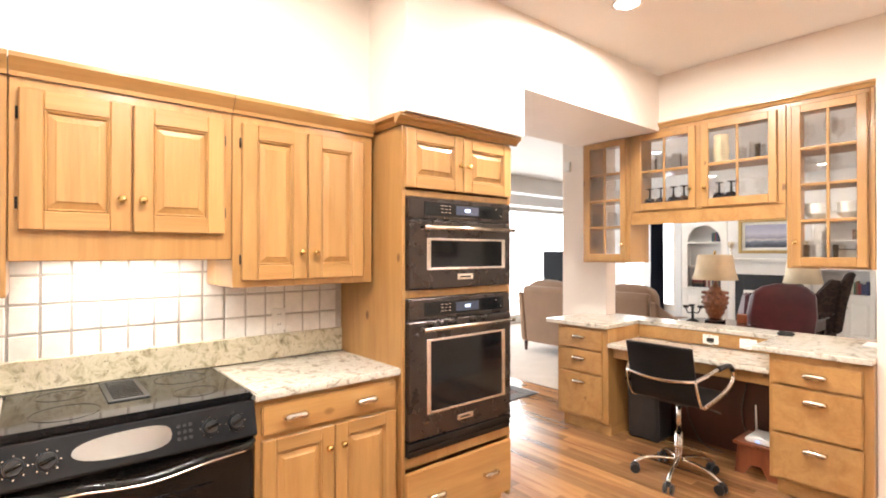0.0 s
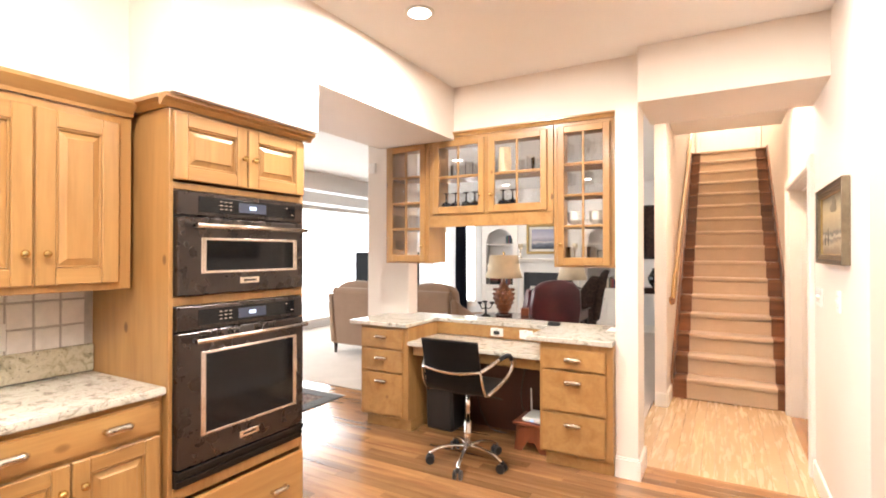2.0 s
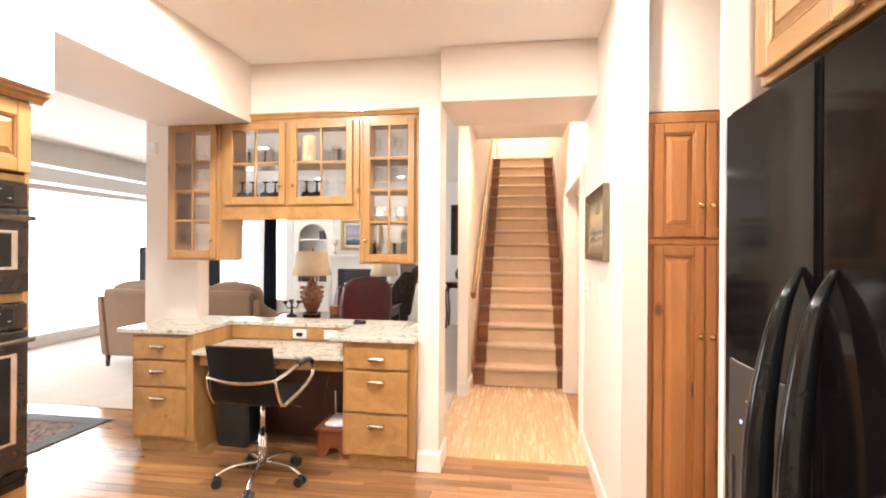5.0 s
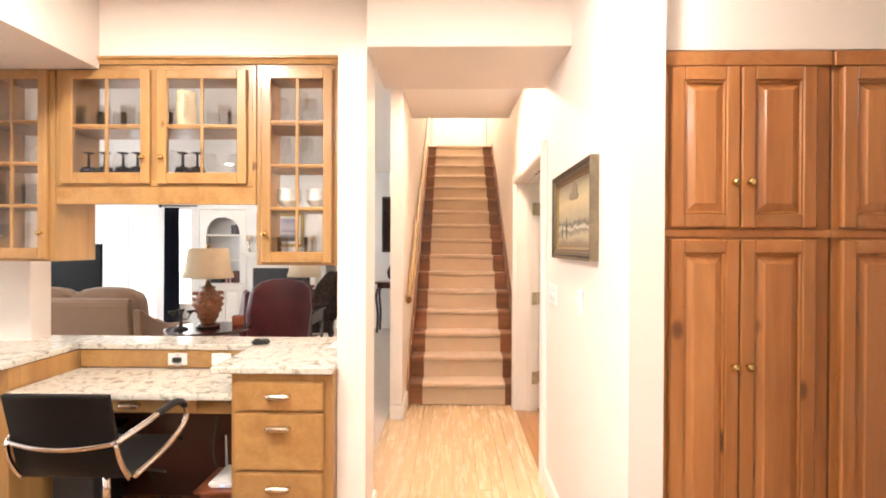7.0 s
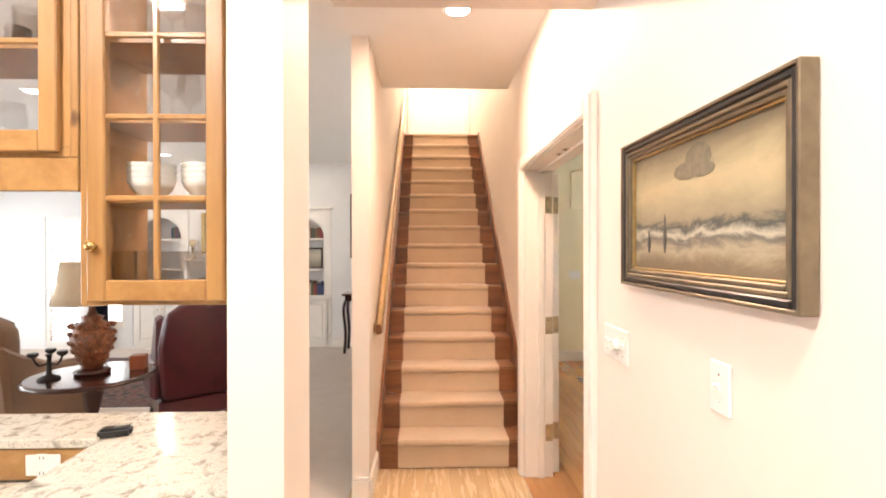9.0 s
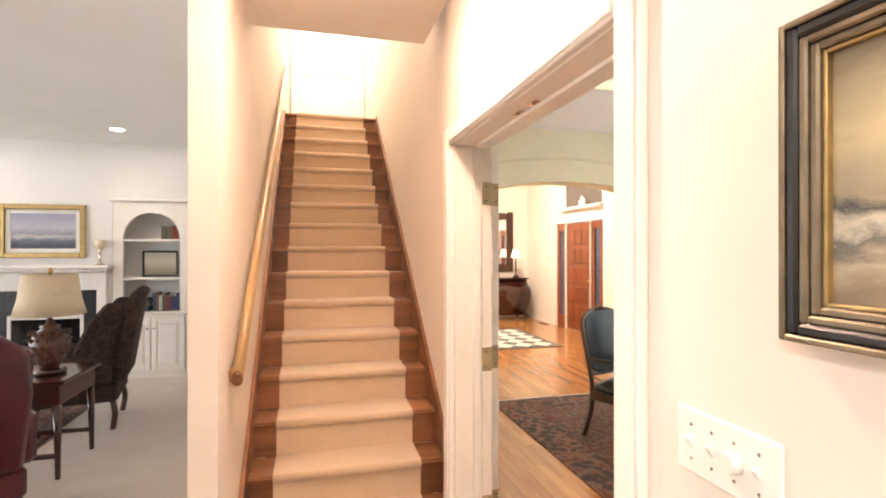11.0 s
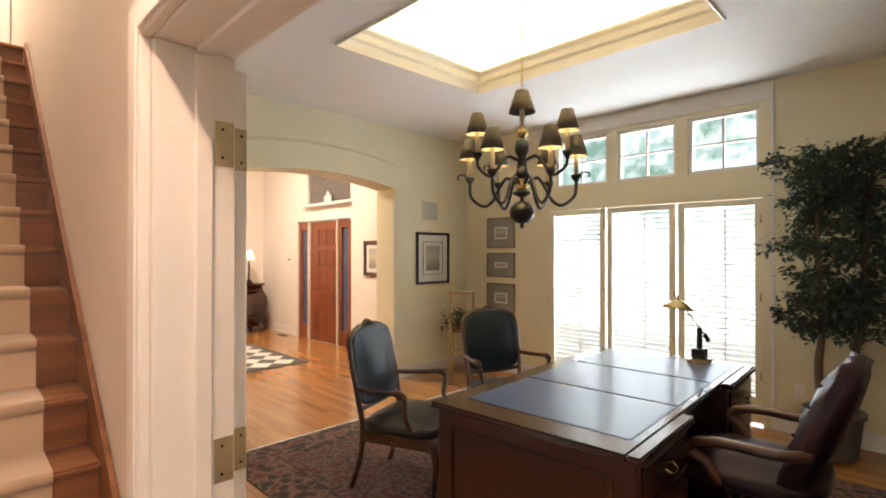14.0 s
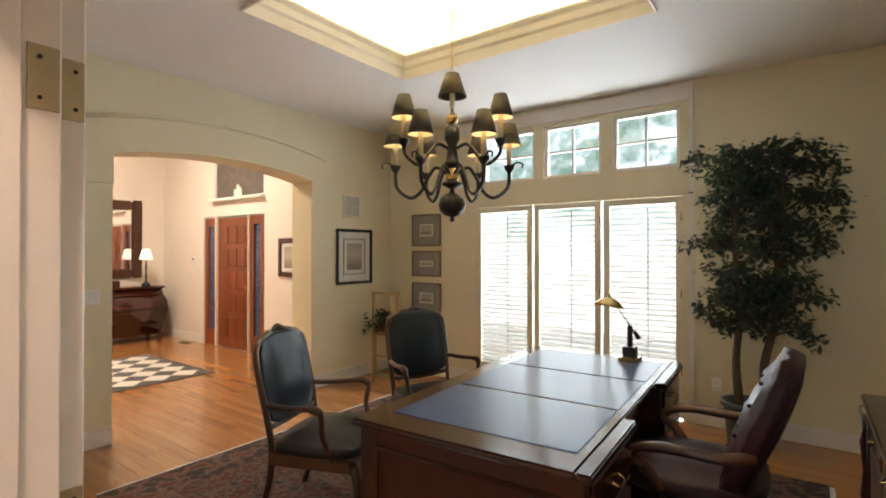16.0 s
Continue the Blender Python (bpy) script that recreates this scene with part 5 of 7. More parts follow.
for s in (-1, 1):
    arm = curve([(s * 0.215, -0.255, 0.715), (s * 0.25, -0.16, 0.745), (s * 0.272, -0.02, 0.775), (s * 0.278, 0.08, 0.775), (s * 0.278, 0.14, 0.72), (s * 0.272, 0.12, 0.65), (s * 0.25, 0.0, 0.585), (s * 0.222, -0.15, 0.54)], 6)
    part("armrest", tube(arm, 0.012, 10), CHROME, tc, "looped chrome armrest")
    part("arm_pad", tube(arm[10:23], 0.016, 10), BLACK_PLASTIC, tc)
    part("arm_strap", tube(curve([(s * 0.218, -0.258, 0.715), (s * 0.222, -0.235, 0.63), (s * 0.22, -0.18, 0.545)], 4), 0.013, 8, flat=0.5), CHROME, tc, "flat chrome strap")
part("back_bar", tube(curve([(-0.215, -0.255, 0.715), (-0.1, -0.272, 0.70), (0, -0.276, 0.695), (0.1, -0.272, 0.70), (0.215, -0.255, 0.715)], 5), 0.011, 10), CHROME, tc, "chrome bar behind the back")

# waste bin, router and stool under the desk
wb = thing("waste_bin", 3.86, 2.02, 0, 0, "tall black plastic waste bin under the desk", "bin")
part("bin", prism([(-0.11, 0), (0.11, 0), (0.13, 0.46), (-0.13, 0.46)], 1, -0.13, 0.13, 0.02), BLACK_PLASTIC, wb)
part("rim", boxes((-0.14, 0.14, -0.14, 0.14, 0.455, 0.475), bevel=0.008), BLACK_ENAMEL, wb)
st = thing("step_stool", 3.80, 1.20, 0, 0, "small red-brown wooden step stool under the desk", "stool")
for s in (-1, 1):
    part("side", prism([(-0.13, 0), (-0.07, 0), (-0.03, 0.07), (0.03, 0.07), (0.07, 0), (0.13, 0), (0.11, 0.20), (-0.11, 0.20)], 0, s * 0.10 - 0.01, s * 0.10 + 0.01, 0.002), CHERRY, st)
box("top", st, CHERRY, -0.14, 0.14, -0.13, 0.13, 0.20, 0.222, bevel=0.004)
rt = thing("wifi_router", 3.80, 1.19, 0.222, 0, "white router with upright aerials on the stool", "router")
box("body", rt, WHITE_PLASTIC, -0.11, 0.11, -0.08, 0.08, 0, 0.032, bevel=0.01, segments=2)
for s in (-1, 1):
    part("aerial", rod((0.09, s * 0.07, 0.03), (0.09, s * 0.075, 0.20), 0.007, 0.005, n=8), WHITE_PLASTIC, rt)
box("led", rt, LED_BLUE, -0.113, -0.109, -0.01, 0.01, 0.012, 0.018, bevel=0)
for yy in (1.35, 1.75):
    part_c = curve([(4.05, yy, 0.62), (4.0, yy + 0.04, 0.3), (3.92, yy - 0.1, 0.06), (3.95, yy - 0.25, 0.008)], 6)
    cbl = thing("power_cable", 0, 0, 0, 0, "thin black cable hanging under the desk", "cable", "cables under the desk")
    part("cable", tube(part_c, 0.004, 6), BLACK_PLASTIC, cbl)
# small wall sensor on the column
vs = thing("wall_sensor", 4.098, 2.98, 2.33, -90, "small beige sensor on the column", "sensor")
box("case", vs, WHITE_PLASTIC, -0.04, 0.04, -0.025, 0, -0.05, 0.05, bevel=0.006)

# ---- hall and stairs ----
RISERS, X0, X1, ZTOP = 16, 5.80, 9.40, 3.152
RUN, RISE_H = (X1 - X0) / (RISERS - 1), ZTOP / RISERS
sr = thing("staircase", 0, 0, 0, 0, "straight red oak staircase with painted walls", "stairs", "", "structure")
for k in range(RISERS):
    x, z = X0 + k * RUN, (k + 1) * RISE_H
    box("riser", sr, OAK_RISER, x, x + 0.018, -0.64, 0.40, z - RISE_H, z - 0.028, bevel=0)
    if k < RISERS - 1:
        box("tread", sr, OAK_STAIR, x - 0.026, x + RUN + 0.002, -0.64, 0.40, z - 0.027, z, bevel=0.010, segments=2)
box("landing", sr, OAK_STAIR, X1 - 0.026, 10.9, -0.664, 0.424, ZTOP - 0.027, ZTOP, bevel=0.008)
for s, y0, y1 in ((0, 0.402, 0.422), (1, -0.662, -0.642)):
    poly = [(X0 - 0.03, 0), (X0 - 0.03, 0.27), (X1 - 0.03, ZTOP + 0.03), (X1 - 0.03, ZTOP - 0.30), (X0 + 0.25, 0)]
    part("stringer", prism(poly, 1, y0, y1), OAK_STAIR, sr)
ru = thing("stair_runner", 0, 0, 0, 0, "tan wool runner carpet down the stairs", "runner")
NOSE = [(-0.030, -0.034), (-0.037, -0.020), (-0.036, -0.003), (-0.024, 0.010)]
step_me = None
for k in range(RISERS):
    if step_me:
        o_ = new("carpet_step", step_me)
        o_.parent, o_.location = ru, (k * RUN, 0, k * RISE_H)
        continue
    bm, prev = bmesh.new(), None
    x, z = X0, RISE_H
    outer = [(x - 0.012, z - RISE_H + 0.010), (x - 0.012, z - 0.040)] + [(x + u, z + v) for u, v in NOSE] + [(x + RUN - 0.012, z + 0.010)]
    inner = [(x - 0.001, z - RISE_H + 0.001), (x - 0.001, z - 0.028)] + [(x - 0.027, z - 0.028), (x - 0.028, z - 0.015), (x - 0.027, z), (x - 0.02, z + 0.001), (x + RUN - 0.012, z + 0.001)]
    for o, i in zip(outer, inner):
        row = [bm.verts.new((o[0], -0.50, o[1])), bm.verts.new((o[0], 0.275, o[1])), bm.verts.new((i[0], 0.275, i[1])), bm.verts.new((i[0], -0.50, i[1]))]
        if prev:
            for a in range(4):
                big = abs(o[0] - last[0]) + abs(o[1] - last[1]) > 0.06
                bm.faces.new((prev[a], prev[(a + 1) % 4], row[(a + 1) % 4], row[a])).smooth = not big
        prev, last = row, o
    bmesh.ops.recalc_face_normals(bm, faces=bm.faces)
    step_me = part("carpet_step", bm, RUNNER, ru).data
hr = thing("handrail", 0, 0, 0, 0, "round-edged oak handrail along the stair wall", "handrail")
rail = [(5.60 + k * 0.455, 0.386, 1.015 + k * 0.455 * 0.712) for k in range(9)]
part("rail", tube(rail, 0.024, 12, flat=1.7), OAK_RAIL, hr)
part("end_cap", tube([(5.585, 0.386, 1.003), (5.601, 0.386, 1.0155)], 0.0235, 12, flat=1.68), OAK_STAIR, hr, "dark end grain of the rail")
part("wall_return", boxes((5.615, 5.655, 0.386, 0.424, 0.985, 1.045), bevel=0.006), OAK_RAIL, hr)
for k in (0, 3, 6, 8):
    x, y, z = rail[k]
    br = part("bracket", tube(curve([(x + 0.08, 0.42, z - 0.03), (x + 0.08, 0.40, z - 0.05), (x + 0.08, 0.388, z + 0.03)], 4), 0.007, 8), BRASS, hr)
ll = thing("landing_light_switch", 10.895, -0.55, 4.3, -90, "white switch plate on the landing wall", "switch")
box("plate", ll, WHITE_PLASTIC, -0.035, 0.035, -0.008, 0, -0.06, 0.06)


def framed(name, x, z_mid, y, rz, w, h, frame_w, layers, art, label, category="picture", depth=0.03, wall_axis=None):
    """A framed picture; front towards local -y, origin in its middle."""
    o = thing(name, x, y, z_mid, rz, label, category)
    a, b, d = w / 2, h / 2, depth
    for mat_, wd, dep in layers:
        bm = boxes((-a, -a + wd, -dep, 0, -b, b), (a - wd, a, -dep, 0, -b, b), (-a + wd, a - wd, -dep, 0, -b, -b + wd), (-a + wd, a - wd, -dep, 0, b - wd, b), bevel=min(0.006, wd / 4))
        part("frame" if dep > 0.012 else "mat", bm, mat_, o)
        a, b = a - wd, b - wd
    box("picture", o, art, -a, a, -0.008, -0.002, -b, b, bevel=0)
    return o


pc = framed("oil_painting", 3.505, 1.645, -0.584, 180, 0.76, 0.43, 0.07, [(BRONZE_FRAME, 0.009, 0.036), (FRAME_BLACK, 0.016, 0.033), (BRONZE_FRAME, 0.012, 0.030), (BRONZE_FRAME, 0.012, 0.025), (GILT, 0.006, 0.018)], SEASIDE, "framed oil painting of figures on a stormy beach")
for u, s in ((0.14, 0.105), (0.235, 0.065)):
    bm = lathe([(0.006, -0.0), (0.014, s * 0.1), (0.024, s * 0.35), (0.020, s * 0.6), (0.008, s * 0.72), (0.012, s * 0.82), (0.004, s)], 10)
    bmesh.ops.transform(bm, matrix=Matrix.Translation((-u, -0.009, -0.115)) @ Matrix.Diagonal((0.42, 0.12, 1, 1)), verts=bm.verts)
    part("painted_shape", bm, FIGURE, pc)


for u, w_, q in ((-0.02, 0.075, 0.030), (0.045, 0.05, 0.022), (0.02, 0.06, 0.05)):
    bm = bmesh.new()
    bmesh.ops.create_icosphere(bm, subdivisions=2, radius=1.0, matrix=Matrix.Translation((u, -0.0085, 0.06 + q)) @ Matrix.Diagonal((w_, 0.0016, q * 0.8, 1)))
    part("painted_cloud", smooth(bm), CLOUD_PAINT, pc)


def switch_plate(x, z, n, label, dimmer=-1):
    o = thing("light_switch", x, -0.5855, z, 180, label, "switch", "hall switches")
    w = 0.046 * n + 0.03
    pl = box("plate", o, WHITE_PLASTIC, -w / 2, w / 2, -0.008, 0, -0.058, 0.058, bevel=0.004)
    for k in range(n):
        c = -w / 2 + 0.038 + 0.046 * k
        if k == dimmer:
            part("dimmer_knob", rod((c, -0.008, 0), (c, -0.026, 0), 0.019, 0.016, n=20), WHITE_PLASTIC, pl, "round white dimmer knob")
        else:
            part("toggle", prism([(-0.008, -0.012), (-0.022, 0.008), (-0.008, 0.012)], 0, c - 0.005, c + 0.005, 0.001), WHITE_PLASTIC, pl)
        for s in (-1, 1):
            part("screw", rod((c, -0.008, s * 0.03), (c, -0.0095, s * 0.03), 0.003, n=8), STEEL, pl)


switch_plate(4.01, 1.215, 4, "white four-gang switch plate with a dimmer knob", 2)
switch_plate(3.40, 1.235, 1, "white single switch plate in the hall")

# study door folded back on its hinges
sd = thing("door_1", 5.68, -0.776, 0, 0, "white study door folded open against the wall", "door", "", "structure")
box("leaf", sd, TRIM, 0.0, 0.64, -0.050, -0.003, 0.012, 2.045, bevel=0.003)
for z in (0.30, 1.02, 1.83):
    h = part("hinge", rod((-0.012, -0.001, z - 0.057), (-0.012, -0.001, z + 0.057), 0.007, n=10), HINGE, sd, "brass butt hinge")
    box("hinge_leaf", h, HINGE, -0.0465, -0.0435, 0.004, 0.052, z - 0.057, z + 0.057, bevel=0.001)
    box("hinge_leaf", h, HINGE, -0.004, -0.001, -0.047, -0.003, z - 0.057, z + 0.057, bevel=0.001)
    for zz in (-0.036, 0.036):
        part("screw", rod((-0.0465, 0.034, z + zz), (-0.048, 0.034, z + zz), 0.004, n=8), IRON, h)
        part("screw", rod((-0.004, -0.032, z + zz), (-0.0055, -0.032, z + zz), 0.004, n=8), IRON, h)
for x in (4.90, 5.03):
    bc_ = thing("door_catch", x, -0.655, 2.057, 0, "small metal ball catch in the door head", "door catch", "door catches")
    box("plate", bc_, PEWTER, -0.03, 0.03, -0.013, 0.013, -0.003, 0, bevel=0.001)
    part("hole", lathe([(0.006, -0.0045), (0.006, -0.003)], 10), IRON, bc_)

# door at the stair landing
ld = thing("landing_door", 0, 0, 0, 0, "white panelled door with casing at the stair landing", "door", "", "structure")
LY0, LY1 = -0.580, 0.326
box("leaf", ld, TRIM, 10.872, 10.898, LY0 + 0.004, LY1 - 0.004, 3.156, 5.16, bevel=0.002)
for a, b in ((LY0 - 0.07, LY0), (LY1, LY1 + 0.07)):
    box("casing", ld, TRIM, 10.855, 10.898, a, b, 3.154, 5.17, bevel=0.004)
box("casing", ld, TRIM, 10.855, 10.898, LY0 - 0.07, LY1 + 0.07, 5.172, 5.245, bevel=0.004)
for z0, z1 in ((3.35, 3.95), (4.12, 5.0)):
    for a, b in ((LY0 + 0.09, (LY0 + LY1) / 2 - 0.04), ((LY0 + LY1) / 2 + 0.04, LY1 - 0.09)):
        box("panel", ld, TRIM, 10.862, 10.8715, a, b, z0, z1, bevel=0.006, segments=2)

# ---- study ----


def rug(name, x0, x1, y0, y1, border, label, field, edge, z=0.0):
    r = thing(name, 0, 0, 0, 0, label, "rug")
    box("field", r, field, x0 + border, x1 - border, y0 + border, y1 - border, z, z + 0.009, bevel=0.002)
    bm = boxes((x0, x0 + border - 0.002, y0, y1, z, z + 0.010), (x1 - border + 0.002, x1, y0, y1, z, z + 0.010), (x0 + border, x1 - border, y0, y0 + border - 0.002, z, z + 0.010), (x0 + border, x1 - border, y1 - border + 0.002, y1, z, z + 0.010), bevel=0.002)
    part("border", bm, edge, r)
    for k, s in ((0, x0 - 0.03), (1, x1)):
        box("fringe", r, RUG_WHITE, s, s + 0.03, y0 + 0.01, y1 - 0.01, z, z + 0.004, bevel=0)
    return r


rug("study_rug", 4.45, 8.13, -4.55, -1.68, 0.32, "dark red persian rug under the desk", RUG_RED, RUG_BORDER)

# partners' desk
pd = thing("executive_desk", 5.745, -3.115, 0, 3, "dark mahogany desk with three leather panels in a painted blue sheen", "desk")
HL, HW = 1.042, 0.55
bm = boxes((-HW + 0.06, HW, -HL, HL, 0.735, 0.768), (-HW, -HW + 0.06, -HL, -0.37, 0.735, 0.768), (-HW, -HW + 0.06, 0.37, HL, 0.735, 0.768))
tp = part("desktop", soften(bm, 0.007, 2), MAHOGANY, pd)
for k in range(3):
    y0 = -HL + 0.10 + k * 0.617
    lp = box("leather_panel", tp, DESK_TOP, -HW + 0.105, HW - 0.115, y0, y0 + 0.585, 0.7685, 0.7715, bevel=0.001, label="dark tooled leather panel, coloured blue for the window's sheen")
bead = bmesh.new()
for k in range(46):
    y = -HL + 0.02 + k * 0.0148
    for s in (1, -1):
        if abs(y) > 0.37:
            bmesh.ops.create_icosphere(bead, subdivisions=1, radius=0.006, matrix=Matrix.Translation((-HW - 0.002, s * abs(y), 0.742)))
for k in range(70):
    for s in (-1, 1):
        bmesh.ops.create_icosphere(bead, subdivisions=1, radius=0.006, matrix=Matrix.Translation((-HW + 0.02 + k * 0.0155, s * (HL + 0.002), 0.742)))
tagged(part("bead_moulding", smooth(bead), MAHOGANY, pd), "carved bead edge", kind="stuff")
for s in (-1, 1):
    ya, yb = s * (HL - 0.03), s * 0.38
    y0, y1 = min(ya, yb), max(ya, yb)
    pb = box("pedestal", pd, MAHOGANY_Z, -HW + 0.03, HW - 0.03, y0, y1, 0.09, 0.733, bevel=0.004)
    box("plinth", pd, MAHOGANY, -HW + 0.015, HW - 0.015, y0 - 0.01, y1 + 0.01, 0.0, 0.088, bevel=0.006)
    for z0, z1 in ((0.56, 0.71), (0.37, 0.545), (0.12, 0.355)):
        d = box("drawer_front", pb, MAHOGANY, -HW + 0.012, -HW + 0.028, y0 + 0.04, y1 - 0.04, z0, z1, bevel=0.004)
        yc, zc = (y0 + y1) / 2, (z0 + z1) / 2
        part("drawer_pull", tube(curve([(-HW + 0.012, yc - 0.045, zc), (-HW - 0.012, yc - 0.04, zc - 0.015), (-HW - 0.018, yc, zc - 0.024), (-HW - 0.012, yc + 0.04, zc - 0.015), (-HW + 0.012, yc + 0.045, zc)], 4), 0.004, 8), BRASS, d, "brass swan-neck pull")
    bm = boxes((-HW + 0.12, HW - 0.12, s * (HL - 0.03), s * (HL - 0.022), 0.16, 0.18), (-HW + 0.12, HW - 0.12, s * (HL - 0.03), s * (HL - 0.022), 0.64, 0.66), (-HW + 0.12, -HW + 0.14, s * (HL - 0.03), s * (HL - 0.022), 0.18, 0.64), (HW - 0.14, HW - 0.12, s * (HL - 0.03), s * (HL - 0.022), 0.18, 0.64))
    part("end_moulding", bm, MAHOGANY, pb)
box("apron", pd, MAHOGANY, -HW + 0.10, HW - 0.03, -0.375, 0.375, 0.62, 0.733)
box("modesty_panel", pd, MAHOGANY_Z, HW - 0.06, HW - 0.035, -0.378, 0.378, 0.05, 0.62)

dl = thing("desk_lamp", 5.55, -4.0, 0.772, 0, "brass balance-arm desk lamp on a black and brass base", "lamp")
box("base", dl, BRASS, -0.065, 0.065, -0.065, 0.065, 0, 0.03, bevel=0.005)
box("block", dl, FRAME_BLACK, -0.042, 0.042, -0.042, 0.042, 0.031, 0.10, bevel=0.004)
part("stem", rod((0, 0, 0.10), (0, 0, 0.245), 0.019, n=14), FRAME_BLACK, dl)
part("counterweight", rod((-0.05, -0.035, 0.155), (-0.028, -0.02, 0.20), 0.017, n=12), FRAME_BLACK, dl)
part("arm", tube([(-0.045, -0.03, 0.165), (0, 0, 0.25), (0.08, 0.06, 0.385)], 0.006, 8), STEEL, dl)
bm = lathe([(0.012, 0.07), (0.05, 0.055), (0.085, 0.025), (0.11, 0.0), (0.106, 0.0), (0.08, 0.022), (0.045, 0.05)], 24)
bmesh.ops.transform(bm, matrix=pose(0.115, 0.085, 0.375, 8, -6, 0), verts=bm.verts)
part("shade", bm, BRASS, dl, "polished brass dish shade")
part("finial", lathe([(0.011, 0), (0.012, 0.012), (0.004, 0.03)], 10, (0.115, 0.085, 0.445)), BRASS, dl)


def armchair(x, y, rz, label):
    """A carved open armchair in the French manner; it faces local -y."""
    c = thing("armchair", x, y, 0, rz, label, "chair", "carved armchairs at the desk")
    part("seat", cushion(-0.275, 0.275, -0.27, 0.23, 0.40, 0.475, 0.035), LEATHER, c, "black leather stuffed seat")
    bm = boxes((-0.285, 0.285, -0.285, -0.255, 0.335, 0.41), (-0.27, 0.27, 0.225, 0.255, 0.335, 0.41), (-0.285, -0.255, -0.255, 0.23, 0.335, 0.41), (0.255, 0.285, -0.255, 0.23, 0.335, 0.41), bevel=0.008, segments=2)
    part("seat_frame", bm, WALNUT, c)
    for s in (-1, 1):
        leg = curve([(s * 0.265, -0.265, 0.37), (s * 0.285, -0.295, 0.28), (s * 0.265, -0.275, 0.13), (s * 0.26, -0.27, 0.05), (s * 0.272, -0.295, 0.012)], 5)
        part("front_leg", tube(leg, 0.02, 10, taper=[0.030 - 0.016 * min(1, k / 14) + (0.008 if k > 17 else 0) for k in range(len(leg))]), WALNUT, c, "carved cabriole leg")
        back = curve([(s * 0.25, 0.33, 0.0), (s * 0.25, 0.26, 0.22), (s * 0.25, 0.245, 0.42), (s * 0.262, 0.27, 0.60), (s * 0.265, 0.315, 0.80), (s * 0.262, 0.34, 0.92), (s * 0.235, 0.352, 0.985), (s * 0.16, 0.36, 1.02)], 5)
        part("back_post", tube(back, 0.019, 10), WALNUT, c)
        arm = curve([(s * 0.262, 0.28, 0.66), (s * 0.30, 0.12, 0.665), (s * 0.325, -0.03, 0.68), (s * 0.325, -0.085, 0.672), (s * 0.318, -0.10, 0.63), (s * 0.295, -0.095, 0.53), (s * 0.28, -0.15, 0.40)], 5)
        part("arm", tube(arm, 0.018, 10, taper=[0.016 + 0.007 * (1 if 10 < k < 18 else 0) for k in range(len(arm))]), WALNUT, c, "scrolled carved arm")
    crest = curve([(-0.17, 0.36, 1.015), (-0.10, 0.37, 1.035), (-0.05, 0.372, 1.03), (0, 0.374, 1.065), (0.05, 0.372, 1.03), (0.10, 0.37, 1.035), (0.17, 0.36, 1.015)], 4)
    cr = part("crest_rail", tube(crest, 0.020, 10), WALNUT, c)
    bm = bmesh.new()
    for k in range(9):
        a = k / 8 * 2 - 1
        bmesh.ops.create_icosphere(bm, subdivisions=1, radius=0.02 - 0.006 * abs(a), matrix=Matrix.Translation((a * 0.10, 0.362, 1.062 - 0.03 * abs(a))))
    part("carving", smooth(bm), WALNUT, cr)
    part("bottom_rail", tube(curve([(-0.25, 0.262, 0.53), (0, 0.275, 0.515), (0.25, 0.262, 0.53)], 5), 0.016, 10), WALNUT, c)
    bm = cushion(-0.238, 0.238, -0.024, 0.024, -0.23, 0.24, 0.03)
    for v in bm.verts:
        t = max(0.0, (v.co.z - 0.10) / 0.135)
        v.co.x *= 1 - 0.10 * t * t
    bmesh.ops.transform(bm, matrix=pose(0, 0.305, 0.775, -11, 0, 0), verts=bm.verts)
    part("backrest", bm, LEATHER_BLUE, c, "blue-black leather back pad")
    return c


armchair(6.86, -2.472, -68, "carved walnut armchair in black leather beside the desk")
armchair(6.86, -3.52, -112, "carved walnut armchair in black leather near the corner")

# desk chair
ec = thing("desk_chair", 4.98, -3.14, 0, 90, "tufted dark wine leather desk chair with wooden arms", "chair")
part("seat", cushion(-0.28, 0.28, -0.28, 0.25, 0.42, 0.53, 0.04), LEATHER_WINE, ec)
bm = cushion(-0.27, 0.27, -0.048, 0.048, -0.31, 0.31, 0.032, 9)
for v in bm.verts:
    if v.co.y < -0.02:
        u, w = v.co.x / 0.27, v.co.z / 0.31
        v.co.y += 0.018 * math.cos(u * 2.5 * math.pi) * math.cos(w * 3.2 * math.pi)
    t = max(0.0, (v.co.z - 0.12) / 0.2)
    v.co.x *= 1 - 0.14 * t * t
bmesh.ops.transform(bm, matrix=pose(0, 0.262, 0.765, -22, 0, 0), verts=bm.verts)
bk = part("backrest", bm, LEATHER_WINE, ec, "deep-buttoned leather back")
for i in range(4):
    for j in range(3):
        bm = bmesh.new()
        bmesh.ops.create_icosphere(bm, subdivisions=1, radius=0.011, matrix=pose(0, 0.262, 0.765, -22, 0, 0) @ Matrix.Translation((-0.15 + 0.15 * j + (0.07 if i % 2 else 0) - 0.03, -0.075, -0.2 + 0.13 * i)))
        part("button", smooth(bm), LEATHER_WINE, bk)
bm = bmesh.new()
for k in range(34):
    for s in (-1, 1):
        z = -0.29 + 0.0175 * k
        t = max(0.0, (z - 0.12) / 0.2)
        bmesh.ops.create_icosphere(bm, subdivisions=1, radius=0.006, matrix=pose(0, 0.262, 0.765, -22, 0, 0) @ Matrix.Translation((s * 0.283 * (1 - 0.14 * t * t), 0.0, z)))
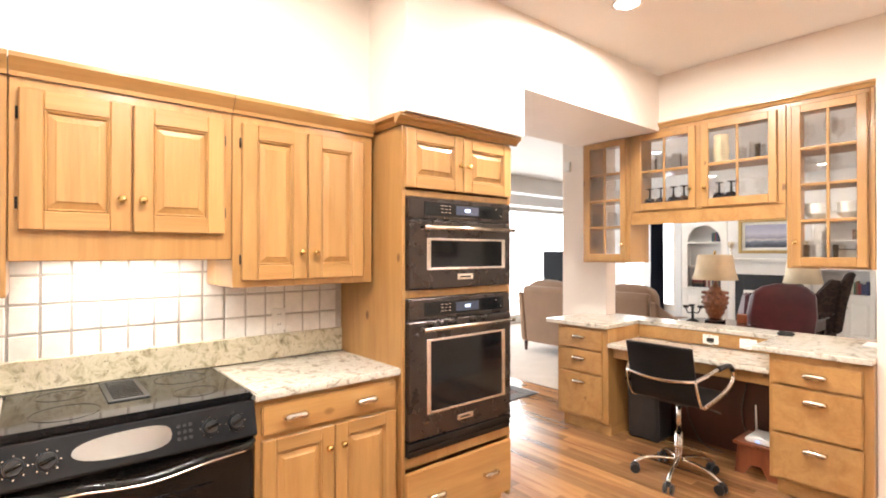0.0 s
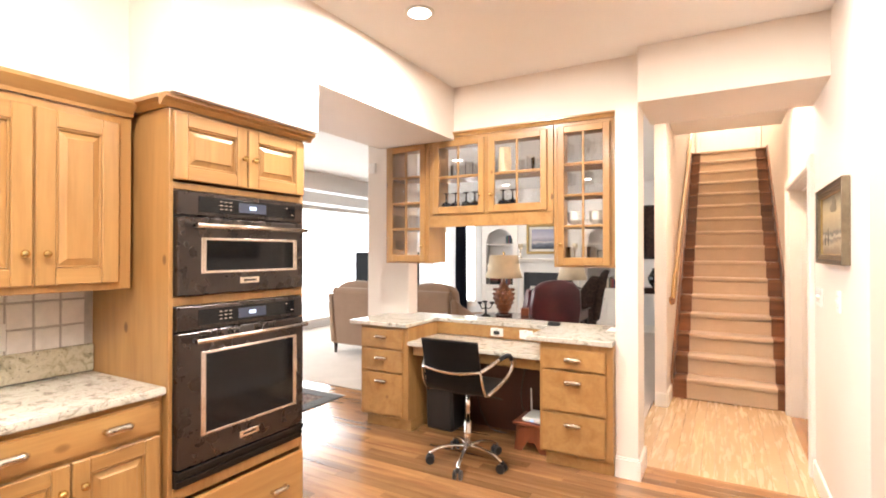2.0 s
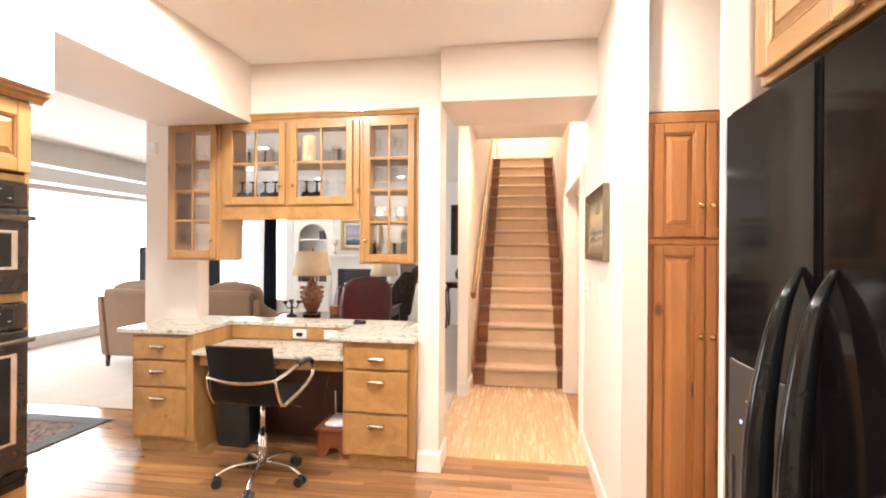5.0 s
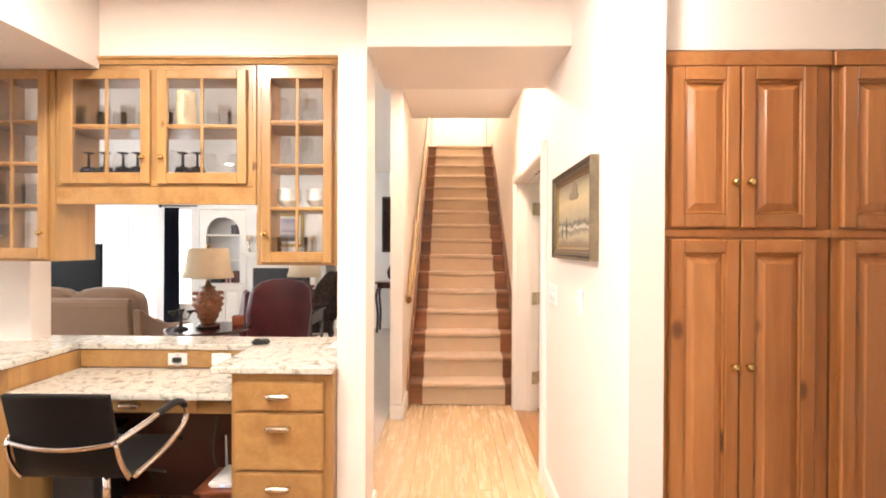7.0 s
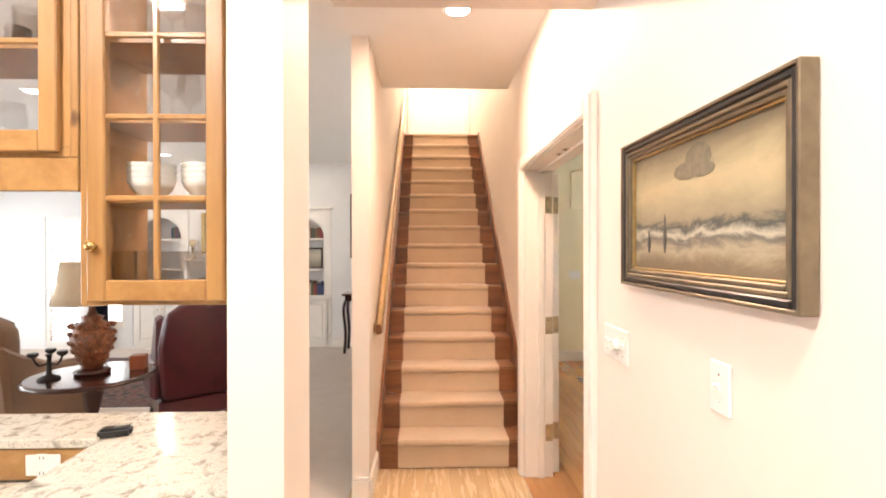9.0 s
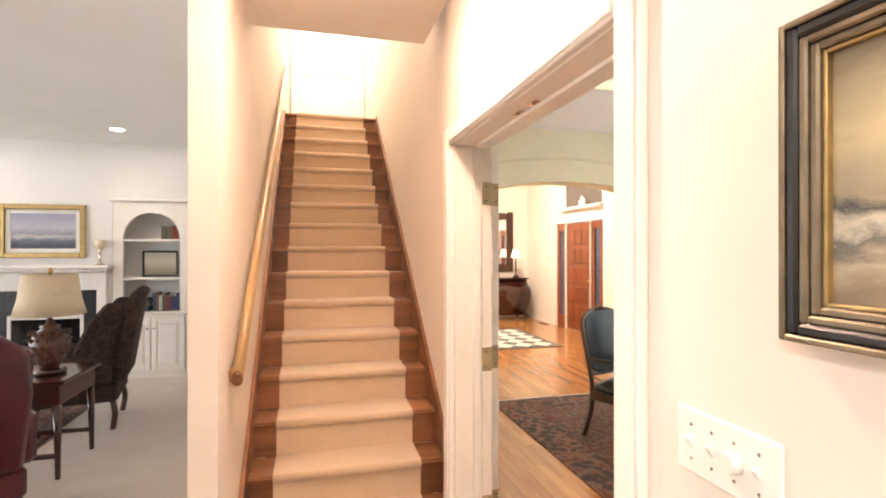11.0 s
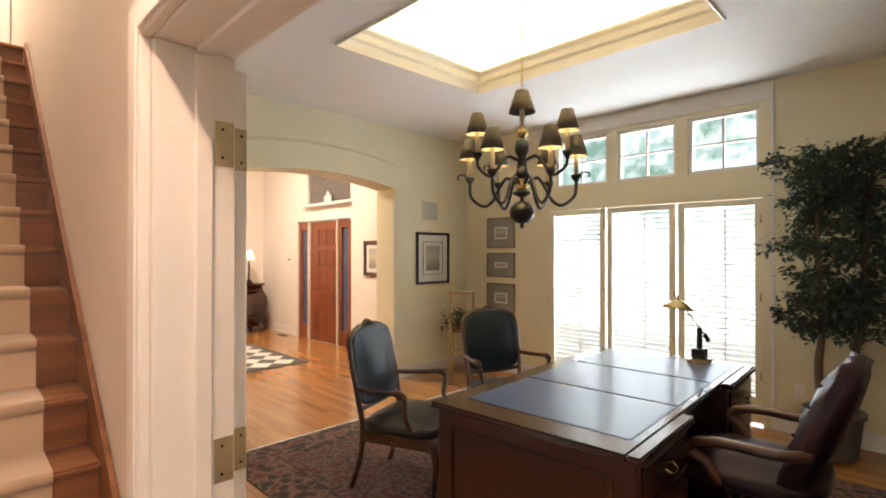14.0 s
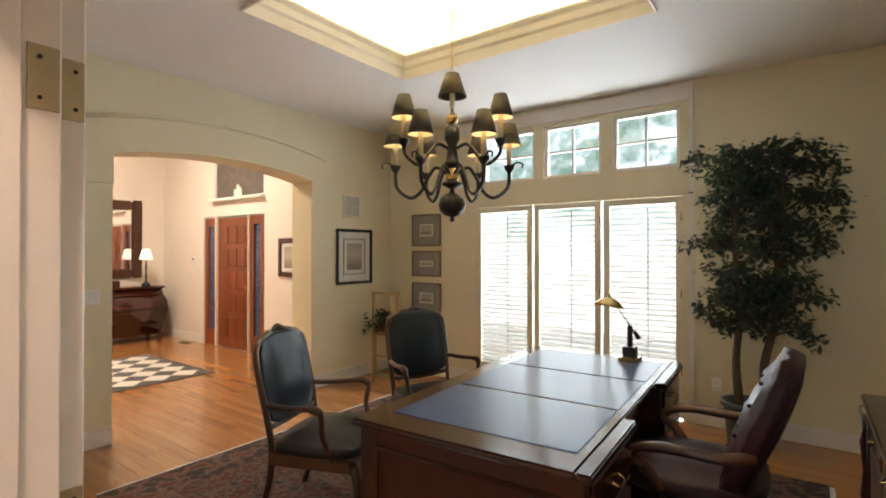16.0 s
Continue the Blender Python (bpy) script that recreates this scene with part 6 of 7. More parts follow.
tagged(part("nail_trim", smooth(bm), IRON, bk), "dark nail heads", kind="stuff")
for s in (-1, 1):
    arm = curve([(s * 0.28, 0.25, 0.68), (s * 0.33, 0.13, 0.665), (s * 0.34, -0.08, 0.665), (s * 0.335, -0.20, 0.64), (s * 0.325, -0.23, 0.59), (s * 0.31, -0.17, 0.55), (s * 0.295, -0.10, 0.46)], 6)
    part("arm", tube(arm, 0.024, 10), WALNUT, ec, "curved dark wooden arm")
part("swivel_post", rod((0, 0, 0.14), (0, 0, 0.41), 0.03, n=12), MAHOGANY, ec)
for k in range(4):
    a = radians(45 + 90 * k)
    c_, s_ = math.cos(a), math.sin(a)
    lg = part("base_leg", tube(curve([(0.03 * c_, 0.03 * s_, 0.17), (0.18 * c_, 0.18 * s_, 0.14), (0.30 * c_, 0.30 * s_, 0.075)], 5), 0.024, 8), CHERRY, ec)
    part("caster", rod((0.30 * c_ - 0.012 * s_, 0.30 * s_ + 0.012 * c_, 0.027), (0.30 * c_ + 0.012 * s_, 0.30 * s_ - 0.012 * c_, 0.027), 0.027, n=12), BRASS, lg)

cz = thing("credenza", 3.79, -3.0, 0, 0, "black-brown carved credenza against the wall", "cabinet")
box("body", cz, MAHOGANY_Z, 0, 0.50, -0.75, 0.80, 0.06, 0.765, bevel=0.006)
box("top", cz, MAHOGANY, -0.0, 0.55, -0.80, 0.84, 0.767, 0.80, bevel=0.008, segments=2)
box("plinth", cz, MAHOGANY, 0.0, 0.52, -0.77, 0.82, 0.0, 0.058, bevel=0.004)
for k in range(3):
    y0 = -0.72 + k * 0.5
    d = box("door", cz, MAHOGANY_Z, 0.50, 0.518, y0, y0 + 0.47, 0.10, 0.56, bevel=0.005)
    e = box("drawer_front", cz, MAHOGANY, 0.50, 0.52, y0, y0 + 0.47, 0.585, 0.74, bevel=0.005)
    part("drawer_pull", tube(curve([(0.52, y0 + 0.19, 0.665), (0.54, y0 + 0.235, 0.645), (0.52, y0 + 0.28, 0.665)], 4), 0.005, 8), BRASS, e)
for s in (-0.765, 0.785):
    part("turned_column", lathe([(0.026, 0.08), (0.034, 0.12), (0.02, 0.16), (0.03, 0.3), (0.02, 0.42), (0.034, 0.56), (0.022, 0.62), (0.032, 0.74)], 14, (0.525, s, 0)), MAHOGANY, cz)

# chandelier
ch = thing("chandelier", 6.37, -3.03, 0, 0, "dark bronze chandelier with small black candle shades", "chandelier")
part("ball", lathe([(0.004, 1.715), (0.012, 1.72), (0.016, 1.735), (0.01, 1.745), (0.05, 1.757), (0.078, 1.785), (0.088, 1.82), (0.078, 1.86), (0.045, 1.89), (0.016, 1.90), (0.014, 1.925)], 24), IRON, ch)
part("hub", lathe([(0.016, 1.925), (0.065, 1.95), (0.065, 1.962), (0.035, 1.975), (0.035, 2.06), (0.06, 2.075), (0.04, 2.10), (0.028, 2.20), (0.05, 2.24), (0.046, 2.31), (0.02, 2.33)], 20), IRON, ch)
part("brass_collar", lathe([(0.037, 1.98), (0.042, 1.985), (0.042, 2.05), (0.037, 2.055)], 20), BRASS, ch)
part("brass_ball", lathe([(0.012, 2.33), (0.032, 2.345), (0.04, 2.37), (0.032, 2.395), (0.012, 2.405), (0.010, 2.44)], 18), BRASS, ch)
part("top_candle", lathe([(0.017, 2.44), (0.017, 2.53)], 12), CANDLE, ch)
part("top_shade", shell([(0.093, 2.51), (0.045, 2.655), (0.043, 2.655), (0.091, 2.51)], 20), SHADE_DARK, ch)
bm = bmesh.new()
for k in range(18):
    m = Matrix.Translation((0, 0, 2.67 + k * 0.052)) @ pose(0, 0, 0, 90, 0, 90 * (k % 2))
    tube([m @ Vector((0.009 * math.cos(t * math.pi / 4), 0.03 * math.sin(t * math.pi / 4), 0)) for t in range(9)], 0.0028, 5, bm)
part("chain", bm, BRASS, ch, "thin brass chain")
part("canopy", lathe([(0.05, 3.618), (0.055, 3.60), (0.02, 3.58), (0.006, 3.57)], 18), BRASS, ch)
for tier, n, r, zc, ph in ((0, 6, 0.36, 2.07, 35.3), (1, 2, 0.335, 2.205, 65.3)):
    for k in range(n):
        a = radians(ph + (60 if n == 6 else 120) * k)
        c_, s_ = math.cos(a), math.sin(a)
        arm = curve([(u, v, 0) for u, v in ((0.035, 2.02 + 0.16 * tier), (0.10, 2.06 + 0.14 * tier), (0.15, 2.00 + 0.16 * tier), (0.20, 1.905 + 0.19 * tier), (r * 0.74, 1.868 + 0.19 * tier), (r * 0.97, 1.93 + 0.18 * tier), (r, zc - 0.04))], 5)
        arm3 = [(p.x * c_, p.x * s_, p.y) for p in arm]
        ar = part("arm", tube(arm3, 0.0115, 8), IRON, ch, "scrolled bronze arm")
        part("scroll", tube(curve([(r * c_, r * s_, zc - 0.01), ((r + 0.05) * c_, (r + 0.05) * s_, zc + 0.02), ((r + 0.085) * c_, (r + 0.085) * s_, zc + 0.01), ((r + 0.08) * c_, (r + 0.08) * s_, zc - 0.015)], 4), 0.006, 6), IRON, ar)
        part("cup", lathe([(0.010, zc - 0.05), (0.03, zc - 0.02), (0.036, zc), (0.02, zc + 0.005)], 14, (r * c_, r * s_, 0)), IRON, ar)
        part("candle", lathe([(0.0155, zc + 0.004), (0.0155, zc + 0.15)], 12, (r * c_, r * s_, 0)), CANDLE, ar)
        part("bulb", lathe([(0.008, zc + 0.151), (0.015, zc + 0.17), (0.011, zc + 0.20), (0.002, zc + 0.225)], 10, (r * c_, r * s_, 0)), BULB, ar)
        sh = part("shade", shell([(0.078, zc + 0.125), (0.040, zc + 0.265), (0.0385, zc + 0.265), (0.0765, zc + 0.125)], 18, (r * c_, r * s_, 0)), SHADE_DARK, ar, "tapered black candle shade")
        bm = bmesh.new()
        loops = [[bm.verts.new((r * c_ + q * math.cos(math.tau * j / 18), r * s_ + q * math.sin(math.tau * j / 18), zz)) for j in range(18)] for q, zz in ((0.0745, zc + 0.128), (0.0372, zc + 0.263))]
        for j in range(18):
            bm.faces.new((loops[0][j], loops[1][j], loops[1][(j + 1) % 18], loops[0][(j + 1) % 18])).smooth = True
        part("lining", bm, SHADE_LINING, sh, "cream lining of the shade")

# pictures and fittings
framed("framed_print", 9.028, 1.47, -4.705, -90, 0.585, 0.665, 0.04, [(FRAME_BLACK, 0.032, 0.03), (MAT_WHITE, 0.085, 0.011), (FRAME_BLACK, 0.006, 0.0115), (MAT_WHITE, 0.05, 0.011)], PRINT, "black framed print with a wide white mat")
for k, (z0, z1) in enumerate(((1.60, 2.0), (1.22, 1.54), (0.76, 1.14))):
    framed("framed_engraving", 8.42, (z0 + z1) / 2, -5.368, 180, 0.46, z1 - z0, 0.02, [(BRONZE_FRAME, 0.018, 0.022), (MAT_GREY, 0.105, 0.011), (MAT_WHITE, 0.02, 0.0115)], PRINT, "small engraving in a grey mat, one of a column")
sp = thing("wall_speaker", 9.028, -4.66, 2.085, -90, "cream square speaker grille set in the wall", "speaker")
box("frame", sp, WALL_CREAM, -0.14, 0.14, -0.010, 0, -0.135, 0.135, bevel=0.003)
box("grille", sp, plain("speaker_cloth", (0.55, 0.52, 0.44), 0.9, vary=0.1, bump=0.5), -0.12, 0.12, -0.0125, -0.009, -0.115, 0.115, bevel=0.002)
sw = thing("study_switch", 9.028, -1.93, 1.17, -90, "white switch plate beside the arch", "switch")
pl = box("plate", sw, WHITE_PLASTIC, -0.075, 0.075, -0.008, 0, -0.058, 0.058, bevel=0.003)
for k in (-1, 0, 1):
    box("toggle", pl, WHITE_PLASTIC, k * 0.045 - 0.005, k * 0.045 + 0.005, -0.018, -0.007, -0.008, 0.012, bevel=0.002)
outlet("study_outlet", 5.20, -5.368, 0.37, 180, "white double outlet below the tree")

# french doors with shutters
for k, (x0, x1) in enumerate(((5.47, 6.19), (6.215, 6.945), (6.965, 7.68))):
    fdr = thing("shutter_%d" % (k + 1), 0, 0, 0, 0, "cream french door with white slatted shutters", "french door", "", "structure")
    y0, y1 = -5.42, -5.372
    gx0, gx1 = ((5.53, 6.13), (6.28, 6.885), (7.03, 7.62))[k]
    part("stile", boxes((x0, gx0, y0, y1, 0.02, 2.035), bevel=0.003), TRIM_CREAM, fdr)
    part("stile", boxes((gx1, x1, y0, y1, 0.02, 2.035), bevel=0.003), TRIM_CREAM, fdr)
    part("rail", boxes((gx0, gx1, y0, y1, 0.02, 0.255), bevel=0.003), TRIM_CREAM, fdr)
    part("rail", boxes((gx0, gx1, y0, y1, 1.975, 2.035), bevel=0.003), TRIM_CREAM, fdr)
    p = box("pane", fdr, PANE, gx0, gx1, -5.475, -5.471, 0.255, 1.975, bevel=0)
    p.visible_shadow = False
    me = None
    for j in range(34):
        z = 0.28 + j * 0.05
        if me is None:
            bm = boxes((gx0 + 0.004, gx1 - 0.004, -0.024, 0.024, -0.0022, 0.0022))
            bmesh.ops.rotate(bm, cent=(0, 0, 0), matrix=Matrix.Rotation(radians(36), 3, "X"), verts=bm.verts)
            sl = part("slat", bm, WHITE_PLASTIC, fdr)
            me = sl.data
        else:
            sl = new("slat", me)
            sl.parent = fdr
        sl.location = (0, -5.40, z)
    part("tilt_rod", rod(((gx0 * 0.6 + gx1 * 0.4), -5.372, 0.30), ((gx0 * 0.6 + gx1 * 0.4), -5.372, 1.95), 0.006, n=8), WHITE_PLASTIC, fdr)
    for z in (0.45, 1.15, 1.85):
        part("hinge", rod((x0 + 0.012, -5.368, z - 0.04), (x0 + 0.012, -5.368, z + 0.04), 0.006, n=8), BRASS, fdr)
for k, (x0, x1) in enumerate(((5.49, 6.10), (6.21, 6.83), (6.94, 7.60))):
    window_unit("window_%d" % (k + 6), x0, x1, -5.46, 2.31, 2.86, 2, 2, "white transom window with four panes", 0.035)

# ficus
fp = thing("ficus_tree", 4.93, -5.02, 0, 0, "leafy artificial ficus tree in a grey pot", "plant")
part("pot", lathe([(0.13, 0), (0.15, 0.02), (0.18, 0.31), (0.20, 0.32), (0.20, 0.355), (0.18, 0.355), (0.17, 0.30)], 28), POT, fp)
part("moss", lathe([(0.168, 0.30), (0.12, 0.325), (0.03, 0.335)], 18), SOIL, fp)
rng = random.Random(11)
tips = []
bmw = bmesh.new()
for sx, sy, lean in ((0.06, 0.02, 0.02), (-0.10, -0.01, -0.07)):
    path = curve([(sx, sy, 0.30), (sx + lean * 0.3 + 0.02, sy + 0.02, 0.65), (sx + lean * 0.8 - 0.01, sy - 0.01, 1.0), (sx + lean * 1.3, sy + 0.02, 1.5), (sx + lean * 1.7, sy, 1.95), (sx + lean * 1.9, sy, 2.2)], 6)
    tube(path, 0.03, 8, bmw, taper=[0.036 * (1 - 0.8 * k / (len(path) - 1)) for k in range(len(path))])
    for k in range(66):
        t = rng.uniform(0.33, 1.0)
        p = path[int(t * (len(path) - 1))]
        a, L = rng.uniform(0, 6.283), rng.uniform(0.12, 0.36) * (1.08 - 0.35 * abs(t - 0.62))
        e = Vector((p.x + L * math.cos(a), p.y + 0.55 * L * math.sin(a), p.z + rng.uniform(-0.05, 0.22)))
        mid = (p + e) / 2 + Vector((0, 0, 0.06))
        seg = curve([p, mid, e], 4)
        tube(seg, 0.006, 5, bmw, taper=[0.008 * (1 - 0.7 * q / (len(seg) - 1)) for q in range(len(seg))])
        tips += [(seg[q], (e - p).normalized()) for q in range(3, len(seg))] + [(e, (e - p).normalized())] * 2
part("trunk", bmw, BARK, fp)
verts, faces = [], []
for p, d in tips:
    for k in range(7):
        o = p + Vector((rng.gauss(0, 0.042), rng.gauss(0, 0.04), rng.gauss(0, 0.032)))
        if o.y + -5.02 < -5.34:
            continue
        ax = Vector((rng.uniform(-1, 1), rng.uniform(-1, 1), rng.uniform(-0.9, 0.3))).normalized()
        sd_ = ax.cross(Vector((rng.uniform(-1, 1), rng.uniform(-1, 1), 1))).normalized()
        up = sd_.cross(ax)
        L, W = rng.uniform(0.045, 0.075), rng.uniform(0.012, 0.019)
        b0 = len(verts)
        verts += [o, o + ax * L * 0.45 + sd_ * W + up * 0.004, o + ax * L, o + ax * L * 0.45 - sd_ * W + up * 0.004]
        faces += [(b0, b0 + 1, b0 + 2), (b0, b0 + 2, b0 + 3)]
me = bpy.data.meshes.new("crown")
me.from_pydata([tuple(v) for v in verts], [], faces)
me.materials.append(LEAF)
cr = new("crown", me)
cr.parent = fp
tagged(cr, "many small dark green leaves", kind="stuff")

# corner plant stand
ps = thing("plant_stand", 8.66, -4.88, 0, 43, "pale folding wooden stand in the corner", "stand")
for s in (-1, 1):
    part("upright", tube([(s * 0.15, 0.16, 0.0), (s * 0.14, -0.02, 1.05)], 0.021, 8), LIGHTWOOD, ps)
    part("rear_leg", tube([(s * 0.13, -0.20, 0.0), (s * 0.13, 0.02, 0.62)], 0.019, 8), LIGHTWOOD, ps)
for z in (0.30, 0.55, 1.03):
    part("rung", tube([(-0.17, 0.16 - z * 0.17, z), (0.17, 0.16 - z * 0.17, z)], 0.017, 8), LIGHTWOOD, ps)
box("shelf", ps, LIGHTWOOD, -0.14, 0.14, -0.10, 0.08, 0.56, 0.575)
iv = thing("ivy_plant", 8.66, -4.84, 0.575, 0, "small trailing green ivy on the stand", "plant")
part("pot", lathe([(0.05, 0), (0.065, 0.10), (0.07, 0.10), (0.06, 0.09)], 16), TERRA, iv)
verts, faces = [], []
for k in range(260):
    a, r = rng.uniform(0, 6.283), rng.uniform(0.0, 0.24)
    o = Vector((r * math.cos(a) + 0.05, r * math.sin(a) * 0.7, 0.14 + rng.uniform(-0.12, 0.12) - r * 0.2))
    ax = Vector((rng.uniform(-1, 1), rng.uniform(-1, 1), rng.uniform(-1, 0.4))).normalized()
    sd_ = ax.cross(Vector((0.2, 0.1, 1))).normalized()
    b0 = len(verts)
    verts += [o, o + ax * 0.03 + sd_ * 0.025, o + ax * 0.065, o + ax * 0.03 - sd_ * 0.025]
    faces += [(b0, b0 + 1, b0 + 2), (b0, b0 + 2, b0 + 3)]
me = bpy.data.meshes.new("foliage")
me.from_pydata([tuple(v) for v in verts], [], faces)
me.materials.append(LEAF)
fo = new("foliage", me)
fo.parent = iv
tagged(fo, kind="stuff")

# ---- foyer ----
frd = thing("door_2", 0, 0, 0, 0, "red-brown panelled front door between glazed sidelights", "door", "", "structure")
FY = -4.79
part("door_frame", boxes((11.385, 11.41, FY - 0.10, FY + 0.02, 0, 2.10), bevel=0.003), TRIM, frd)
part("door_frame", boxes((12.31, 12.335, FY - 0.10, FY + 0.02, 0, 2.10), bevel=0.003), TRIM, frd)
lf = box("leaf", frd, CHERRY, 11.415, 12.305, FY - 0.07, FY - 0.02, 0.01, 2.075)
for i in range(3):
    for z0, z1 in ((0.16, 0.50), (0.58, 0.86), (0.94, 1.22), (1.30, 1.58), (1.66, 1.94)):
        x0 = 11.525 + i * 0.235
        pn = part("panel", boxes((x0, x0 + 0.20, FY - 0.022, FY - 0.006, z0, z1), bevel=0.014), CHERRY, lf)
part("door_knob", lathe([(0.012, 0), (0.02, 0.03), (0.03, 0.045), (0.012, 0.06)], 14, (0, 0, 0)), BRASS, lf).matrix_basis = pose(11.48, FY - 0.02, 0.98, -90, 0, 0)
for x0, x1 in ((11.03, 11.385), (12.335, 12.70)):
    s = part("sidelight", boxes((x0, x0 + 0.09, FY - 0.08, FY - 0.01, 0, 2.08), (x1 - 0.09, x1, FY - 0.08, FY - 0.01, 0, 2.08), (x0 + 0.09, x1 - 0.09, FY - 0.08, FY - 0.01, 0, 0.25), (x0 + 0.09, x1 - 0.09, FY - 0.08, FY - 0.01, 1.95, 2.08), bevel=0.004), CHERRY, frd, "wood framed sidelight of blue-grey glass")
    box("pane", s, plain("leaded_glass", (0.10, 0.12, 0.20), 0.12, vary=0.6, scale=30), x0 + 0.09, x1 - 0.09, FY - 0.05, FY - 0.044, 0.25, 1.95, bevel=0)
fw = thing("window_9", 0, 0, 0, 0, "dark transom window above the front door", "window", "", "structure")
part("window_frame", boxes((11.0, 11.03, -4.86, -4.79, 2.37, 2.99), (12.37, 12.40, -4.86, -4.79, 2.37, 2.99), (11.03, 12.37, -4.86, -4.79, 2.37, 2.40), (11.03, 12.37, -4.86, -4.79, 2.96, 2.99), bevel=0.003), TRIM, fw)
box("pane", fw, plain("dusk_glass", (0.13, 0.11, 0.10), 0.08, vary=0.2), 11.03, 12.37, -4.83, -4.824, 2.40, 2.96, bevel=0)
box("ledge", fw, TRIM, 10.98, 12.42, -4.785, -4.70, 2.34, 2.368)
for k, (x, h) in enumerate(((11.55, 0.14), (11.62, 0.19), (11.69, 0.12))):
    cd = part("pillar_candle", lathe([(0.022, 0), (0.024, 0.005), (0.022, h), (0.004, h + 0.004), (0.002, h + 0.02)], 14), MAT_WHITE, None)
    cd.location = (x, -4.74, 2.369)
    tagged(cd, "white pillar candle on the high ledge", "candle", "candles on the ledge")
box_fp = framed("framed_picture", 10.42, 1.45, -4.783, 180, 0.42, 0.54, 0.05, [(MAHOGANY, 0.06, 0.03), (MAT_WHITE, 0.06, 0.011)], PRINT, "dark framed picture on the foyer wall")
th = thing("thermostat", 13.01, -4.783, 1.40, 180, "small white thermostat with a switch below", "thermostat")
box("case", th, WHITE_PLASTIC, -0.05, 0.05, -0.025, 0, -0.04, 0.04, bevel=0.006)
box("display", th, GREY_PANEL, -0.03, 0.03, -0.027, -0.024, -0.005, 0.02, bevel=0)
box("plate", th, WHITE_PLASTIC, -0.045, 0.045, -0.008, 0, -0.22, -0.11, bevel=0.003)

# diamond rug as single wool lozenges
dr_ = thing("diamond_rug", 0, 0, 0, 0, "black and ivory diamond rug with a black border", "rug")
RX0, RX1, RY0, RY1 = 10.62, 12.50, -3.82, -2.0
box("ground", dr_, RUG_BLACK, RX0, RX1, RY0, RY1, 0.0, 0.008, bevel=0.002)
NX, NY = 5, 5
dx, dy = (RX1 - RX0 - 0.16) / NX, (RY1 - RY0 - 0.16) / NY
me = None
for i in range(2 * NX - 1):
    for j in range(2 * NY - 1):
        if i % 2 == 0 and j % 2 == 0:
            cx, cy = RX0 + 0.08 + dx / 2 * (i + 1), RY0 + 0.08 + dy / 2 * (j + 1)
            if me is None:
                q = part("lozenge", prism([(-dx / 2, 0), (0, -dy / 2), (dx / 2, 0), (0, dy / 2)], 2, 0.0081, 0.0105), RUG_WHITE, dr_)
                me = q.data
            else:
                q = new("lozenge", me)
                q.parent = dr_
            q.location = (cx, cy, 0)

cs = thing("bombe_chest", 13.62, -3.85, 0, -90, "dark mahogany bombe chest with swelling sides", "chest")
prof = [(0.0, 0.12), (-0.02, 0.2), (-0.075, 0.42), (-0.10, 0.58), (-0.085, 0.70), (-0.03, 0.80), (-0.01, 0.90)]
bm = bmesh.new()
rows_ = []
for o, z in prof:
    w = 0.66 - o * 0.75
    rows_.append([bm.verts.new(p) for p in ((-w, 0.45, z), (-w, o, z), (w, o, z), (w, 0.45, z))])
for a, b in zip(rows_, rows_[1:]):
    for k in range(4):
        bm.faces.new((a[k], a[(k + 1) % 4], b[(k + 1) % 4], b[k])).smooth = True
bm.faces.new(rows_[0][::-1]), bm.faces.new(rows_[-1])
part("body", bm, MAHOGANY, cs)
box("top", cs, MAHOGANY, -0.71, 0.71, -0.05, 0.47, 0.902, 0.945, bevel=0.012, segments=2)
for s in (-1, 1):
    part("foot", tube(curve([(s * 0.60, 0.04, 0.18), (s * 0.66, -0.02, 0.10), (s * 0.62, 0.0, 0.04), (s * 0.66, -0.03, 0.012)], 4), 0.04, 10), MAHOGANY, cs)
    part("foot", tube(curve([(s * 0.60, 0.42, 0.18), (s * 0.64, 0.43, 0.10), (s * 0.62, 0.42, 0.02)], 4), 0.035, 10), MAHOGANY, cs)
for z in (0.30, 0.56, 0.80):
    box("drawer_line", cs, FRAME_BLACK, -0.6, 0.6, -0.105 if z == 0.56 else -0.055, 0.0, z, z + 0.006, bevel=0)
mi = thing("wall_mirror", 14.145, -3.72, 1.62, -90, "large mirror in a dark carved frame above the chest", "mirror")
for dims in ((-0.68, -0.52, -0.05, 0, -0.55, 0.80), (0.52, 0.68, -0.05, 0, -0.55, 0.80), (-0.52, 0.52, -0.05, 0, -0.55, -0.39), (-0.52, 0.52, -0.05, 0, 0.64, 0.80)):
    part("frame", boxes(dims, bevel=0.02, segments=2), WALNUT, mi)
for k in range(44):
    zz = -0.54 + k * 0.031
    for sx in (-0.60, 0.60):
        box("reed", mi, WALNUT, sx - 0.075, sx + 0.075, -0.062, -0.045, zz, zz + 0.022, bevel=0.005)
box("glass", mi, MIRROR, -0.52, 0.52, -0.015, -0.008, -0.39, 0.64, bevel=0)
bl = thing("buffet_lamp", 13.78, -4.33, 0.946, 0, "slim dark table lamp with a lit white shade", "lamp")
part("base", lathe([(0.07, 0), (0.075, 0.01), (0.06, 0.035), (0.025, 0.06), (0.014, 0.10), (0.02, 0.16), (0.012, 0.22), (0.018, 0.33), (0.01, 0.40), (0.008, 0.46)], 18), IRON, bl)
part("shade", shell([(0.105, 0.45), (0.055, 0.63), (0.053, 0.63), (0.102, 0.45)], 24), SHADE_WHITE, bl, "small lit white shade")
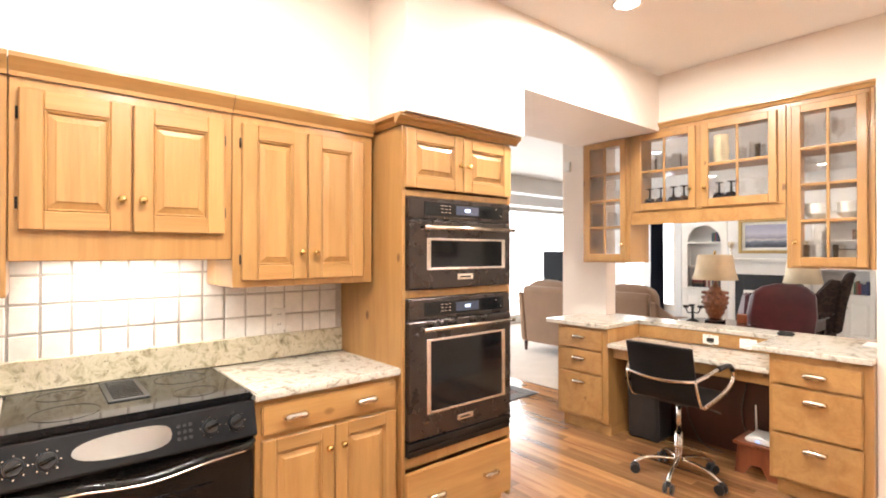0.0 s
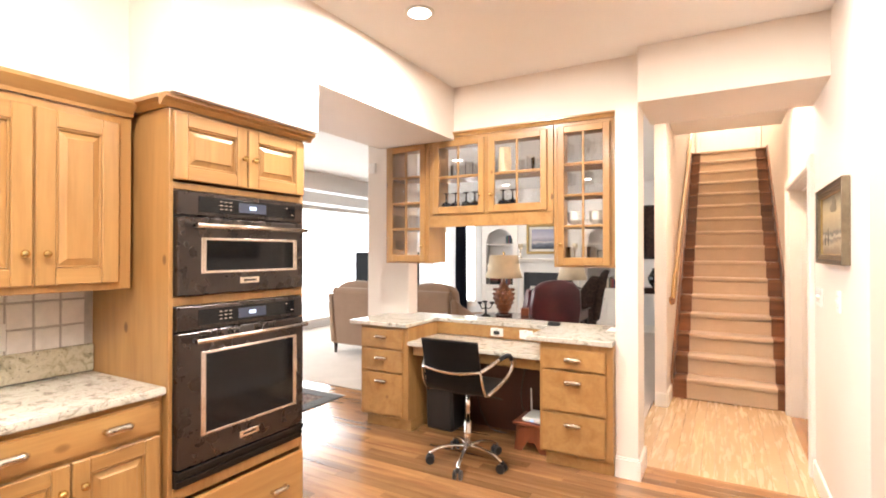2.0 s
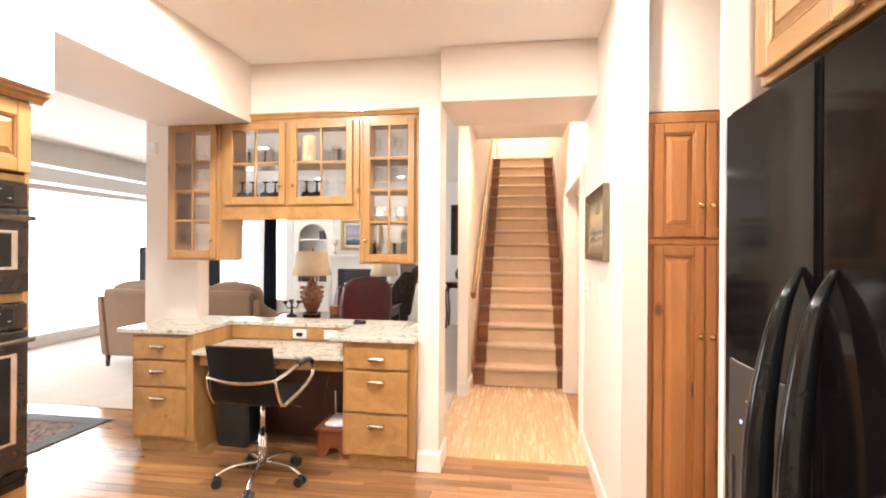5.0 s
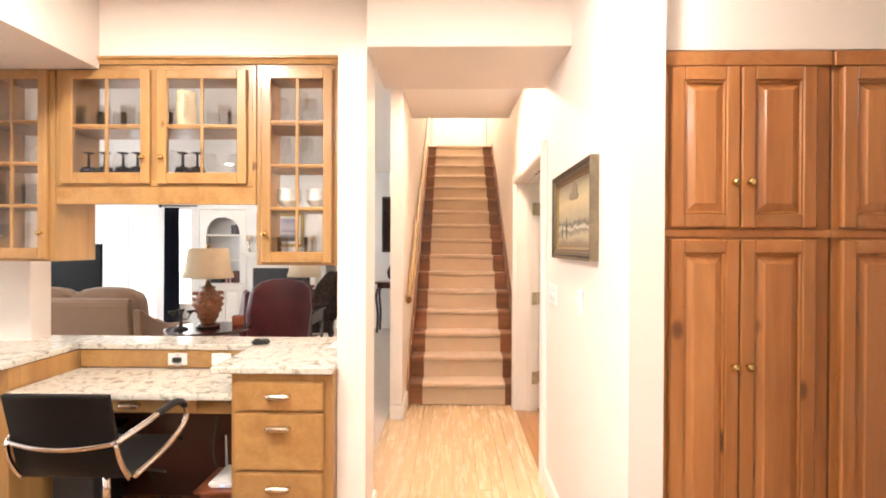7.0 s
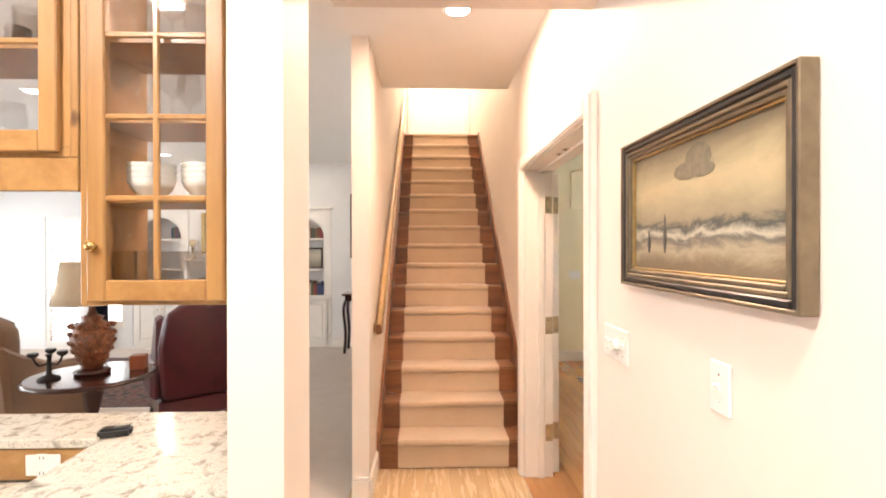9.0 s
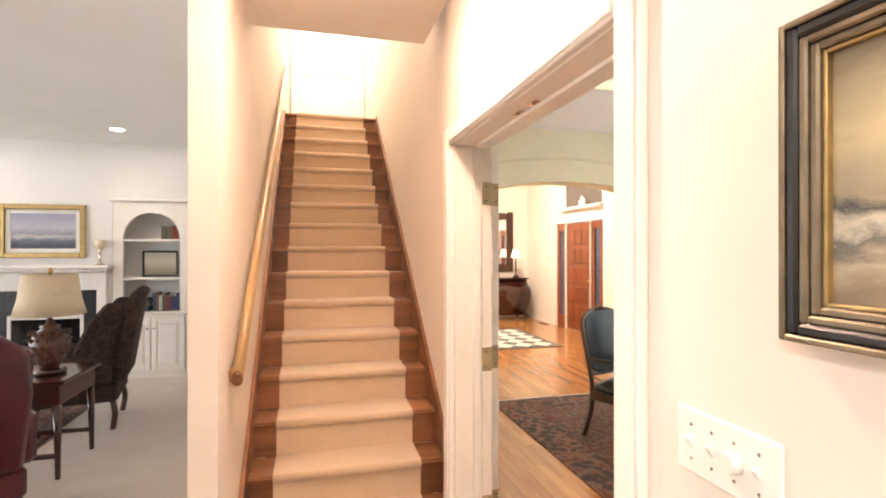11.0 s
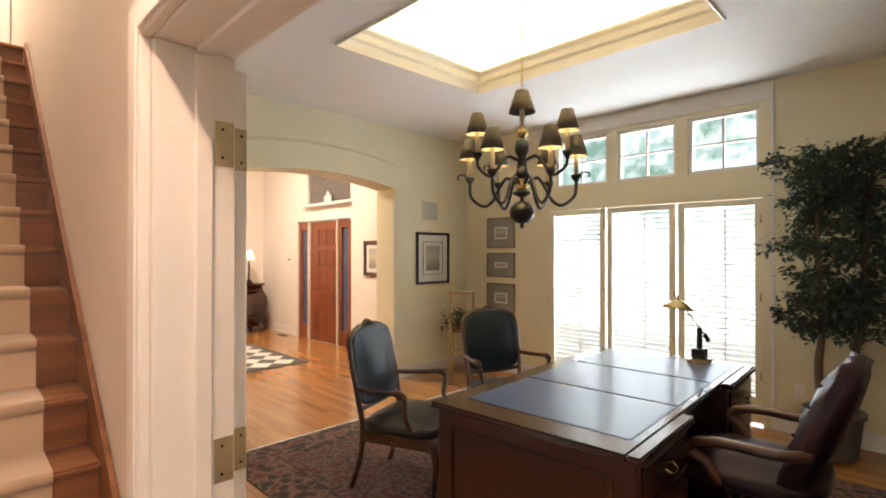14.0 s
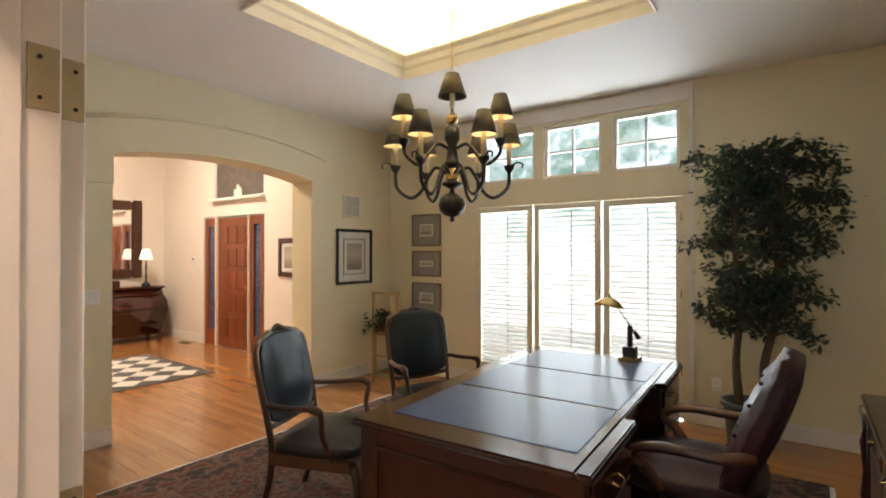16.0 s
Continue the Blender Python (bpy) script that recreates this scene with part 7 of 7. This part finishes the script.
db = thing("decor_box", 13.85, -3.75, 0.946, 10, "dark lidded box on the chest", "box")
box("box", db, MAHOGANY, -0.12, 0.12, -0.16, 0.16, 0, 0.10, bevel=0.008)
vt = thing("floor_vent", 13.0, -4.62, 0.0, 0, "dark metal floor vent by the front wall", "vent")
box("grille", vt, IRON, -0.15, 0.15, -0.05, 0.05, 0.0005, 0.005, bevel=0.001)

# ---- living room ----
cbk = structure("chimney_breast", boxes((10.1, 10.38, 2.42, 3.75, 0, 2.84)), WALL_GREY, "white chimney breast", "wall")
mt = thing("fireplace", 10.1, 3.085, 0, -90, "white mantel round a black slate fireplace", "fireplace")
part("mantel_shelf", boxes((-0.68, 0.68, -0.16, 0, 1.335, 1.375), (-0.65, 0.65, -0.12, 0, 1.30, 1.335), bevel=0.008), TRIM, mt)
part("frieze", boxes((-0.62, 0.62, -0.06, 0, 1.085, 1.298), bevel=0.004), TRIM, mt)
for s in (-1, 1):
    part("pilaster", boxes((min(s * 0.52, s * 0.62), max(s * 0.52, s * 0.62), -0.06, 0, 0.0, 1.085), bevel=0.006), TRIM, mt)
part("surround", boxes((-0.52, -0.38, -0.03, 0, 0, 1.083), (0.38, 0.52, -0.03, 0, 0, 1.083), (-0.38, 0.38, -0.03, 0, 0.80, 1.083), bevel=0.002), FIREBOX, mt)
part("door_frame", boxes((-0.38, -0.345, -0.04, 0, 0.02, 0.80), (0.345, 0.38, -0.04, 0, 0.02, 0.80), (-0.345, 0.345, -0.04, 0, 0.75, 0.80), (-0.345, 0.345, -0.04, 0, 0.02, 0.06), bevel=0.003), TRIM, mt)
box("firescreen", mt, BLACK_GLASS, -0.345, 0.345, -0.02, -0.012, 0.06, 0.75, bevel=0)
box("hearth", mt, FIREBOX, -0.75, 0.75, -0.45, -0.03, 0.004, 0.03, bevel=0.005)
framed("harbour_painting", 10.098, 1.775, 3.12, -90, 0.86, 0.62, 0.07, [(GILT, 0.055, 0.04), (MAT_WHITE, 0.05, 0.014)], HARBOUR, "harbour painting in a gilt frame above the mantel")
for yy in (2.52, 3.66):
    hl = thing("hurricane_lamp", 10.02, yy, 1.376, 0, "clear glass candle holder on a silver stem", "candle holder", "mantel candle holders")
    part("stem", lathe([(0.05, 0), (0.052, 0.008), (0.018, 0.03), (0.012, 0.10), (0.02, 0.16), (0.03, 0.19)], 16), PEWTER, hl)
    part("cup", lathe([(0.03, 0.19), (0.05, 0.23), (0.055, 0.30), (0.052, 0.30)], 16), SHADE, hl)


def bookcase(y_left, label):
    """A white built-in with an arched open front above two doors; front towards local -y."""
    W, a = 0.84, 0.31
    c = thing("bookcase", 10.1, y_left, 0, -90, label, "bookcase", "arched bookcases")
    arc = [(W / 2 + a * math.cos(t * math.pi / 12), 1.70 + 0.31 * math.sin(t * math.pi / 12)) for t in range(13)]
    part("face", prism([(0, 0.80), (0, 2.14), (W, 2.14), (W, 0.80), (W / 2 + a, 0.80)] + arc + [(W / 2 - a, 0.80)], 1, 0.0, 0.03), TRIM, c)
    part("case", boxes((0, 0.05, 0.03, 0.275, 0.80, 2.14), (W - 0.05, W, 0.03, 0.275, 0.80, 2.14), (0.05, W - 0.05, 0.265, 0.275, 0.80, 2.14), (0.05, W - 0.05, 0.03, 0.265, 2.08, 2.14)), WALL_GREY, c)
    box("cornice", c, TRIM, -0.03, W + 0.03, -0.04, 0.10, 2.142, 2.175, bevel=0.008)
    for z in (1.19, 1.66):
        box("shelf", c, TRIM, 0.05, W - 0.05, 0.012, 0.265, z, z + 0.03)
    box("counter", c, TRIM, -0.02, W + 0.02, -0.03, 0.275, 0.765, 0.798, bevel=0.006)
    box("base", c, TRIM, 0, W, 0.0, 0.275, 0.0, 0.763)
    for x0, x1, kx in ((0.05, 0.415, 0.385), (0.423, 0.79, 0.455)):
        d = raised_door("door", c, x0, x1, 0.09, 0.73, TRIM, TRIM, None)
        part("knob", knob_mesh(kx, -0.022, 0.60, 0.012), PEWTER, d)
    r = random.Random(int(y_left * 10))
    for z, n, tall in ((0.80, 9, 0.22), (1.69, 6, 0.20)):
        x = W / 2 + a - 0.03
        for k in range(n):
            t, h = r.uniform(0.02, 0.04), tall * r.uniform(0.75, 1.05)
            b_ = thing("book", 10.1 + 0.09, y_left - (x - t / 2), z + 0.001, -90, "standing hardback book on the shelf", "book", "books in the bookcases")
            box("cover", b_, BOOKS[r.randrange(6)], -t / 2, t / 2, 0, 0.15, 0, h, bevel=0.002)
            box("pages", b_, MAT_WHITE, -t / 2 + 0.003, t / 2 - 0.003, 0.005, 0.152, 0.004, h + 0.0005, bevel=0)
            x -= t + 0.002
    for k in range(5):
        b_ = thing("book", 10.1 + 0.14, y_left - W / 2 + 0.13 - 0.26 * (k % 1), 0.80 + 0.033 * k, -90 + r.uniform(-6, 6), "hardback book lying in a pile", "book", "books in the bookcases")
        box("cover", b_, BOOKS[r.randrange(6)], -0.12, 0.08, -0.08, 0.08, 0, 0.031, bevel=0.002)
    return c


bookcase(2.415, "white arched bookcase with books and a framed sketch")
bookcase(4.60, "white arched bookcase with books beside the fireplace")
fs = thing("framed_sketch", 10.22, 1.93, 1.225, -90, "black framed sketch leaning in the bookcase", "picture")
part("frame", boxes((-0.2, -0.18, -0.02, 0, 0, 0.32), (0.18, 0.2, -0.02, 0, 0, 0.32), (-0.18, 0.18, -0.02, 0, 0, 0.02), (-0.18, 0.18, -0.02, 0, 0.30, 0.32), bevel=0.003), FRAME_BLACK, fs)
box("picture", fs, PRINT, -0.18, 0.18, -0.010, -0.004, 0.02, 0.30, bevel=0)

framed("wall_tapestry", 10.098, 1.88, 0.96, -90, 0.62, 1.0, 0.03, [(FRAME_BLACK, 0.03, 0.03)], TAPESTRY, "dark framed tapestry on the living room wall", "tapestry")
sbx = thing("console_table", 9.75, 1.0, 0.004, -90, "small dark carved console table by the wall", "table")
box("top", sbx, MAHOGANY, -0.32, 0.32, -0.18, 0.22, 0.84, 0.87, bevel=0.006)
box("apron", sbx, MAHOGANY, -0.28, 0.28, -0.15, 0.20, 0.76, 0.84)
for sx in (-0.27, 0.27):
    for sy in (-0.14, 0.19):
        part("leg", tube(curve([(sx, sy, 0.76), (sx * 1.1, sy * 1.1, 0.62), (sx, sy, 0.3), (sx * 1.06, sy * 1.06, 0.0)], 4), 0.022, 8), MAHOGANY, sbx)
bw = thing("black_vase", 9.75, 1.0, 0.874, 0, "squat black vase on the console table", "vase")
part("vase", lathe([(0.06, 0), (0.12, 0.08), (0.14, 0.17), (0.09, 0.27), (0.06, 0.31), (0.075, 0.34)], 20), BLACK_ENAMEL, bw)

# window, curtain and blinded door on the east wall


def side_glazing(name, y0, y1, z0, z1, label, cat, slats):
    t = thing(name, 0, 0, 0, 0, label, cat, "", "structure")
    bm = boxes((10.11, 10.17, y0, y0 + 0.06, z0, z1), (10.11, 10.17, y1 - 0.06, y1, z0, z1), (10.11, 10.17, y0 + 0.06, y1 - 0.06, z0, z0 + 0.12), (10.11, 10.17, y0 + 0.06, y1 - 0.06, z1 - 0.07, z1), bevel=0.004)
    part("window_frame", bm, TRIM, t)
    p = box("pane", t, PANE, 10.14, 10.144, y0 + 0.06, y1 - 0.06, z0 + 0.12, z1 - 0.07, bevel=0)
    p.visible_shadow = False
    me = None
    for k in range(slats):
        if me is None:
            o = part("slat", boxes((-0.018, 0.018, y0 + 0.065, y1 - 0.065, -0.0015, 0.0015)), WHITE_PLASTIC, t)
            me = o.data
        else:
            o = new("slat", me)
            o.parent = t
        o.matrix_basis = pose(10.085, 0, z0 + 0.15 + k * (z1 - z0 - 0.25) / max(1, slats), 0, 35, 0)
    return t


side_glazing("door_3", 5.36, 5.92, 0.0, 2.02, "white glazed door with slatted blind", "door", 36)
side_glazing("window_10", 4.72, 5.18, 0.3, 2.2, "narrow bright window behind the curtain", "window", 0)
structure("wall_sill", boxes((10.1, 10.25, 4.72, 5.18, 0, 0.3)), WALL_GREY, "white wall below the narrow window", "wall")
cu = thing("curtain", 10.02, 5.06, 0, 0, "dark navy curtain on a black rod", "curtain")
bm = bmesh.new()
lo, hi = [], []
for k in range(33):
    y, x = -0.12 + 0.26 * k / 32, 0.022 * math.sin(k * 1.55)
    lo.append(bm.verts.new((x * 1.2, y * 1.1, 0.02)))
    hi.append(bm.verts.new((x, y, 2.17)))
for k in range(32):
    bm.faces.new((lo[k], lo[k + 1], hi[k + 1], hi[k])).smooth = True
bmesh.ops.solidify(bm, geom=bm.faces[:], thickness=0.006)
part("cloth", bm, CURTAIN, cu)
cr_ = part("curtain_rod", rod((0.0, -0.45, 2.20), (0.0, 0.2, 2.20), 0.012, n=10), IRON, cu)
part("finial", lathe([(0.012, 0), (0.03, 0.02), (0.03, 0.04), (0.005, 0.06)], 12), IRON, cr_).matrix_basis = pose(0, 0.2, 2.20, -90, 0, 0)

# sofa, back to the kitchen
so = thing("sofa", 5.74, 3.98, 0.004, 90, "tan upholstered sofa with rolled arms, seen from behind", "sofa")
so.matrix_basis = pose(6.18, 3.98, 0.004, 0, 0, 90)
part("base", boxes((-0.98, 0.98, -0.42, 0.40, 0.14, 0.42), bevel=0.03, segments=2), SOFA, so)
bm = prism([(0.24, 0.14), (0.40, 0.14), (0.50, 0.93), (0.46, 0.99), (0.38, 0.97), (0.26, 0.42)], 0, -0.98, 0.98, 0.02)
part("back", bm, SOFA, so)
for k in range(3):
    bm = cushion(-0.96 + k * 0.643, -0.96 + k * 0.643 + 0.63, 0.16, 0.40, 0.55, 1.03, 0.05)
    part("back_cushion", bm, SOFA, so)
    part("seat_cushion", cushion(-0.96 + k * 0.643, -0.96 + k * 0.643 + 0.63, -0.42, 0.22, 0.42, 0.56, 0.035), SOFA, so)
for s in (-1, 1):
    bm = prism([(-0.44, 0.14), (0.40, 0.14), (0.485, 0.90), (0.30, 0.80), (0.0, 0.68), (-0.40, 0.64), (-0.46, 0.55)], 0, min(s * 0.98, s * 1.10), max(s * 0.98, s * 1.10), 0.03)
    part("arm", bm, SOFA, so, "sloping upholstered arm")
    for yy in (-0.36, 0.36):
        part("leg", rod((s * 1.02, yy, 0.0), (s * 1.02, yy, 0.14), 0.022, 0.032, n=10), MAHOGANY, so)

tv = thing("television", 8.02, 5.68, 0.004, -90, "large black flat television on a low stand", "television")
box("screen", tv, TV_BLACK, -0.75, 0.75, -0.02, 0.03, 0.70, 1.50, bevel=0.006)
box("stand", tv, MAHOGANY, -0.8, 0.8, -0.15, 0.30, 0.0, 0.55, bevel=0.01)
box("neck", tv, TV_BLACK, -0.15, 0.15, -0.05, 0.06, 0.55, 0.70)

st_ = thing("side_table", 5.49, 2.16, 0.004, 0, "round dark wooden side table", "table")
part("tabletop", lathe([(0.34, 0.725), (0.36, 0.735), (0.36, 0.75), (0.34, 0.757)], 36), MAHOGANY, st_)
part("column", lathe([(0.05, 0.10), (0.035, 0.2), (0.05, 0.35), (0.03, 0.5), (0.06, 0.65), (0.10, 0.724)], 16), MAHOGANY, st_)
for k in range(3):
    a = radians(120 * k)
    part("leg", tube(curve([(0.03 * math.cos(a), 0.03 * math.sin(a), 0.16), (0.18 * math.cos(a), 0.18 * math.sin(a), 0.12), (0.27 * math.cos(a), 0.27 * math.sin(a), 0.02)], 4), 0.022, 8), MAHOGANY, st_)


def table_lamp(x, y, z, label, shade_r, shade_h, body_h, material):
    t = thing("table_lamp", x, y, z, 0, label, "lamp", "living room lamps")
    part("base", lathe([(0.095, 0), (0.10, 0.02), (0.085, 0.035), (0.06, 0.04)], 24), MAHOGANY, t)
    H = body_h
    bm = lathe([(0.055, 0.04), (0.075, 0.08), (0.115, 0.04 + H * 0.45), (0.12, 0.04 + H * 0.6), (0.085, 0.04 + H * 0.82), (0.05, 0.04 + H * 0.9), (0.065, 0.04 + H * 0.96), (0.03, 0.04 + H), (0.012, 0.09 + H)], 24)
    bd = part("body", bm, material, t)
    bm = bmesh.new()
    for k in range(5):
        for j in range(14):
            a, zz = j * math.tau / 14 + k * 0.22, 0.10 + H * 0.155 * k
            rr = 0.075 + 0.042 * math.sin(min(1.0, k / 3.2) * math.pi * 0.62)
            bmesh.ops.create_icosphere(bm, subdivisions=1, radius=0.017, matrix=Matrix.Translation((rr * math.cos(a), rr * math.sin(a), zz)))
    part("carving", smooth(bm), material, bd)
    z0 = 0.11 + H
    part("shade", shell([(shade_r, z0), (shade_r * 0.86, z0 + shade_h * 0.4), (shade_r * 0.76, z0 + shade_h), (shade_r * 0.75, z0 + shade_h), (shade_r * 0.85, z0 + shade_h * 0.4), (shade_r - 0.004, z0)], 32), SHADE, t, "tapered parchment shade")
    part("finial", lathe([(0.006, z0 + shade_h - 0.01), (0.014, z0 + shade_h + 0.012), (0.016, z0 + shade_h + 0.025), (0.004, z0 + shade_h + 0.045)], 10), BRASS, t)
    part("harp", rod((0, 0, z0 - 0.03), (0, 0, z0 + shade_h), 0.004, n=6), BRASS, t)
    return t


table_lamp(5.49, 2.16, 0.762, "carved brown ceramic lamp with a parchment shade", 0.215, 0.26, 0.33, TERRA)
table_lamp(7.48, 1.90, 0.674, "carved dark lamp with a cream shade", 0.215, 0.29, 0.31, WALNUT)
nt = thing("end_table", 7.51, 1.97, 0.004, 0, "dark end table with a stretcher under a lamp", "table")
box("tabletop", nt, MAHOGANY, -0.31, 0.31, -0.27, 0.27, 0.64, 0.668, bevel=0.008, segments=2)
box("apron", nt, MAHOGANY_Z, -0.28, 0.28, -0.235, 0.235, 0.50, 0.638, bevel=0.004)
for sx in (-1, 1):
    for sy in (-1, 1):
        part("leg", rod((sx * 0.265, sy * 0.22, 0.0), (sx * 0.258, sy * 0.215, 0.50), 0.016, 0.026, n=10), MAHOGANY, nt)
    box("stretcher", nt, MAHOGANY, sx * 0.262 - 0.012, sx * 0.262 + 0.012, -0.21, 0.21, 0.14, 0.17)
box("stretcher", nt, MAHOGANY, -0.25, 0.25, -0.012, 0.012, 0.14, 0.17)
cn = thing("iron_candelabrum", 5.36, 2.33, 0.762, 0, "small black iron candle holder on the side table", "candle holder")
part("base", lathe([(0.06, 0), (0.055, 0.012), (0.015, 0.03), (0.01, 0.13), (0.02, 0.15)], 14), IRON, cn)
for k in range(3):
    a = radians(120 * k + 30)
    ar = part("arm", tube(curve([(0, 0, 0.10), (0.05 * math.cos(a), 0.05 * math.sin(a), 0.09), (0.08 * math.cos(a), 0.08 * math.sin(a), 0.14)], 4), 0.006, 6), IRON, cn)
    part("cup", lathe([(0.012, 0.14), (0.03, 0.155), (0.028, 0.17)], 10, (0.08 * math.cos(a), 0.08 * math.sin(a), 0)), IRON, ar)
bx_ = thing("wooden_box", 5.62, 1.95, 0.762, 15, "small brown wooden box on the side table", "box")
box("box", bx_, CHERRY, -0.045, 0.045, -0.045, 0.045, 0, 0.09, bevel=0.005)


def wing_chair(x, y, rz, material, label, legs=MAHOGANY, h=1.14):
    """A wing chair; it faces local -y."""
    c = thing("wing_chair", x, y, 0.004, rz, label, "chair", "wing chairs")
    part("seat", cushion(-0.29, 0.29, -0.33, 0.22, 0.40, 0.52, 0.035), material, c)
    part("base", boxes((-0.32, 0.32, -0.32, 0.28, 0.24, 0.40), bevel=0.02), material, c)
    top = [(-0.30, 0.40), (-0.33, 0.80), (-0.30, h - 0.10), (-0.20, h - 0.02), (-0.08, h + 0.01), (0.08, h + 0.01), (0.20, h - 0.02), (0.30, h - 0.10), (0.33, 0.80), (0.30, 0.40)]
    bm = prism(top, 1, 0.20, 0.32, 0.035)
    for v in bm.verts:
        v.co.y += 0.16 * max(0.0, v.co.z - 0.40)
        v.co.y += 0.05 * (1 - (v.co.x / 0.33) ** 2)
    for f in bm.faces:
        f.smooth = True
    part("back", bm, material, c, "tall curved back")
    for s in (-1, 1):
        wing = [(-0.05, 0.66), (0.24, 0.60), (0.34, h - 0.12), (0.20, h - 0.10), (0.06, h - 0.28)]
        part("wing", prism(wing, 0, min(s * 0.27, s * 0.34), max(s * 0.27, s * 0.34), 0.025), material, c)
        part("arm", prism([(-0.33, 0.40), (0.24, 0.40), (0.24, 0.68), (-0.30, 0.66), (-0.36, 0.60)], 0, min(s * 0.28, s * 0.37), max(s * 0.28, s * 0.37), 0.03), material, c)
        for yy in (-0.28, 0.24):
            part("leg", tube(curve([(s * 0.28, yy, 0.24), (s * 0.30, yy * 1.08, 0.14), (s * 0.28, yy, 0.0)], 4), 0.024, 8), legs, c)
    return c


wing_chair(6.48, 1.96, 125, LEATHER_RED, "oxblood leather wing chair with a rounded back")
wing_chair(8.45, 2.05, 191, TAPESTRY, "dark patterned wing chair on carved legs", h=1.2)
rug("living_rug", 7.2, 9.4, 2.2, 4.6, 0.25, "dark persian rug before the fireplace", RUG_BORDER, RUG_RED, 0.004)
rug("kitchen_rug", 2.75, 4.12, 3.38, 5.0, 0.14, "dark floral rug with a black border", persian("floral_rug", (0.13, 0.07, 0.06), (0.28, 0.20, 0.15), (0.02, 0.018, 0.02), 22), RUG_BLACK)

# ---- small pieces: backsplash tiles and floor strips ----
tile_base = structure("tile_wall", boxes((-0.82, 1.37, 2.5555, 2.5595, 1.062, 1.47)), GROUT, "grey grout behind the tiles", "wall")
tile_me = None
TS, TZ = 0.1004, 0.116
for i in range(22):
    for j in range(4):
        x, z = 1.288 - i * TS, 1.103 + j * TZ
        if tile_me is None:
            t = part("tile", boxes((-0.0462, 0.0462, -0.0065, 0.0, -0.0538, 0.0538), bevel=0.004), TILE, tile_base)
            tile_me = t.data
        else:
            t = new("tile", tile_me)
            t.parent = tile_base
        t.matrix_basis = Matrix.Translation((x, 2.5555, z)) @ pose(0, 0, 0, 0, ((i * 7 + j * 3) % 5 - 2) * 0.25, 0)

rng = random.Random(3)


def strips(name, parent_label, x0, x1, y0, y1, width, along_x, material, singles, keep):
    """Oak strips with random ends; those for which keep(x, y) holds are parts of their own."""
    base = structure(name, boxes((x0, x1, y0, y1, -0.0139, -0.012)), GROUT, parent_label, "floor")
    meshes, rest = {}, bmesh.new()
    lo, hi, a, b = (y0, y1, x0, x1) if along_x else (x0, x1, y0, y1)
    n, u = 0, lo
    while u < hi - 0.01:
        w = min(width, hi - u)
        v = a - rng.uniform(0, 0.6)
        while v < b:
            L = rng.choice((0.6, 0.8, 1.0, 1.2))
            s, e = max(v, a), min(v + L, b)
            v += L
            if e - s < 0.03:
                continue
            cx, cy = ((s + e) / 2, u + w / 2) if along_x else (u + w / 2, (s + e) / 2)
            hx, hy = ((e - s) / 2 - 0.0006, w / 2 - 0.0006) if along_x else (w / 2 - 0.0006, (e - s) / 2 - 0.0006)
            if n < singles and keep(cx, cy):
                key = (round(hx, 3), round(hy, 3))
                if key not in meshes:
                    ob = part("plank", boxes((-hx, hx, -hy, hy, -0.012, 0.0), bevel=0.0008), material, base)
                    meshes[key] = ob.data
                else:
                    ob = new("plank", meshes[key])
                    ob.parent = base
                ob.location = (cx, cy, rng.uniform(-0.0004, 0.0))
                n += 1
            else:
                bx(rest, cx - hx, cx + hx, cy - hy, cy + hy, -0.0118, rng.uniform(-0.0005, -0.0001))
        u += w
    if rest.verts:
        tagged(part("plank_field", rest, material, base), "joined oak strips", kind="stuff")
    else:
        rest.free()


strips("floor_kitchen", "narrow oak strip floor of the kitchen", -2.3, 3.87, -2.4, 5.4, 0.083, False, OAK_Y, 290, lambda x, y: 1.6 < x and -1.0 < y < 4.2)
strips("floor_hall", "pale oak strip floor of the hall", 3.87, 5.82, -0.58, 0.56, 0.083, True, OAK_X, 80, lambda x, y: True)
strips("floor_passage", "oak strip floor behind the desk", 3.87, 4.4, 0.56, 5.4, 0.083, False, OAK_Y, 40, lambda x, y: y > 2.6)
strips("floor_study", "honey oak strip floor of study and foyer", 3.62, 14.15, -5.37, -0.58, 0.083, True, OAK_F, 290, lambda x, y: 5.0 < x < 12.6 and (x > 8.0 or y > -1.8))
